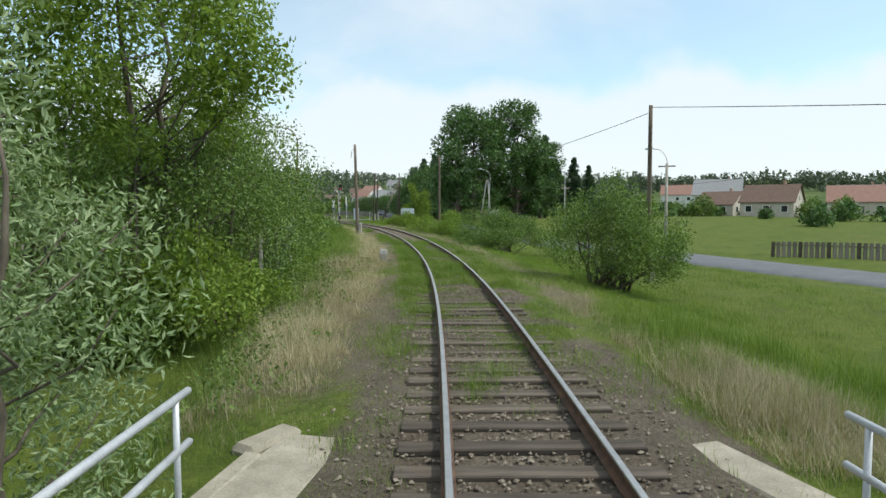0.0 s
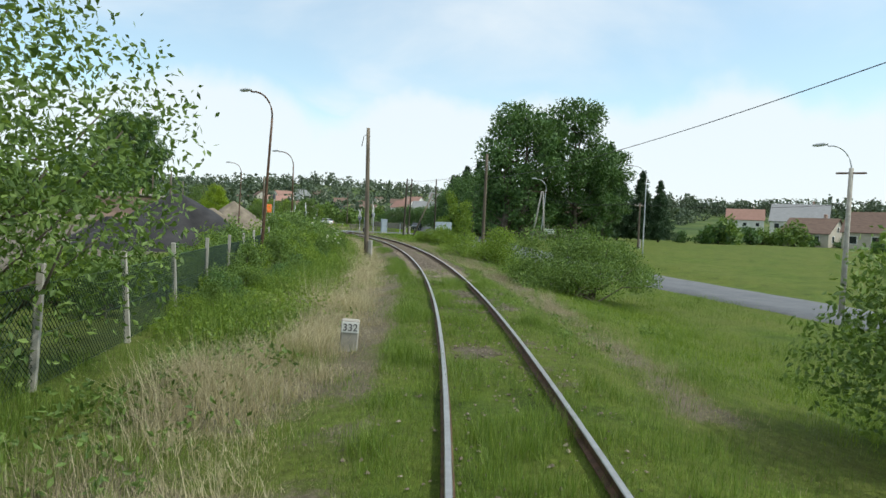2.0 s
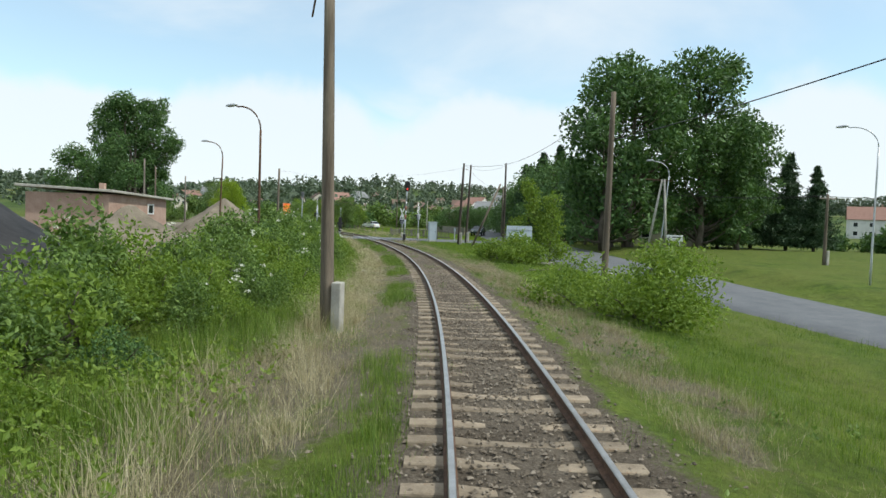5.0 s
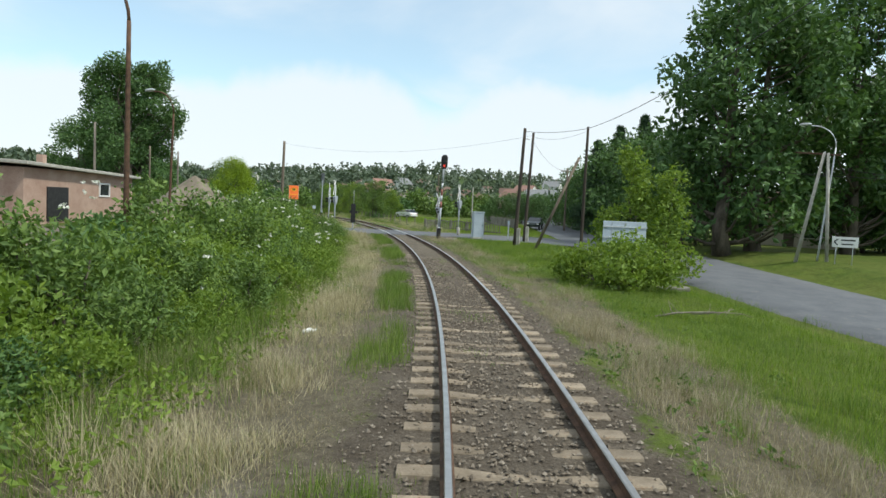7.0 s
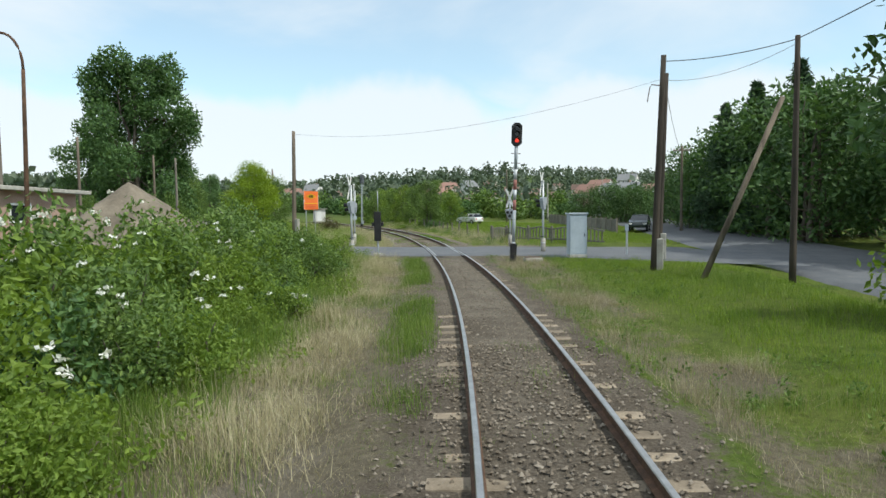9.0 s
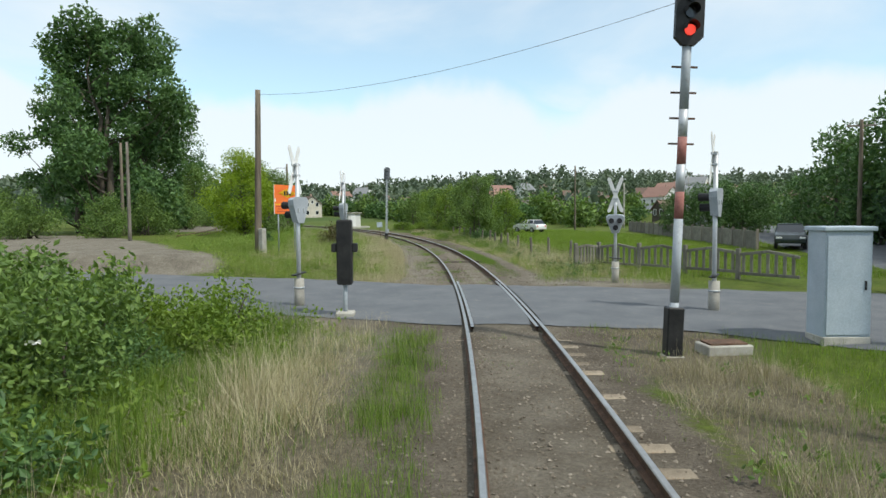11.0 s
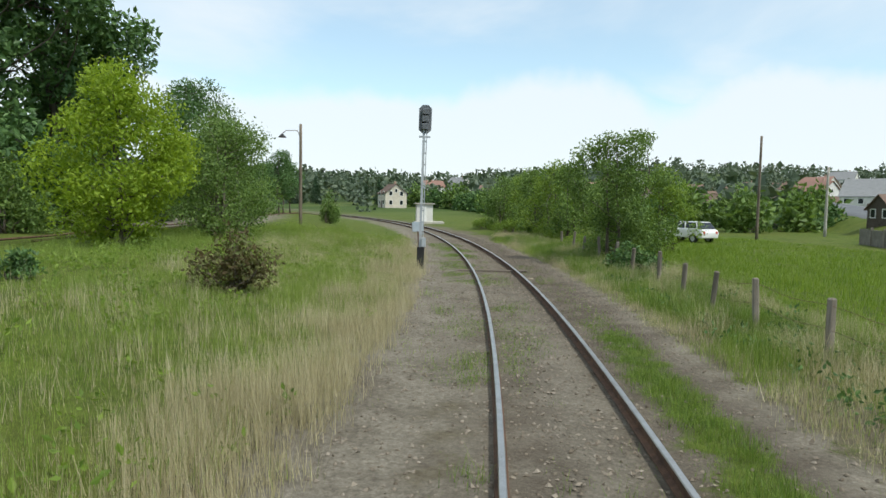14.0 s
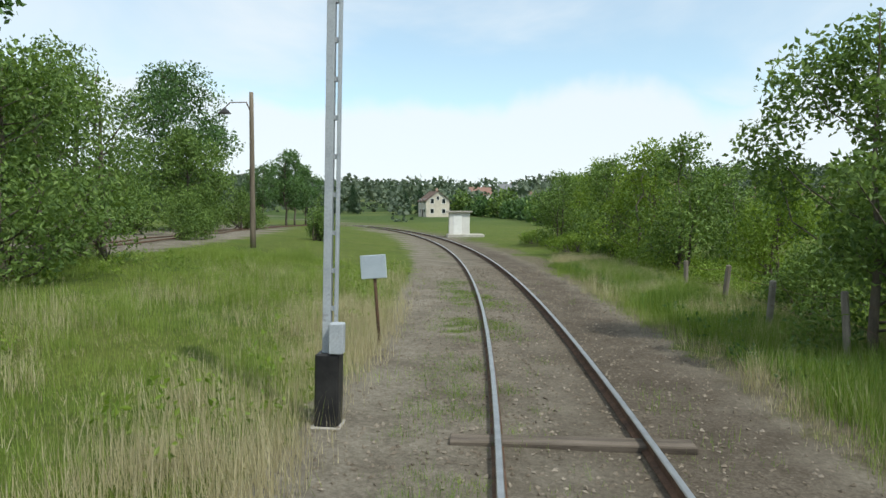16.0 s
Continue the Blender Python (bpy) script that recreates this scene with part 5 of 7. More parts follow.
def make_cross(s, d, rz, label, front=False, tip=0.0, h=4.45, spread=21):
    """A crossing sign: a steep cross of two boards over a shield-shaped lamp housing."""
    x, y = (float(v) for v in on(s, d))
    g = gz(x, y)
    ob = thing("crossing_sign", pose(x, y, g, tip, 0, 0) @ pose(0, 0, 0, 0, 0, rz), label, "crossing sign")
    tube("post", [(0, 0, -0.2), (0, 0, h - 0.45)], 0.052, GALV, ob, 12, "grey steel post")
    tube("sleeve", [(0, 0, -0.2), (0, 0, 0.72)], 0.125, CONCRETE, ob, 12, "concrete sleeve")
    box("collar", (0.44, 0.14, 0.03), BLACKP, ob, pose(0, 0, 0.84, 0, -6, 0), 0.004)
    tube("band", [(0, 0, 0.48), (0, 0, 0.52)], 0.134, GALV, ob, 12)
    for sg in (-1, 1):
        bd = thing_part("board", ob, pose(0, 0.07 + 0.012 * sg, h - 0.62, 0, sg * spread, 0))
        bm = bmesh.new()
        pts = [(-0.06, -0.58), (0, -0.64), (0.06, -0.58), (0.06, 0.58), (0, 0.64), (-0.06, 0.58)]
        a = [bm.verts.new((u, -0.006, v)) for u, v in pts]
        b = [bm.verts.new((u, 0.006, v)) for u, v in pts]
        bm.faces.new(a), bm.faces.new(b[::-1])
        for i in range(6):
            bm.faces.new((a[i], b[i], b[(i + 1) % 6], a[(i + 1) % 6]))
        bmesh.ops.recalc_face_normals(bm, faces=bm.faces[:])
        bd.data = bm_mesh("board", bm, WHITEP)
        if front:
            for z in (-0.46, 0.46):
                box("red_end", (0.122, 0.004, 0.22), REDP, bd, pose(0, -0.009, z), 0.0, "red painted end")
    for z in (h - 0.5, h - 0.75):
        box("clamp", (0.18, 0.14, 0.05), GALV, ob, pose(0, 0.03, z), 0.005)
    # housing: a downward-pointing shield
    bm = bmesh.new()
    pts = [(-0.31, 0.23), (-0.23, 0.30), (0.23, 0.30), (0.31, 0.23), (0.30, 0.10), (0.12, -0.34), (-0.12, -0.34), (-0.30, 0.10)]
    a = [bm.verts.new((u, -0.10, v)) for u, v in pts]
    b = [bm.verts.new((u * 0.9, 0.08, v * 0.92)) for u, v in pts]
    bm.faces.new(a), bm.faces.new(b[::-1])
    for i in range(8):
        bm.faces.new((a[i], b[i], b[(i + 1) % 8], a[(i + 1) % 8]))
    bmesh.ops.recalc_face_normals(bm, faces=bm.faces[:])
    hs = part("lamp_housing", bm_mesh("lamp_housing", bm, GREYPAINT), ob, "grey shield-shaped lamp housing", pose(0, 0.0, h - 1.58))
    for u in (-0.11, 0.11):
        box("latch", (0.05, 0.02, 0.11), GALV, hs, pose(u, -0.11, -0.02), 0.004)
    for u, v in ((-0.13, 0.10), (0.13, 0.10), (0, -0.13)):
        bm = bmesh.new()
        bmesh.ops.create_cone(bm, cap_ends=True, segments=12, radius1=0.09, radius2=0.08, depth=0.26, matrix=pose(u, 0.20, v, 90, 0, 0))
        part("hood", bm_mesh("hood", bm, BLACKP), hs, "black lamp hood")
    return ob


def thing_part(name, parent, m):
    ob = bpy.data.objects.new(name, bpy.data.meshes.new(name))
    scene.collection.objects.link(ob)
    ob.parent = parent
    ob.matrix_basis = m
    return ob


make_cross(123.6, -4.85, 106, "crossing sign seen from behind, with a grey lamp housing", tip=-3.0, h=4.0)
make_cross(114.5, -4.75, 92, "crossing sign beside the road, grey lamp housing", h=4.0)
make_cross(113.2, 4.95, 80, "crossing sign with a grey shield-shaped lamp housing", h=4.1)
make_cross(120.4, 4.8, 190, "red and white crossing sign on a thin bent post", True, tip=2.0, h=3.6)

# grey relay cabinet
cxb, cyb = -16.55, 109.15
ob = thing("relay_cabinet", pose(cxb, cyb, gz(cxb, cyb), 0, 0, 24), "tall blue-grey steel relay cabinet on a concrete base", "cabinet")
box("body", (0.80, 0.55, 1.85), BLUEGREY, ob, pose(0, 0, 1.03), 0.015, "blue-grey steel body")
box("lid", (0.90, 0.66, 0.08), BLUEGREY, ob, pose(0, 0, 1.99), 0.015)
box("plinth", (0.82, 0.58, 0.3), CONCRETE, ob, pose(0, 0, 0.0), 0.02)
dr = box("door", (0.74, 0.02, 1.7), BLUEGREY, ob, pose(0, -0.285, 1.03), 0.006)
box("handle", (0.03, 0.03, 0.16), BLACKP, dr, pose(0.28, -0.02, 0.0), 0.005)
px_, py_ = (float(v) for v in on(110.3, 8.2))
ob = thing("marker_post", pose(px_, py_, gz(px_, py_)), "slim grey marker post in the grass", "post")
box("shaft", (0.09, 0.05, 1.5), GALV, ob, pose(0, 0, 0.65), 0.005)
box("plate", (0.16, 0.02, 0.28), BLUEGREY, ob, pose(0, -0.04, 1.3), 0.004)
kx, ky = (float(v) for v in on(109.6, 3.6))
ob = thing("cable_pit", pose(kx, ky, gz(kx, ky), 0, 0, 30), "low concrete cable pit with a lid", "pit")
box("rim", (0.8, 0.5, 0.22), CONCRETE, ob, pose(0, 0, 0.05), 0.02)
box("lid", (0.66, 0.38, 0.05), RUST, ob, pose(0, 0, 0.17), 0.01)


# ---------------------------------------------------------------- boards
def make_board(name, x, y, rz, w, h, low, mat, label, legs=2, lean=0.0, leg_mat=None):
    g = gz(x, y)
    ob = thing(name, pose(x, y, g, 0, lean, rz), label, "sign")
    p = box("panel", (w, 0.04, h), mat, ob, pose(0, 0, low + h / 2), 0.008)
    for i in range(legs):
        u = (0 if legs == 1 else (-0.32 + 0.64 * i) * w)
        tube("leg", [(u, 0.05, -0.2), (u, 0.05, low + h * 0.9)], 0.03, leg_mat or GALV, ob, 8, "grey steel leg")
    return ob, p


ox_, oy_ = -37.4, 120.45
ob, pn = make_board("advertising_board", ox_, oy_, 82, 1.58, 1.34, 2.24 - gz(ox_, oy_), ORANGEP, "bright orange advertising board with a yellow diamond, on two legs")
bm = bmesh.new()
vs = [bm.verts.new(p) for p in ((-0.58, -0.026, 0.29), (0, -0.026, 0.08), (0.58, -0.026, 0.29), (0, -0.026, 0.50))]
bm.faces.new(vs)
bmesh.ops.solidify(bm, geom=bm.faces[:], thickness=0.004)
part("emblem", bm_mesh("emblem", bm, YELLOWP), pn, "yellow diamond emblem")
for u in (-0.16, 0.0, 0.16):
    box("mark", (0.10, 0.004, 0.18), BLACKP, pn, pose(u, -0.034, 0.29), 0.0, "dark bar in the emblem")
box("stripe", (1.5, 0.004, 0.035), YELLOWP, pn, pose(0.0, -0.023, -0.22), 0.0, "yellow stripe")
for v, w in ((-0.33, 1.34), (-0.44, 1.1), (-0.55, 1.22)):
    box("text_bar", (w, 0.004, 0.032), REDP, pn, pose(-0.03, -0.023, v), 0.0, "faint red line of writing")
box("sticker", (0.06, 0.004, 0.14), WHITEP, pn, pose(-0.74, -0.023, -0.03), 0.0)
for u in (-0.80, 0.80):
    box("edge", (0.02, 0.012, 1.35), WHITEP, pn, pose(u, -0.018, 0), 0.0, "pale board edge")

ob, pn = make_board("road_sign_back", -6.6, 89.6, 21, 1.87, 0.90, 1.06 - gz(-6.6, 89.6), BLUEGREY, "large pale road sign seen from behind, on two posts")
for v in (-0.22, 0.22):
    box("stiffener", (1.9, 0.04, 0.05), GALV, pn, pose(0, -0.04, v), 0.0)
for u in (-0.55, 0.0, 0.55):
    box("seam", (0.02, 0.02, 0.86), GALV, pn, pose(u, -0.03, 0), 0.0)
ob, pn = make_board("direction_sign", 6.4, 104.4, -6, 1.36, 0.62, 0.93 - gz(6.4, 104.4), WHITEP, "white direction sign with a black arrow on two legs")
for sg in (-1, 1):
    box("arrow", (0.27, 0.006, 0.07), BLACKP, pn, pose(-0.48, -0.025, 0.085 * sg, 0, -sg * 42, 0), 0.0, "black arrow stroke")
box("text_bar", (0.74, 0.006, 0.08), BLACKP, pn, pose(0.15, -0.024, 0.12), 0.0, "dark line of writing")
box("text_bar", (0.62, 0.006, 0.07), BLACKP, pn, pose(0.12, -0.024, -0.12), 0.0, "dark line of writing")
sx_, sy_ = (float(v) for v in on(154.4, -2.7))
ob, pn = make_board("small_board", sx_, sy_, 33, 0.46, 0.42, 1.22, BLUEGREY, "small grey square board on a leaning rusty post", 1, -4, RUST)


# ---------------------------------------------------------------- kilometre stone, bridge rail, abutments
x, y = (float(v) for v in on(29.9, -2.5))
ob = thing("hectometre_stone", pose(x, y, gz(x, y) - 0.03, 0, 3, 12), "squat whitewashed distance stone with dark numerals", "marker stone")
bm = bmesh.new()
box_into(bm, (0.34, 0.17, 0.72), Matrix.Translation((0, 0, 0.28)), 0.025)
st = part("stone", bm_mesh("stone", bm, CONCRETE), ob, "grey concrete block")
bm = bmesh.new()
box_into(bm, (0.32, 0.012, 0.20), Matrix.Translation((0, -0.091, 0.50)), 0.002)
part("face", bm_mesh("face", bm, WHITEP), ob, "white painted face")
tc = bpy.data.curves.new("numerals", "FONT")
tc.body, tc.size, tc.align_x, tc.extrude = "332", 0.19, "CENTER", 0.002
tob = bpy.data.objects.new("numerals", tc)
tme = bpy.data.meshes.new_from_object(tob)
tme.materials.append(BLACKP)
part("numerals", tme, ob, "dark painted numerals 332", pose(0, -0.101, 0.435, 90, 0, 0))


def make_railing(d, s_end, top, gap, label):
    ob = thing("bridge_railing", Matrix(), label, "railing")
    ss = np.linspace(-9, s_end, 12)
    for z in (top, top - gap):
        x, y = on(ss, d)
        tube("rail_bar", np.stack([x, y, np.full(12, z)], 1), 0.032, GALV, ob, 8)
    for s in np.arange(s_end - 0.25, -9, -1.75):
        x, y = (float(v) for v in on(s, d))
        tube("post", [(x, y, -0.75), (x, y, top)], 0.027, GALV, ob, 8)
    return ob


make_railing(-2.86, 5.15, 0.76, 0.42, "galvanised pipe railing along the bridge edge")
make_railing(2.38, 4.95, 0.60, 0.40, "galvanised pipe railing on the far bridge edge")
for d, s, w, L, rz, lab in ((-2.38, 5.9, 0.85, 2.3, -12, "worn sandstone slab capping the bridge wing wall"), (-2.95, 5.2, 0.28, 2.6, -8, "narrow grey coping stone beside the slab"), (2.15, 5.9, 0.6, 1.7, 20, "sandy stone slab at the bridge end"), (-2.72, 7.0, 0.35, 0.8, -30, "loose broken coping stone")):
    x, y = (float(v) for v in on(s, d))
    bm = bmesh.new()
    box_into(bm, (w, L, 0.9), Matrix(), 0.06)
    for v in bm.verts:
        v.co += Vector((noise.noise(v.co * 2.1) * 0.07, noise.noise(v.co * 1.7 + Vector((5, 0, 0))) * 0.07, noise.noise(v.co * 2.0) * 0.04))
    ob = tagged(new("coping_stone", bm_mesh("coping_stone", bm, SAND)), lab, "stone slab", "bridge coping stones")
    ob.matrix_basis = pose(x, y, -0.72, 0, 0, rz)


def make_litter(x, y, rz, label):
    """A crushed plastic bottle lying on the ground."""
    ob = thing("plastic_bottle", pose(x, y, gz(x, y) + 0.05, 0, 0, rz), label, "litter")
    u = np.linspace(-0.13, 0.15, 9)
    tube("body", np.stack([u, 0.012 * np.sin(u * 40), 0.01 * np.cos(u * 31)], 1), np.array([0.03, 0.045, 0.04, 0.047, 0.038, 0.046, 0.042, 0.02, 0.014]), WHITEP, ob, 10, "crumpled pale plastic body")
    tube("cap", [(0.15, 0, 0.0), (0.175, 0, 0.0)], 0.017, BLUEGREY, ob, 8, "screw cap")
    return ob


make_litter(-12.91, 73.3, 60, "crushed white plastic bottle on the dry verge")
make_litter(4.6, 16.4, 10, "crushed white plastic bottle in the grass of the bank")
bm = bmesh.new()
box_into(bm, (1.1, 0.6, 0.16), Matrix(), 0.03)
ob = tagged(new("concrete_slab", bm_mesh("concrete_slab", bm, OLDCONCRETE)), "flat pale concrete slab lying in the grass", "slab")
ob.matrix_basis = pose(-4.7, 88.0, gz(-4.7, 88.0) + 0.05, 3, -4, 25)
brr = np.random.RandomState(61)
ob = thing("fallen_branch", pose(-4.8, 81.2, gz(-4.8, 81.2) + 0.08, 0, 0, 20), "bare grey fallen branch lying on the bank", "branch")
tube("limb", [(-1.3, -0.2, 0.0), (-0.5, 0.05, 0.10), (0.4, -0.05, 0.16), (1.5, 0.15, 0.12)], [0.035, 0.03, 0.022, 0.010], GREYWOOD, ob, 6)
for u in np.linspace(-0.9, 1.2, 9):
    an, L = brr.uniform(0.4, 2.6) * brr.choice([-1, 1]), brr.uniform(0.4, 0.9)
    tube("twig", [(u, 0, 0.08), (u + 0.5 * L * math.cos(an), 0.5 * L * math.sin(an), 0.16), (u + L * math.cos(an), L * math.sin(an), brr.uniform(0.1, 0.4))], [0.014, 0.010, 0.005], GREYWOOD, ob, 5)


# ---------------------------------------------------------------- fences
def make_mesh_fence():
    ob = thing("wire_fence", Matrix(), "green wire mesh fence on grey concrete posts", "fence")
    S = np.arange(19.5, 57.0, 3.55)
    D = np.interp(S, [20, 26, 35, 50, 57], [-5.9, -6.3, -7.3, -8.5, -8.8])
    X, Y = on(S, D)
    Z = ground_z(X, Y)
    r = np.random.RandomState(12)
    for x, y, z in zip(X, Y, Z):
        box("post", (0.10, 0.10, 2.0), CONCRETE, ob, pose(x, y, z + 0.75, r.uniform(-3, 3), r.uniform(-3, 3), 20), 0.01, "grey concrete post")
    fine = np.linspace(0, len(S) - 1, int((len(S) - 1) * 36) + 1)
    fx_, fy_, fz_ = (np.interp(fine, np.arange(len(S)), v) for v in (X, Y, Z))
    P = np.stack([fx_, fy_, fz_], 1)
    V, F, n = [], [], 0
    k = 14
    for sg in (-1, 1):
        for i in range(len(P)):
            j = i + sg * k
            if not 0 <= j < len(P):
                continue
            a, b = P[i] + [0, 0, 0.05], P[j] + [0, 0, 1.45]
            t = np.array([0.006, 0, 0])
            V.append(np.stack([a - t, a + t, b + t, b - t]))
            F.append(np.arange(4) + n)
            n += 4
    part("mesh", raw("mesh", np.vstack(V), np.array(F), GREENWIRE), ob, "green wire mesh")
    for z in (0.05, 0.75, 1.45):
        part("strand", tubes("strand", [(P[::13] + [0, 0, z], 0.006)], GREENWIRE, 4), ob)


GREENWIRE = mottled("green_wire", (0.025, 0.05, 0.032), (0.05, 0.085, 0.055), 3, 0.6, 40, bumpy=0)
make_mesh_fence()
ob = thing("post_fence", Matrix(), "old concrete posts strung with slack wire", "fence")
frng = np.random.RandomState(5)
tops = []
for s, d in ((128.2, 5.2), (130.6, 4.8), (133.6, 4.6), (136.4, 4.45), (138.8, 4.4), (140.9, 4.35), (142.9, 4.4), (145.7, 4.7), (148.4, 4.7), (151.0, 4.9), (153.6, 5.0), (156.3, 5.0), (159.0, 5.2), (162.0, 5.4)):
    x, y = (float(v) for v in on(s, d))
    g = gz(x, y)
    hh = frng.uniform(1.0, 1.2)
    bm = bmesh.new()
    box_into(bm, (0.115, 0.115, hh + 0.3), Matrix.Translation((0, 0, hh / 2 - 0.15)), 0.025)
    part("post", bm_mesh("post", bm, GREYWOOD if frng.uniform() < 0.85 else OLDCONCRETE), ob, "", pose(x, y, g, frng.uniform(-4, 4), frng.uniform(-5, 5), frng.uniform(0, 60)))
    tops.append((x, y, g + hh))
for dz in (0.12, 0.5):
    T = np.array(tops) - [0, 0, dz]
    q = np.linspace(0, len(T) - 1, (len(T) - 1) * 6 + 1)
    W_ = np.stack([np.interp(q, np.arange(len(T)), T[:, i]) for i in range(3)], 1)
    W_[:, 2] -= 0.07 * np.sin(np.pi * (q % 1)) ** 2
    part("strand", tubes("strand", [(W_, 0.005)], RUST, 4), ob, "rusty slack wire")


def make_picket(points, label):
    """A low precast fence: arched top rail over slim balusters, bay by bay."""
    ob = thing("garden_fence", Matrix(), label, "fence")
    for (x0, y0), (x1, y1) in zip(points, points[1:]):
        L = math.hypot(x1 - x0, y1 - y0)
        nb = max(1, round(L / 2.0))
        rz = math.degrees(math.atan2(y1 - y0, x1 - x0))
        for b in range(nb):
            u0, u1 = b / nb, (b + 1) / nb
            bx, by = x0 + (x1 - x0) * u0, y0 + (y1 - y0) * u0
            w = L / nb
            m = pose(bx, by, gz(bx, by), 0, 0, rz)
            box("post", (0.14, 0.14, 1.15), OLDCONCRETE, ob, m @ pose(0, 0, 0.5), 0.015)
            box("rail", (w, 0.07, 0.10), OLDCONCRETE, ob, m @ pose(w / 2, 0, 0.22), 0.01)
            for side in (-1, 1):
                box("rail", (w / 2, 0.07, 0.10), OLDCONCRETE, ob, m @ pose(w / 2 + side * w / 4, 0, 0.93, 0, side * 8, 0), 0.01)
            for i in range(7):
                box("baluster", (0.10, 0.05, 0.72), OLDCONCRETE, ob, m @ pose(w * (i + 0.7) / 7.4, 0, 0.56), 0.008)


make_picket([(-24.4, 122.9), (-23.6, 123.7), (-20.0, 121.6), (-16.4, 119.6)], "low precast concrete fence with slim balusters")


def make_wall_fence():
    ob = thing("panel_fence", Matrix(), "grey concrete panel fence with posts", "fence")
    pts = [(-30.5, 176.0), (-28.3, 170.0), (-25.5, 162.0), (-22.5, 152.5), (-20.0, 146.0), (-17.3, 138.0)]
    for (x0, y0), (x1, y1) in zip(pts, pts[1:]):
        L = math.hypot(x1 - x0, y1 - y0)
        n = round(L / 2)
        rz = math.degrees(math.atan2(y1 - y0, x1 - x0))
        for b in range(n):
            bx, by = x0 + (x1 - x0) * (b + 0.5) / n, y0 + (y1 - y0) * (b + 0.5) / n
            m = pose(bx, by, gz(bx, by), 0, 0, rz)
            box("panel", (L / n - 0.16, 0.07, 1.15), OLDCONCRETE, ob, m @ pose(0, 0, 0.55), 0.01)
            box("post", (0.14, 0.15, 1.35), GREYWOOD, ob, m @ pose(L / n / 2, 0, 0.58), 0.01)


make_wall_fence()
ob = thing("board_fence", Matrix(), "dark weathered board fence along the gardens", "fence")
for i in range(70):
    u = i / 69
    x, y = 24.2 + 20.0 * u, 50.0 - 16.5 * u
    box("board", (0.27, 0.03, 1.25), GREYWOOD if i % 5 else TIMBER, ob, pose(x, y, gz(x, y) + 0.55, 0, srng.uniform(-1.5, 1.5), -39.5), 0.0)
box("rail", (26.0, 0.05, 0.09), TIMBER, ob, pose(34.2, 41.8, gz(34.2, 41.8) + 0.9, 0, 0, -39.5), 0.005)


# ---------------------------------------------------------------- cars, hut
def make_car(m, paint, label):
    ob = thing("car", m, label, "car")
    bm = bmesh.new()
    prof = [(-2.0, 0.35), (-2.02, 0.72), (-1.92, 0.92), (-1.55, 1.02), (1.05, 0.98), (1.85, 0.84), (2.02, 0.62), (2.0, 0.35)]
    a = [bm.verts.new((x, -0.80, z)) for x, z in prof]
    b = [bm.verts.new((x, 0.80, z)) for x, z in prof]
    bm.faces.new(a), bm.faces.new(b[::-1])
    for i in range(len(prof)):
        j = (i + 1) % len(prof)
        bm.faces.new((a[i], b[i], b[j], a[j]))
    bmesh.ops.recalc_face_normals(bm, faces=bm.faces[:])
    bmesh.ops.bevel(bm, geom=bm.edges[:], offset=0.06, segments=2, affect="EDGES", profile=0.6)
    part("body", bm_mesh("body", bm, paint, True), ob)
    bm = bmesh.new()
    pts = [(-1.78, 0.76, 0.97), (0.98, 0.76, 0.96), (0.22, 0.62, 1.40), (-1.42, 0.62, 1.40)]
    a = [bm.verts.new((x, -y, z)) for x, y, z in pts]
    b = [bm.verts.new((x, y, z)) for x, y, z in pts]
    bm.faces.new(a), bm.faces.new(b[::-1])
    for i in range(4):
        j = (i + 1) % 4
        bm.faces.new((a[i], b[i], b[j], a[j]))
    bmesh.ops.recalc_face_normals(bm, faces=bm.faces[:])
    part("windows", bm_mesh("windows", bm, DARKGLASS), ob, "dark glazed cabin")
    box("roof", (1.62, 1.22, 0.06), paint, ob, pose(-0.6, 0, 1.42), 0.02)
    for x in (-1.5, -0.45, 0.35):
        for sy in (-1, 1):
            tube("pillar", [(x * 1.03, sy * 0.765, 0.97), (x * 0.9 - (0.45 if x > 0 else 0), sy * 0.63, 1.41)], 0.035, paint, ob, 6)
    for x in (-1.25, 1.25):
        for y in (-0.74, 0.74):
            w = disc("wheel", 0.31, 0.2, RUBBER, ob, pose(x, y, 0.31), "black tyre", 18)
            disc("rim", 0.19, 0.215, GALV, w, Matrix(), "grey wheel rim")
    for y in (-0.6, 0.6):
        box("headlight", (0.06, 0.3, 0.14), WHITEP, ob, pose(1.97, y, 0.66), 0.02, "clear headlight")
        box("tail_light", (0.05, 0.2, 0.2), REDP, ob, pose(-2.0, y, 0.72), 0.02, "red tail light")
    return ob


make_car(at_xy(-40.6, 168.5, 150), CARWHITE, "white hatchback parked on the grass")
make_car(at_xy(-15.5, 140.0, 268, dz=0.09), CARDARK, "dark green car on the road")
hx, hy = -76.5, 186.9
ob = thing("platform_hut", at_xy(hx, hy, 40), "small white flat-roofed booth on a concrete step", "hut")
box("wall", (2.0, 1.8, 2.5), PLASTER_W, ob, pose(0, 0, 1.2), 0.02)
box("roof", (2.5, 2.3, 0.16), CONCRETE, ob, pose(0, 0, 2.5), 0.02)
box("step", (3.6, 2.6, 0.5), CONCRETE, ob, pose(0.6, -0.2, 0.05), 0.03)
box("door", (0.8, 0.06, 1.9), WHITEP, ob, pose(-0.2, -0.92, 1.2), 0.01)

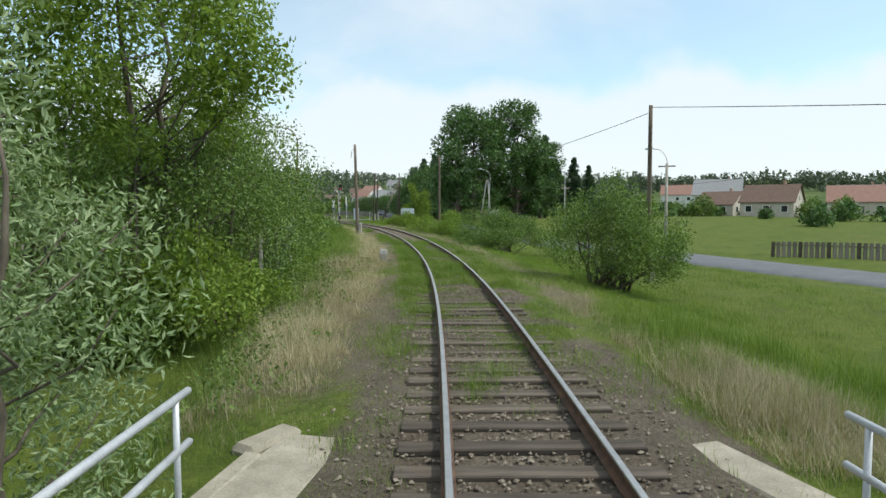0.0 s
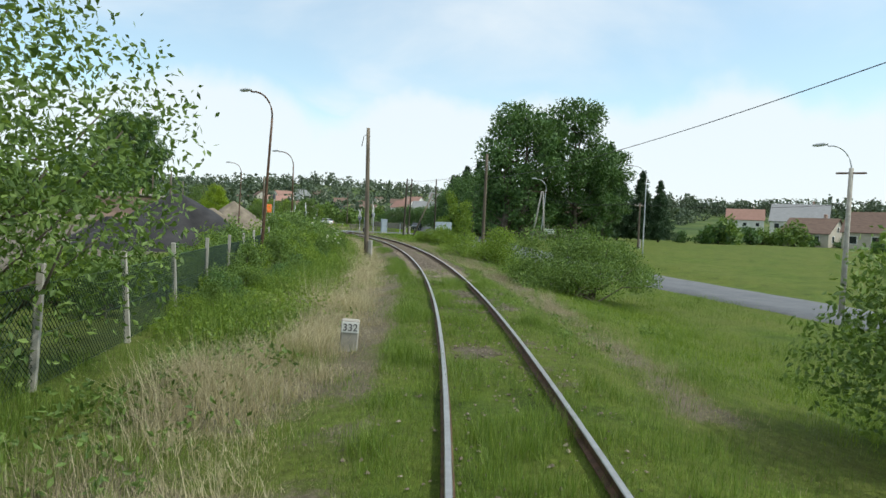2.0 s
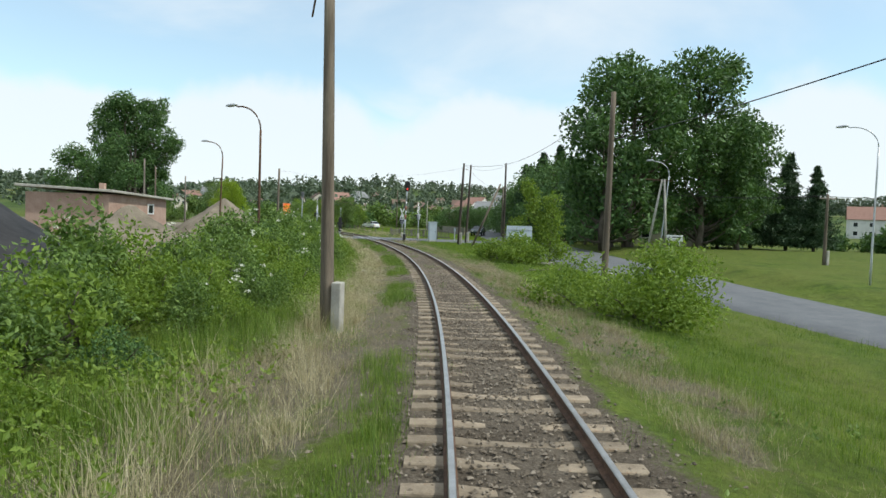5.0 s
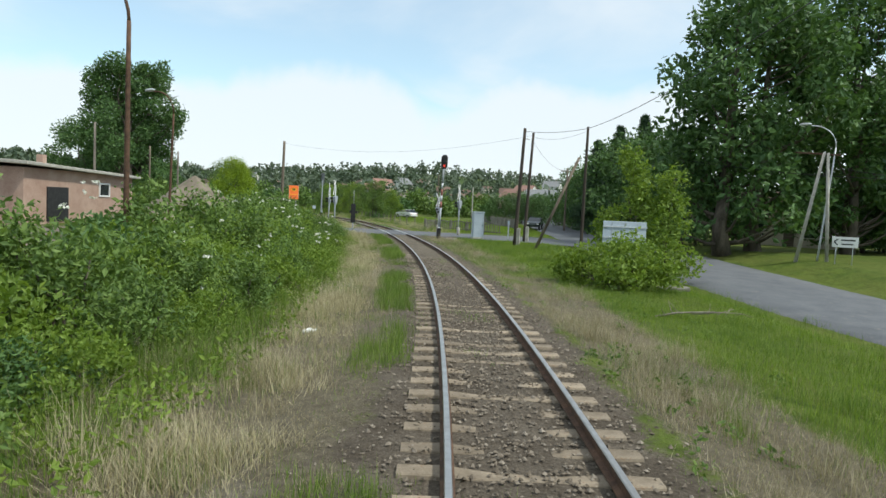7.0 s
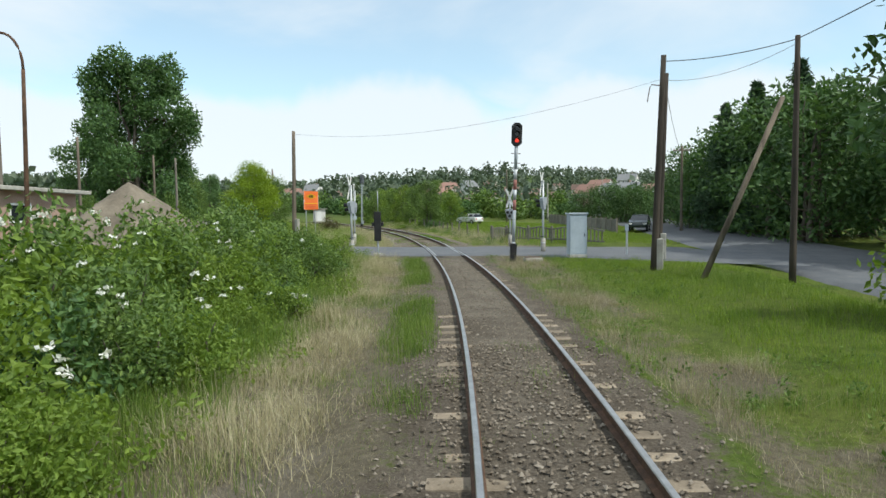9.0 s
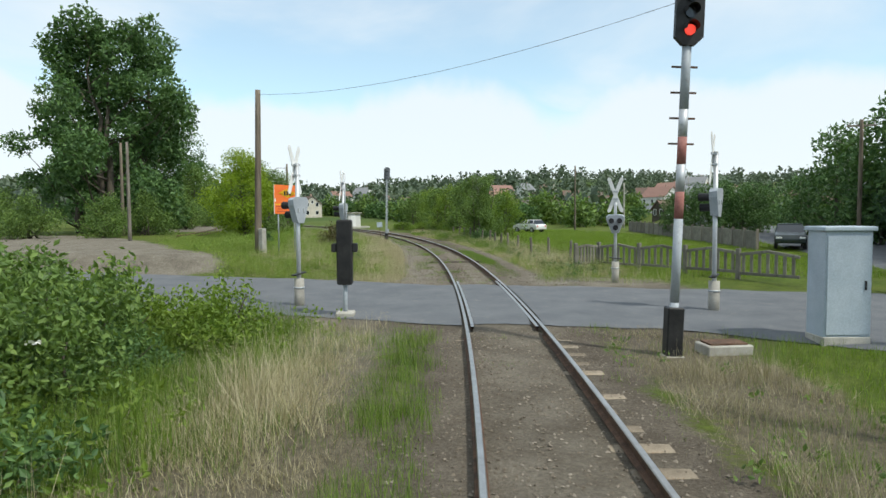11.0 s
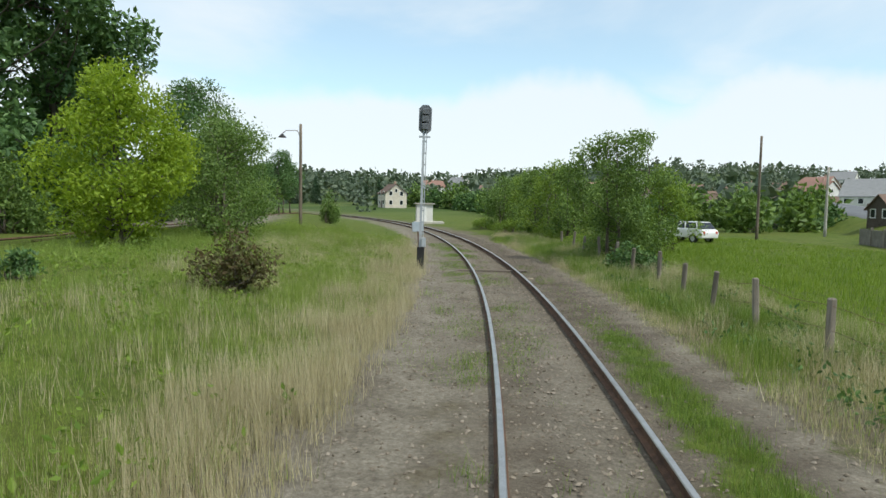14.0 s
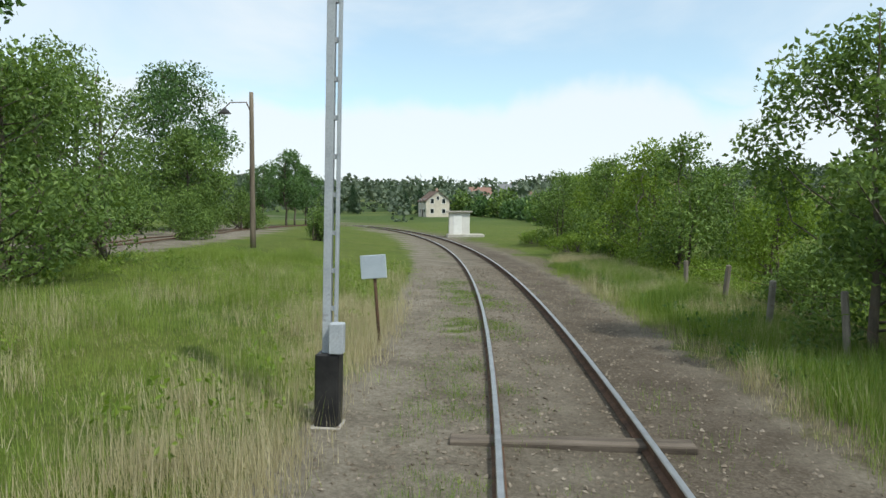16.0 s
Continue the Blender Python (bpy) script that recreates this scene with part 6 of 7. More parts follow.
# siding that swings off to the yard
yard = thing("siding_track", Matrix(), "rusty siding rails beside the main track", "railway track", kind="structure")
ss = np.arange(150, 262, 2.0)
for sgn in (-1, 1):
    P = [on(s, -15.0 * sm(262, 196, s) - 2.5 + sgn * GAUGE) for s in ss]
    part("rail", tubes("rail", [(np.array([(float(x), float(y), gz(x, y) + 0.12) for x, y in P]), 0.05)], RUST, 6), yard)

# ---------------------------------------------------------------- trees and bushes, from the bridge to the station
put(make_bush("hazel_bush", 3.9, 3.7, 5.0, 34000, 0.098, LEAF, 21, "large round green bush with many thin stems", lumps=44, stems=30, cl=0.65), at_track(25.3, 6.5, squash=1.08))
put(make_bush("dogwood_bush", 5.0, 4.6, 3.7, 38000, 0.105, LEAF, 22, "wide dense green bush spreading over the bank", lumps=64, stems=24, cl=0.56), at_track(48.2, 6.9, 0, 1.0, squash=1.12))
put(make_bush("elder_bush", 3.5, 3.1, 3.1, 14000, 0.12, LEAF_BRIGHT, 23, "dense rounded green bush on the grassy bank"), at_track(64.8, 5.9, 0, 1.12))
put(make_bush("willow_bush", 2.3, 1.8, 2.2, 7000, 0.15, LEAF_BRIGHT, 24, "low rounded light-green bush beside the track"), at_xy(-6.9, 87.0, 0, 1.15))
put(make_tree("young_birch", 5.4, 1.5, 0.3, 5200, 0.18, LEAF_BRIGHT, 26, "small conical light-green tree behind the road sign", trunk=0.06, n_clump=26, profile="cone", clump=0.42), at_xy(-6.2, 95.4, 0, 1.15))
put(make_tree("young_birch", 4.6, 1.5, 0.3, 4600, 0.18, LEAF_BRIGHT, 27, "small bushy light-green tree behind the road sign", trunk=0.06, n_clump=24, profile="cone", clump=0.42), at_xy(-4.5, 94.8, 0, 1.15))
BIGP = put(make_tree("poplar_tree", 19.5, 7.0, 0.8, 26000, 0.50, LEAF_DARK, 31, "tall old poplar with a broad dark crown", trunk=0.55, n_clump=110, trunks=3, profile="poplar", clump=0.24), at_xy(4.2, 114.6))
put(make_tree("poplar_tree", 23.5, 6.6, 1.0, 26000, 0.50, LEAF_DARK, 36, "tall old poplar with drooping lower branches", trunk=0.5, n_clump=80, trunks=2, profile="poplar", clump=0.26), at_xy(10.4, 117.2, 0, 0.92))
put(make_tree("poplar_tree", 15.0, 4.5, 0.8, 18000, 0.36, LEAF_DARK, 37, "slim poplar at the edge of the group", trunk=0.3, n_clump=60, profile="poplar", clump=0.28), at_xy(16.5, 123.0))
put(make_tree("poplar_group", 19.8, 7.1, 0.3, 62000, 0.38, LEAF_DARK, 32, "broad clump of tall dark poplars", trunk=0.4, n_clump=120, trunks=5, profile="poplar", clump=0.20), at_xy(-71.3, 138.6))
put(make_tree("poplar_tree", 13.0, 5.5, 0.5, 16000, 0.4, LEAF_DARK, 38, "dark leafy tree behind the yard", trunk=0.3, n_clump=60, profile="round"), at_xy(-93.0, 152.0))
SPRUCE = put(make_conifer("spruce_tree", 11.5, 3.3, 20000, 41, "dark pointed spruce tree"), at_xy(-6.4, 136.5))
for x, y, sc, rz in ((-8.6, 137.8, 0.92, 40), (-3.6, 135.5, 0.86, 100), (18.5, 131.0, 1.42, 200), (24.3, 131.0, 1.05, 300), (27.0, 129.5, 0.9, 20), (-6.2, 139.5, 1.08, 150), (-8.2, 144.8, 0.95, 75), (-3.8, 133.8, 1.12, 60), (21.0, 134.0, 1.1, 10), (15.5, 128.0, 0.95, 310)):
    clone(SPRUCE, at_xy(x, y, rz, sc))
for k, (x, y, sc) in enumerate(((-13.4, 157.5, 0.85), (-11.0, 152.0, 1.45), (-9.0, 147.0, 1.6), (-7.4, 142.0, 1.75), (-5.6, 136.6, 1.9), (-4.4, 131.5, 1.9), (-3.0, 126.5, 1.8), (-16.5, 162.0, 0.8), (-10.5, 145.5, 0.8), (-1.0, 133.0, 1.9), (-19.5, 166.0, 0.7), (-23.6, 158.0, 0.72), (-21.6, 158.6, 0.8), (-19.8, 159.6, 0.85), (-17.6, 160.4, 0.8), (-8.5, 139.0, 0.7), (0.5, 124.0, 1.3))):
    src = make_tree("roadside_maple", 5.6, 2.6, 0.0, 7000, 0.22, LEAF_DARK, 91, "dark rounded tree beside the road", trunk=0.12, n_clump=36, trunks=3, clump=0.36) if k == 0 else src
    (put if k == 0 else clone)(src, at_xy(x, y, 47.0 * k, sc))
# the stream bank on the left at the start
put(make_tree("acacia_tree", 11.2, 3.8, 3.4, 26000, 0.145, LEAF_BRIGHT, 33, "loose light-green acacia with thin crooked limbs", trunk=0.15, n_clump=40, trunks=2, clump=0.24), at_track(18.6, -7.9))
put(make_tree("acacia_tree", 12.5, 3.6, 2.6, 21000, 0.145, LEAF_BRIGHT, 45, "tall thin acacia with sparse feathery leaves", trunk=0.16, n_clump=36, trunks=2, clump=0.22), at_track(15.0, -11.5))
put(make_tree("white_willow", 7.0, 2.6, 0.0, 22000, 0.13, LEAF_GREY, 34, "grey-green willow leaning over the stream", trunk=0.14, n_clump=48, trunks=3, wide=0.32, clump=0.34), at_track(6.6, -5.6, 0, 0.82))
put(make_tree("white_willow", 6.0, 2.4, 0.0, 16000, 0.13, LEAF_GREY, 44, "low silver-leaved willow at the water", trunk=0.12, n_clump=40, trunks=2, wide=0.32, clump=0.36), at_track(5.5, -9.0))
put(make_tree("wild_plum", 6.2, 3.1, 0.4, 27000, 0.10, LEAF, 35, "dense wild plum tree beside the bank", trunk=0.12, n_clump=44, trunks=3, clump=0.34), at_track(27.2, -8.6, 0, 1.18))
PLUM = put(make_tree("wild_plum", 5.0, 2.7, 0.0, 24000, 0.10, LEAF, 46, "tangled green thicket on the stream bank", trunk=0.10, n_clump=44, trunks=3, clump=0.36), at_track(18.4, -7.2))
clone(PLUM, at_track(22.6, -7.7, 130, 1.15))
clone(PLUM, at_track(15.8, -9.6, 250, 0.95))
put(make_bush("bank_thicket", 2.3, 2.2, 2.9, 11000, 0.12, LEAF_BRIGHT, 47, "leafy thicket at the edge of the bank"), at_track(15.9, -6.3))
put(make_bush("bank_thicket", 2.0, 2.0, 2.5, 9000, 0.12, LEAF, 48, "shaded leafy thicket above the stream"), at_track(14.4, -8.4))
put(make_tree("wild_plum", 7.8, 3.4, 0.6, 14000, 0.15, LEAF, 49, "bushy tree behind the fence", trunk=0.15, n_clump=44, trunks=2, clump=0.32), at_track(22.0, -12.5))
# the overgrown bank: shrubs of four kinds, repeated
HED = [make_bush("hedge_shrub", 1.5, 1.4, 2.1, 3200, 0.112, LEAF, 51, "tangled green shrub in the overgrown hedge", lumps=24, stems=8, cl=0.75),
       make_bush("hedge_shrub", 1.6, 1.4, 1.9, 3200, 0.11, LEAF_BRIGHT, 52, "light-green bramble in the overgrown hedge", lumps=24, stems=8, cl=0.75),
       make_bush("hedge_shrub", 1.4, 1.5, 2.5, 3200, 0.115, LEAF, 53, "tall leafy elder shoot in the overgrown hedge", lumps=24, stems=8, cl=0.75),
       make_bush("hedge_shrub", 1.7, 1.5, 1.6, 2800, 0.112, LEAF_DARK, 54, "low dark nettle clump in the overgrown hedge", lumps=24, stems=8, cl=0.75)]
hr = np.random.RandomState(9)
HP = []
for s in np.arange(33.0, 112.5, 1.45):
    edge = np.interp(s, [30, 38, 47, 70, 84, 100, 112], [-6.9, -6.2, -5.6, -4.9, -4.6, -4.8, -5.4])
    for k in range(3):
        d = edge - k * 1.7 - hr.uniform(0, 0.9)
        if s < 58 and k > 1 and hr.uniform() < 0.6:
            continue
        if hr.uniform() < 0.10:
            continue
        HP.append((s + hr.uniform(-0.7, 0.7), d, (0.66 if k == 0 else 1.0 if k == 1 else 1.18) * hr.uniform(0.8, 1.22) * np.interp(s, [33, 50, 62, 105, 112], [0.80, 0.90, 1.06, 1.14, 1.0])))
used = [False] * 4
for i, (s, d, sc) in enumerate(HP):
    k = hr.choice(4, p=[0.34, 0.28, 0.22, 0.16])
    m = at_track(s, d, hr.uniform(0, 360), sc)
    ob = put(HED[k], m) if not used[k] else clone(HED[k], m)
    used[k] = True
    tagged(ob, group="hedge along the track")
# the station side
put(make_tree("maple_tree", 6.3, 2.5, 0.2, 24000, 0.15, LEAF_YELLOW, 61, "bright yellow-green maple tree", trunk=0.14, n_clump=50, clump=0.34), at_xy(-52.2, 133.9))
put(make_tree("hawthorn_tree", 5.7, 2.8, 0.0, 22000, 0.135, LEAF, 62, "dense green hawthorn tree", trunk=0.14, n_clump=50, trunks=2, clump=0.34), at_xy(-55.6, 141.4, 0, 0.95))
put(make_tree("elm_tree", 8.0, 3.5, 0.0, 26000, 0.14, LEAF, 63, "large dense green elm by the meadow", trunk=0.2, n_clump=60, trunks=3, clump=0.32), at_xy(-60.6, 144.6, 0, 0.85))
put(make_tree("elm_tree", 16.0, 6.0, 0.8, 22000, 0.32, LEAF_DARK, 64, "tall dark elm behind the yard", trunk=0.22, n_clump=56, clump=0.30), at_xy(-97.5, 168.5))
put(make_tree("elm_tree", 9.0, 3.6, 0.4, 12000, 0.26, LEAF, 65, "round green tree behind the yard", trunk=0.18, n_clump=46, clump=0.32), at_xy(-90.0, 166.0))
put(make_bush("sorrel_bush", 1.5, 1.3, 2.3, 2600, 0.12, LEAF_RUST, 66, "reddish-brown half-dry bush in the meadow", lumps=12, stems=16), at_track(140.9, -6.7, 0, 0.92))
put(make_bush("small_bush", 0.5, 0.5, 0.7, 900, 0.10, LEAF_DARK, 67, "small dark bush in the grass"), at_track(139.2, -10.6, 0, 1.15))
put(make_bush("small_bush", 0.6, 0.55, 0.6, 900, 0.10, LEAF, 68, "small green bush in the grass"), at_track(129.2, -4.9))
put(make_bush("box_bush", 1.5, 1.4, 2.8, 4500, 0.15, LEAF, 69, "rounded green bush beside the yard pole"), at_xy(-70.0, 163.0))
ROWT = [put(make_tree("fence_tree", 5.4, 2.0, 0.1, 7500, 0.16, LEAF, 71, "young light-green tree along the wire fence", trunk=0.08, n_clump=34, trunks=2, clump=0.36), at_track(168.0, 7.9, 0, 0.97)),
        put(make_tree("fence_tree", 5.6, 2.3, 0.1, 8000, 0.17, LEAF_BRIGHT, 72, "bushy green tree along the wire fence", trunk=0.09, n_clump=36, trunks=3, clump=0.36), at_track(172.5, 8.0, 0, 0.97))]
for s, d, sc, k, rz in ((177.0, 7.6, 1.1, 0, 50), (182.0, 8.6, 1.1, 1, 120), (187.5, 7.4, 1.1, 0, 200), (192.0, 10.5, 1.05, 1, 300), (198.0, 15.0, 1.1, 0, 30), (174.5, 12.5, 1.0, 0, 75), (183.0, 13.0, 1.1, 1, 10), (204.0, 15.0, 1.2, 1, 150), (165.5, 10.0, 0.8, 1, 220)):
    clone(ROWT[k], at_track(s, d, rz, sc * 0.88))
clone(ROWT[1], at_track(159.5, 9.9, 160, 0.78))
put(make_tree("pear_tree", 6.6, 2.7, 0.0, 30000, 0.13, LEAF, 73, "tall leafy pear tree beside the path", trunk=0.10, n_clump=34, trunks=3, clump=0.30), at_track(153.2, 5.7, 0, 0.86))
put(make_bush("path_bush", 2.0, 1.8, 3.2, 6500, 0.13, LEAF, 74, "green bush hanging over the path"), at_track(157.5, 6.6, 0, 0.7))
put(make_bush("path_bush", 1.2, 1.1, 1.4, 2600, 0.14, LEAF_DARK, 75, "low dark bush at the foot of the fence"), at_track(149.2, 5.0))


# undergrowth by the fence, and thickets round the yard
WEED = make_bush("fence_weed", 1.3, 1.2, 1.5, 1800, 0.11, LEAF_BRIGHT, 83, "leafy undergrowth below the fence trees", lumps=10, stems=8)
wr = np.random.RandomState(84)
for k, s in enumerate(np.arange(162.5, 194, 2.6)):
    (put if k == 0 else clone)(WEED, at_track(s, 6.9 + wr.uniform(-0.4, 0.9) + 0.06 * max(0, s - 190), wr.uniform(0, 360), wr.uniform(0.7, 1.25)))
THICK = make_bush("yard_thicket", 3.2, 3.0, 5.0, 7500, 0.20, LEAF, 85, "leafy thicket at the edge of the yard", lumps=20, stems=10)
for k, (x, y, sc) in enumerate(((-75.5, 151.0, 0.95), (-84.5, 158.5, 1.1), (-88.0, 166.0, 0.9), (-74.5, 156.5, 0.7), (-91.0, 171.5, 0.9), (-80.0, 151.0, 1.0), (-70.5, 126.5, 0.85), (-66.0, 126.8, 0.8), (-61.5, 129.5, 0.75), (-75.5, 130.0, 0.9), (-63.5, 134.5, 0.85))):
    (put if k == 0 else clone)(THICK, at_xy(x, y, 61.0 * k, sc))
YARDT = make_tree("yard_tree", 9.0, 2.8, 2.2, 6000, 0.26, LEAF_DARK, 86, "thin-crowned tree beyond the yard", trunk=0.14, n_clump=30, clump=0.28)
for k, (x, y, sc) in enumerate(((-98.5, 183.0, 1.0), (-102.5, 187.5, 0.9), (-96.0, 178.0, 0.75), (-107.0, 193.0, 0.9))):
    (put if k == 0 else clone)(YARDT, at_xy(x, y, 50.0 * k, sc))
for x, y, sc in ((-187.0, 272.0, 0.72), (-183.0, 275.0, 0.78), (-163.5, 284.0, 0.75), (-166.5, 281.0, 0.6)):
    clone(SPRUCE, at_xy(x, y, 33, sc))


# ---------------------------------------------------------------- woods and gardens far off
def make_woods():
    r = np.random.RandomState(19)
    n = 24000
    az = r.uniform(-2.0, 1.25, n)
    rad = np.where((az > -0.55) & (az < 0.3), 95, 150) + 640 * r.uniform(size=n) ** 0.8
    x, y = -20 + rad * np.sin(az), 100 + rad * np.cos(az)
    dens = vn(x, y, 70, 8)
    field = (az > 0.42) & (rad < 430) & (dens < 0.80)
    s_, d_ = along(x, y)
    ok = (r.uniform(size=n) < sm(0.25, 0.62, dens) + 0.35 * (az < 0.42) + 0.4 * ((rad > 480) & (az < 0.42)) - 1.0 * field) & (np.abs(d_) > 14) & (road_at(x, y)[0] > 7)
    ok &= np.hypot(x + 143, y - 262) > 26
    for hx_, hy_ in VILLAGE:
        ok &= np.hypot(x - hx_ + 3, y - hy_ + 9) > 13
    x, y, rad, az_ = x[ok][:3300], y[ok][:3300], rad[ok][:3300], az[ok][:3300]
    n = len(x)
    h = r.uniform(3.5, 9, n) * (0.70 + rad / 1100) * (0.6 + 0.75 * vn(x, y, 45, 12)) * (1 + 0.22 * (az_ < -0.35))
    w = h * r.uniform(0.32, 0.5, n)
    g = ground_z(x, y)
    m = 48
    u = r.normal(size=(n, m, 3))
    u /= np.linalg.norm(u, axis=2)[..., None]
    q = u * r.uniform(0.72, 1.10, (n, m, 1)) * np.stack([w, w, h * 0.5], 1)[:, None]
    pin = r.uniform(size=n) < 0.03
    k = 0.6 * (0.5 - q[..., 2] / h[:, None])
    q[pin, :, 0] *= k[pin]
    q[pin, :, 1] *= k[pin]
    q[pin, :, 2] *= 1.25
    P = q + np.stack([x, y, g + h * 0.48], 1)[:, None]
    return leaves("distant_trees", P.reshape(-1, 3), np.repeat(h * 0.225, m), LEAF_HAZED, r, 0.95)


stuff("distant_trees", make_woods(), "woods and garden trees on the far slopes", "woods")


def make_treeline():
    """A belt of trees along the skyline over the fields."""
    r = np.random.RandomState(29)
    P, L = [], []
    for az in np.arange(0.30, 1.35, 0.0075):
        rad = 520 + 40 * math.sin(az * 9)
        x, y = -20 + rad * math.sin(az), 100 + rad * math.cos(az)
        h = r.uniform(9, 15)
        m = 90
        u = r.normal(size=(m, 3))
        u /= np.linalg.norm(u, axis=1)[:, None]
        P.append(u * r.uniform(0.7, 1.1, (m, 1)) * [3.6, 3.6, h * 0.42] + [x, y, gz(x, y) + h * 0.62])
        L.append(np.full(m, 2.0))
    return leaves("tree_belt", np.vstack(P), np.concatenate(L), LEAF_HAZED, r, 0.75)


stuff("tree_belt", make_treeline(), "belt of trees along the skyline beyond the fields", "woods")
GARD = [make_bush("garden_tree", 2.6, 2.6, 4.4, 1100, 0.52, LEAF, 81, "rounded green garden tree near the houses", lumps=14, stems=5, category="tree"), make_bush("garden_tree", 2.2, 2.2, 3.4, 950, 0.48, LEAF_DARK, 82, "dark rounded garden tree near the houses", lumps=14, stems=5, category="tree")]
grd = np.random.RandomState(31)
first = [True, True]
spots = [(38, 131), (45, 146), (52, 148), (60, 146), (66, 142), (54, 97), (68, 113), (74, 112), (70, 128), (58, 120), (84, 140), (102, 148), (78, 172), (66, 176), (90, 180)]
for i in range(120):
    u = grd.uniform()
    if i < len(spots):
        x, y = spots[i]
    elif i < 50:
        x, y = 34 + 70 * u + grd.normal(0, 8), 126 + 30 * u + 24 * grd.uniform()
    else:
        x, y = -72 + 76 * u + grd.normal(0, 5), 186 + 12 * u + grd.uniform(0, 45)
    if road_at([x], [y])[0][0] < 6 or abs(along([x], [y])[1][0]) < 17 or math.hypot(x + 76.5, y - 186.9) < 14:
        continue
    k = int(grd.uniform() < 0.5)
    m = at_xy(x, y, grd.uniform(0, 360), grd.uniform(0.75, 1.45) if i < 50 else grd.uniform(0.8, 1.9))
    ob = put(GARD[k], m) if first[k] else clone(GARD[k], m)
    first[k] = False
    tagged(ob, group="garden trees")
for i, (x, y, sc) in enumerate(((-166, 297, 2.1), (-159, 294, 2.5), (-152, 291, 2.2), (-145, 288, 2.4), (-138, 284, 2.0), (-131, 280, 2.3), (-124, 274, 1.9), (-117, 268, 2.2), (-110, 261, 1.8), (-104, 254, 2.0), (-98, 246, 1.7), (-93, 238, 1.8))):
    tagged(clone(GARD[1 - i % 3 // 2], at_xy(x, y, 77.0 * i, sc)), "dark full-grown tree in the wood behind the station", "tree", "wood behind the station")


# ---------------------------------------------------------------- grass
def tufts(n, s0, s1, d0, d1, seed, keep):
    r = np.random.RandomState(seed)
    s, d = r.uniform(s0, s1, n), r.uniform(d0, d1, n)
    x, y = on(s, d)
    ok = r.uniform(size=n) < keep(s, d, x, y)
    ok &= (np.abs(np.abs(d) - GAUGE) > 0.09) & (cross_mask(s, d) < -0.15) & (road_at(x, y)[0] > ROADW + 0.1)
    x, y = x[ok], y[ok]
    return np.stack([x, y, ground_z(x, y) - 0.02], 1), s[ok], d[ok], r


def clumpy(P, seed):
    """Height factor of tussocks: low sward with tall clumps here and there."""
    v = 0.65 * vn(P[:, 0], P[:, 1], 0.75, seed) + 0.35 * vn(P[:, 0], P[:, 1], 0.28, seed + 1)
    return 0.45 + 1.25 * sm(0.46, 0.78, v)


def k_straw(s, d, x, y):
    return dry_mask(s, d, x, y) * sm(1.45, 1.9, np.abs(d))


P, s, d, r = tufts(28000, 4, 112, -6.6, -1.5, 101, k_straw)
stuff("dry_grass", blades("dry_grass", P, (0.07 + 0.34 * vn(P[:, 0], P[:, 1], 1.6, 61) ** 1.5 * sm(2.0, 3.8, -d)) * clumpy(P, 203), 0.0055, STRAW, r, 0.85, 14, 0.13), "last year's dry straw-coloured grass on the bank", "grass")
P, s, d, r = tufts(22000, 4, 112, 1.5, 5.6, 102, k_straw)
stuff("dry_grass", blades("dry_grass", P, (0.08 + 0.24 * vn(P[:, 0], P[:, 1], 1.4, 62)) * clumpy(P, 206), 0.0055, STRAW, r, 0.85, 12, 0.13), "dry bleached grass on the sloping bank", "grass")
P, s, d, r = tufts(30000, 119.5, 165, -9.0, 6.5, 103, lambda s, d, x, y: (1 - gravel_mask(s, d, x, y)) * sm(1.9, 2.6, np.abs(d)) * (0.32 + 0.5 * sm(5.2, 3.2, np.abs(d)) * sm(0.42, 0.60, fbm(x, y, 2.2, 63))))
stuff("dry_grass", blades("dry_grass", P, (0.12 + 0.42 * vn(P[:, 0], P[:, 1], 2.0, 64)) * clumpy(P, 209), 0.0055, STRAW_PALE, r, 0.40, 12, 0.12), "dry seeding grass among the green", "grass")
P, s, d, r = tufts(52000, 2, 112, -7.0, -1.3, 104, lambda s, d, x, y: np.maximum((0.25 + 0.75 * sm(0.40, 0.60, fbm(x, y, 2.0, 65))) * sm(1.6, 2.0, -d) * (1 - 0.7 * dry_mask(s, d, x, y)), 0.85 * sm(1.1, 1.4, -d) * sm(2.4, 1.9, -d) * sm(0.42, 0.58, fbm(x, y, 3.1, 77))))
stuff("verge_grass", blades("verge_grass", P, (0.10 + 0.50 * vn(P[:, 0], P[:, 1], 1.8, 66) * sm(1.9, 4.2, -d)) * clumpy(P, 212), 0.0055, GRASS, r, 0.5, 12, 0.11), "green grass on the verge of the track", "grass")
P, s, d, r = tufts(46000, 2, 112, 1.3, 9.0, 105, lambda s, d, x, y: (0.25 + 0.75 * sm(0.40, 0.60, fbm(x, y, 2.0, 67))) * (0.2 + 0.8 * sm(1.5, 2.2, d)) * (1 - 0.6 * dry_mask(s, d, x, y)))
stuff("verge_grass", blades("verge_grass", P, (0.08 + 0.24 * vn(P[:, 0], P[:, 1], 1.8, 68)) * clumpy(P, 215), 0.0056, GRASS, r, 0.5, 10, 0.12), "green grass on the bank towards the meadow", "grass")
P, s, d, r = tufts(22000, 6, 48, -1.75, 1.75, 106, lambda s, d, x, y: sm(6, 14, s) * sm(50, 42, s) * np.maximum(sm(0.36, 0.54, 0.5 * fbm(x, y, 3.0, 21) + 0.5 * fbm(x, y, 0.9, 25)), 0.62 * sm(17, 21, s) * sm(0.30, 0.50, 0.5 * fbm(x, y, 3.0, 21) + 0.5 * fbm(x, y, 0.9, 25))))
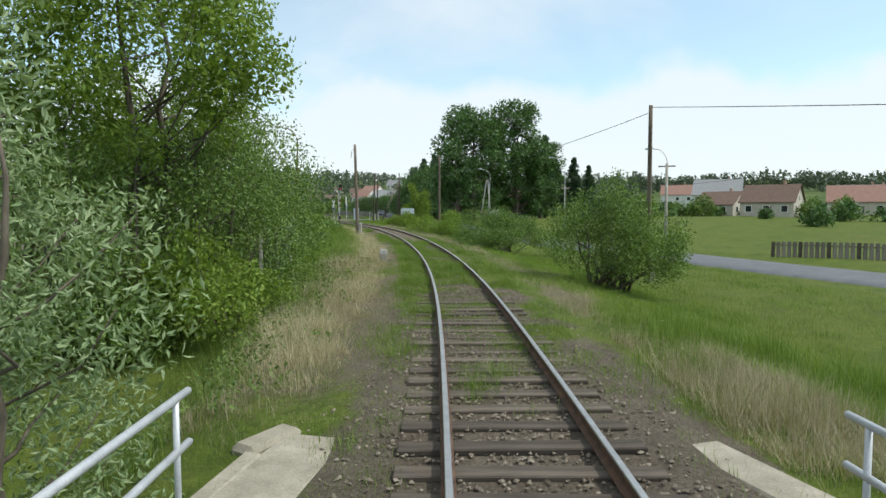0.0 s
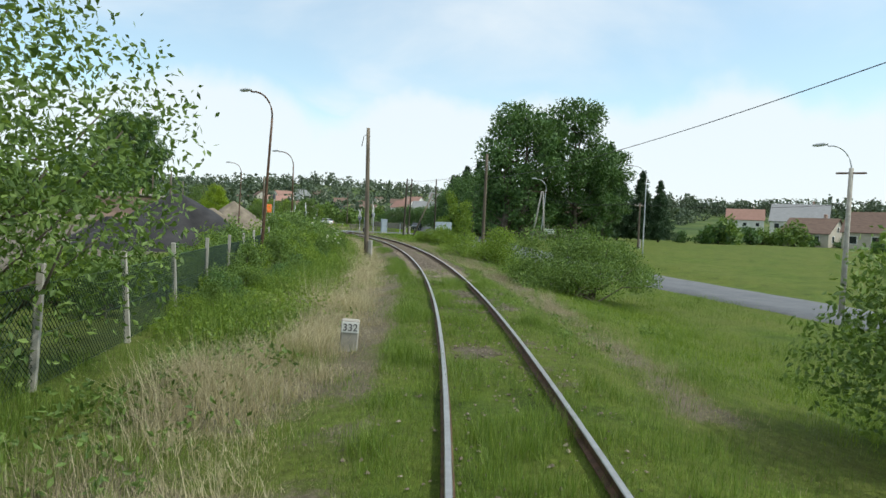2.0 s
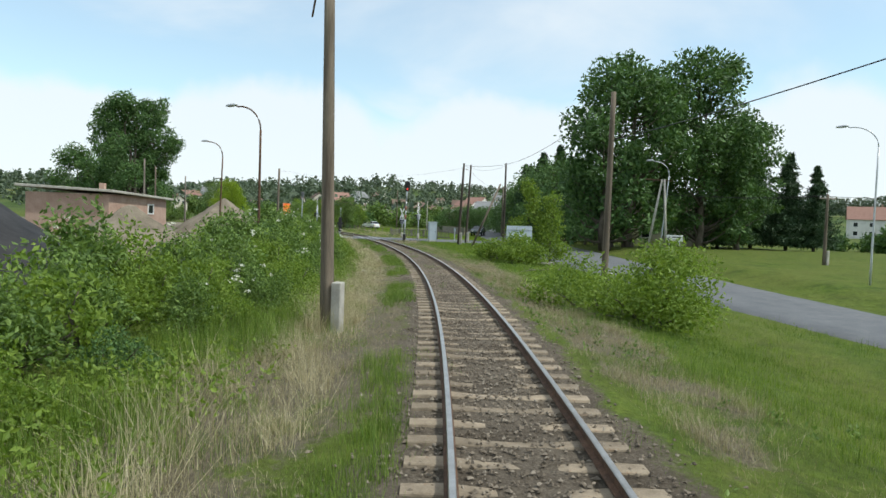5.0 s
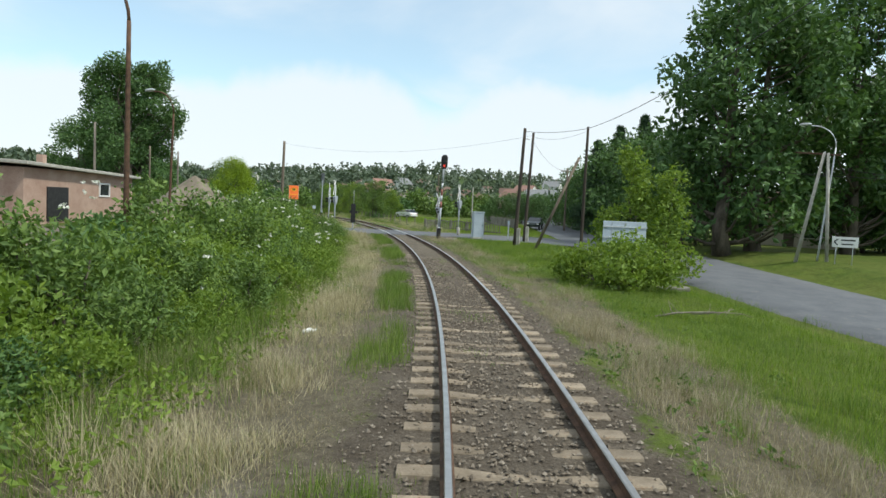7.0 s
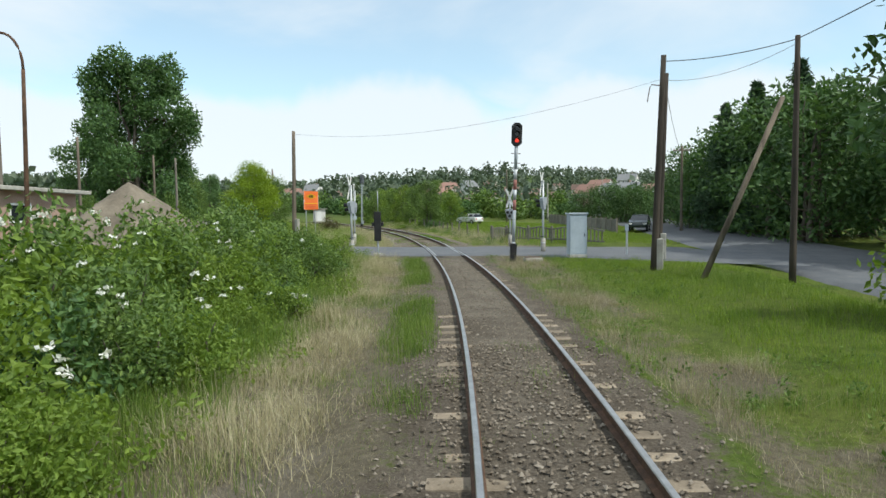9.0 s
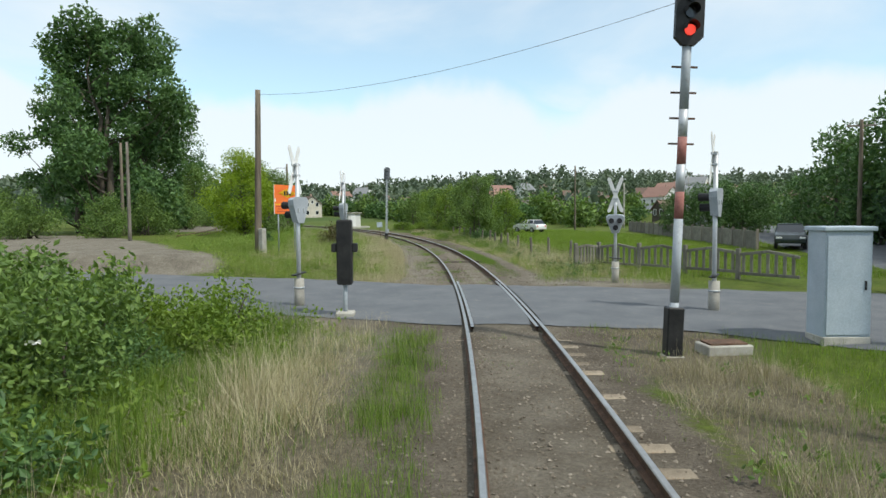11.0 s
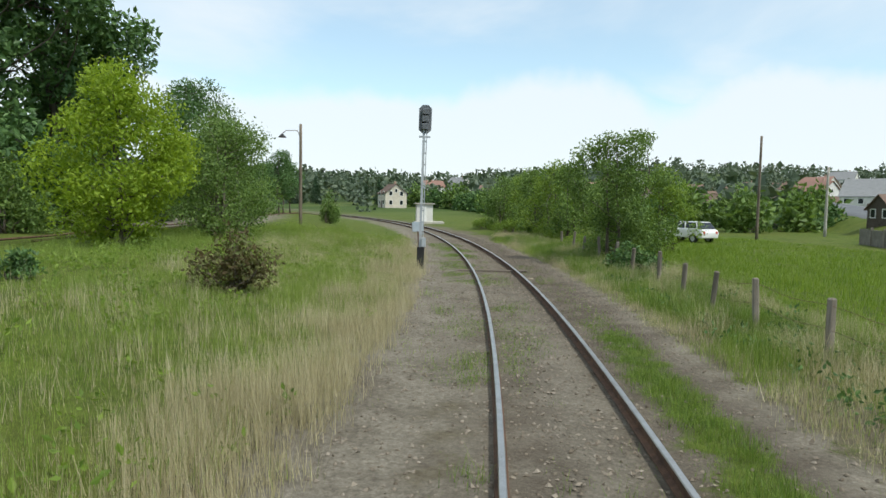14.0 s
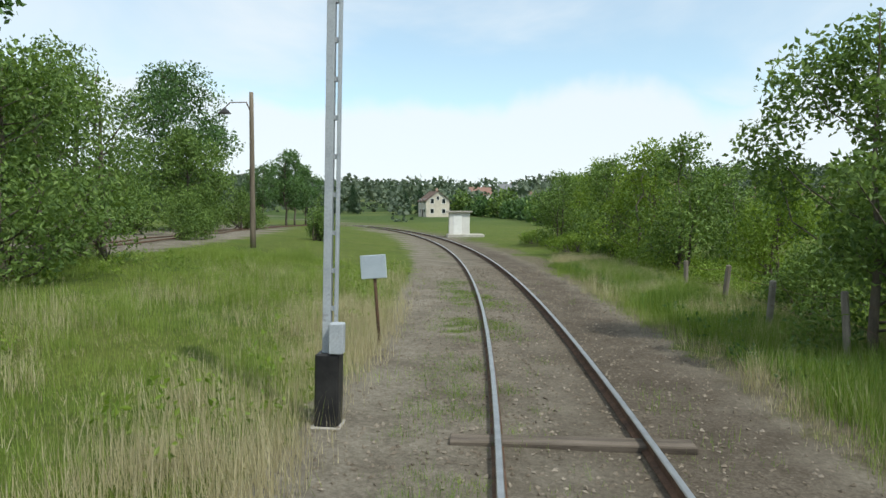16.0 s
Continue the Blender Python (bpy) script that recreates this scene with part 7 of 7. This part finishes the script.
stuff("track_weeds", blades("track_weeds", P, (0.10 + 0.15 * vn(P[:, 0], P[:, 1], 1.0, 69)) * clumpy(P, 218), 0.0056, GRASS, r, 0.6, 10, 0.09), "grass growing between the rails", "grass")
P, s, d, r = tufts(9000, 48, 165, -2.0, 1.75, 107, lambda s, d, x, y: sm(0.56, 0.68, 0.4 * fbm(x, y, 3.0, 71) + 0.6 * fbm(x, y, 1.1, 72) + 0.06 * (d < -1.0)))
stuff("track_weeds", blades("track_weeds", P, (0.06 + 0.12 * vn(P[:, 0], P[:, 1], 1.0, 73)) * clumpy(P, 221), 0.0055, GRASS, r, 0.6, 12, 0.09), "scattered weeds in the ballast", "grass")
P, s, d, r = tufts(52000, 119.5, 170, -17, 7.5, 108, lambda s, d, x, y: (1 - gravel_mask(s, d, x, y)) * sm(1.6, 2.4, np.abs(d)) * (0.35 + 0.65 * sm(0.35, 0.6, fbm(x, y, 2.4, 74))))
stuff("meadow_grass", blades("meadow_grass", P, (0.12 + 0.46 * vn(P[:, 0], P[:, 1], 2.2, 75) * (0.4 + 0.6 * sm(2.5, 5, np.abs(d)))) * clumpy(P, 224), 0.0060, GRASS_TALL, r, 0.4, 12, 0.13), "tall green meadow grass beside the track", "grass")
P, s, d, r = tufts(44000, 0, 100, 8.0, 19, 109, lambda s, d, x, y: 0.5 + 0 * s)
stuff("meadow_grass", blades("meadow_grass", P, (0.10 + 0.20 * vn(P[:, 0], P[:, 1], 3.0, 76)) * clumpy(P, 227), 0.010, GRASS, r, 0.4, 5, 0.18), "even green meadow grass below the bank", "grass")


LAWN = leafy("lawn_blades", [(0.1, (0.074, 0.142, 0.011)), (0.5, (0.165, 0.268, 0.024)), (0.92, (0.290, 0.380, 0.055))], trans=0.4)
P, s, d, r = tufts(26000, 16, 111, 3.9, 10.5, 116, lambda s, d, x, y: sm(4.0, 4.9, d + 1.0 * (fbm(x, y, 4.0, 11) - 0.5)) * (0.35 + 0.65 * sm(62, 82, s)))
stuff("lawn_grass", blades("lawn_grass", P, 0.10 + 0.16 * vn(P[:, 0], P[:, 1], 2.0, 94), 0.009, LAWN, r, 0.5, 6, 0.12), "lush bright green grass between the bank and the road", "grass")
P, s, d, r = tufts(30000, 121, 176, 5.0, 24, 127, lambda s, d, x, y: sm(5.0, 6.0, d + 0.8 * (fbm(x, y, 3.0, 103) - 0.5)) * (1.0 - 0.5 * sm(10, 24, d)))
stuff("lawn_grass", blades("lawn_grass", P, 0.14 + 0.14 * vn(P[:, 0], P[:, 1], 2.4, 104), 0.016, LAWN, r, 0.5, 5, 0.16), "lush bright green field behind the post fence", "grass")
P, s, d, r = tufts(8000, 30, 112, -6.2, -3.5, 117, lambda s, d, x, y: sm(3.6, 4.3, -d) * (0.2 + 0.8 * sm(0.42, 0.58, fbm(x, y, 2.6, 95))))
stuff("tall_grass", blades("tall_grass", P, 0.35 + 0.50 * vn(P[:, 0], P[:, 1], 1.7, 96), 0.009, GRASS, r, 0.32, 9, 0.12), "tall green grass along the foot of the hedge", "grass")
P, s, d, r = tufts(3600, 3, 16, 3.0, 8.5, 119, lambda s, d, x, y: 0.25 + 0.75 * sm(0.44, 0.58, fbm(x, y, 2.0, 99)))
stuff("rank_grass", blades("rank_grass", P, (0.22 + 0.34 * vn(P[:, 0], P[:, 1], 1.3, 100)) * clumpy(P, 233), 0.0085, GRASS, r, 0.45, 9, 0.12), "rank dark green tussocks below the bridge end", "grass")
P, s, d, r = tufts(1500, 6, 13, 2.7, 4.8, 120, lambda s, d, x, y: 0.15 + 0.85 * sm(0.46, 0.58, fbm(x, y, 1.6, 101)))
stuff("dry_grass", blades("dry_grass", P, 0.20 + 0.35 * vn(P[:, 0], P[:, 1], 0.8, 102), 0.007, STRAW, r, 0.8, 9, 0.11), "brown matted grass beside the bridge end", "grass")
P, s, d, r = tufts(5200, 46, 112, -2.35, -1.35, 118, lambda s, d, x, y: sm(0.42, 0.56, fbm(x, y, 3.1, 77)) * sm(2.35, 2.0, -d))
stuff("verge_grass", blades("verge_grass", P, 0.16 + 0.22 * vn(P[:, 0], P[:, 1], 1.0, 97), 0.007, GRASS, r, 0.4, 9, 0.09), "strip of rank green grass along the ballast", "grass")
P, s, d, r = tufts(15000, 119.5, 160, -5.2, -2.3, 110, lambda s, d, x, y: sm(2.3, 2.9, -d) * sm(5.0, 3.6, -d) * (0.15 + 0.85 * sm(0.42, 0.58, fbm(x, y, 1.8, 78))))
stuff("dry_grass", blades("dry_grass", P, 0.22 + 0.40 * vn(P[:, 0], P[:, 1], 1.1, 79), 0.006, STRAW_PALE, r, 0.30, 7, 0.07), "pale seeding grass along the gravel edge", "grass")
P, s, d, r = tufts(23000, 9, 112, -4.7, -2.2, 111, lambda s, d, x, y: (0.25 + 0.75 * sm(0.40, 0.56, fbm(x, y, 1.6, 80))) * sm(2.2, 2.9, -d) * sm(4.7, 3.6 + 0.6 * sm(40, 20, s), -d))
stuff("dry_grass", blades("dry_grass", P, (0.22 + 0.42 * vn(P[:, 0], P[:, 1], 1.0, 81)) * (0.55 + 0.45 * sm(2.4, 3.2, -d)) * clumpy(P, 231), 0.0068, STRAW_PALE, r, 0.85, 8, 0.12), "tall bleached grass stems below the hedge", "grass")
P, s, d, r = tufts(15000, 136, 172, 3.0, 5.6, 112, lambda s, d, x, y: 0.95 * sm(3.0, 3.5, d + 0.7 * (fbm(x, y, 2.0, 98) - 0.5)))
stuff("verge_grass", blades("verge_grass", P, 0.25 + 0.35 * vn(P[:, 0], P[:, 1], 1.3, 82), 0.008, GRASS, r, 0.4, 8, 0.10), "rank green grass at the foot of the fence", "grass")


P, s, d, r = tufts(14000, 120, 165, -1.9, 0.3, 113, lambda s, d, x, y: (0.3 + 0.7 * sm(0.9, 0.2, np.abs(d + 0.85))) * sm(0.48, 0.60, 0.5 * fbm(x, y, 3.0, 83) + 0.5 * fbm(x, y, 1.1, 84)))
stuff("track_weeds", blades("track_weeds", P, 0.05 + 0.12 * vn(P[:, 0], P[:, 1], 0.8, 85), 0.006, GRASS, r, 0.6, 8, 0.08), "low green weeds beside the rail", "grass")
P, s, d, r = tufts(6000, 122, 152, 1.05, 1.9, 114, lambda s, d, x, y: 1 - 0.95 * gravel_mask(s, d, x, y))
stuff("verge_grass", blades("verge_grass", P, 0.06 + 0.14 * vn(P[:, 0], P[:, 1], 0.8, 86), 0.006, GRASS, r, 0.5, 8, 0.09), "strip of grass between the rail and the path", "grass")


P, s, d, r = tufts(7000, 122, 175, 3.8, 6.2, 115, lambda s, d, x, y: 0.1 + 0.9 * sm(0.40, 0.58, fbm(x, y, 1.7, 87)))
stuff("dry_grass", blades("dry_grass", P, 0.25 + 0.45 * vn(P[:, 0], P[:, 1], 1.0, 88), 0.006, STRAW_PALE, r, 0.45, 8, 0.08), "tall straw round the fence posts", "grass")


def weeds(n, s0, s1, d0, d1, seed, keep, tall, leaf, mat, label):
    """Broad-leaved weeds: a short stalk of leaves at each place."""
    P, s, d, r = tufts(n, s0, s1, d0, d1, seed, keep)
    k = 16
    h = np.repeat(tall * r.uniform(0.5, 1.3, len(P)), k)
    Q = np.repeat(P, k, 0) + np.stack([r.normal(0, 1, len(h)) * h * 0.28, r.normal(0, 1, len(h)) * h * 0.28, h * r.uniform(0.08, 1.0, len(h))], 1)
    stuff("broad_weeds", leaves("broad_weeds", Q, leaf, mat, r, 0.5, up=0.3), label, "weeds")


weeds(2600, 30, 112, -6.4, -3.3, 121, lambda s, d, x, y: sm(3.2, 4.2, -d) * sm(0.38, 0.6, fbm(x, y, 2.4, 91)), 0.45, 0.10, LEAF_BRIGHT, "nettles and docks along the foot of the hedge")
weeds(1300, 120, 168, -14, -2.8, 122, lambda s, d, x, y: sm(0.44, 0.62, fbm(x, y, 3.0, 92)) * (1 - gravel_mask(s, d, x, y)), 0.42, 0.10, LEAF_BRIGHT, "leafy weeds in the meadow")
weeds(900, 20, 112, 1.5, 6.5, 123, lambda s, d, x, y: sm(0.46, 0.62, fbm(x, y, 2.2, 93)), 0.26, 0.08, LEAF, "low weeds on the bank")
weeds(500, 8, 34, -5.5, -2.4, 124, lambda s, d, x, y: sm(2.6, 4.5, -d), 0.4, 0.10, LEAF, "weeds along the stream bank")
weeds(700, 122, 172, 3.3, 5.6, 125, lambda s, d, x, y: 0.7 + 0 * s, 0.35, 0.09, LEAF_DARK, "dark weeds along the fence")


# white flowers over the hedge
fr = np.random.RandomState(55)
P = []
for s, d, sc in HP:
    if 58 < s < 108 and d > -9.5 and fr.uniform() < 0.5:
        x, y = on(s, d)
        g = gz(x, y)
        c = np.array([float(x), float(y), g + 1.5 * sc]) + fr.normal(0, 0.35, 3)
        for _ in range(fr.randint(1, 6)):
            q = c + fr.normal(0, 0.22, 3)
            P.append(q + fr.normal(0, 0.03, (12, 3)) * [1, 1, 0.3])
stuff("white_blossom", leaves("white_blossom", np.vstack(P), 0.055, PETAL, fr, 0.9), "small white blossoms over the hedge", "flowers")
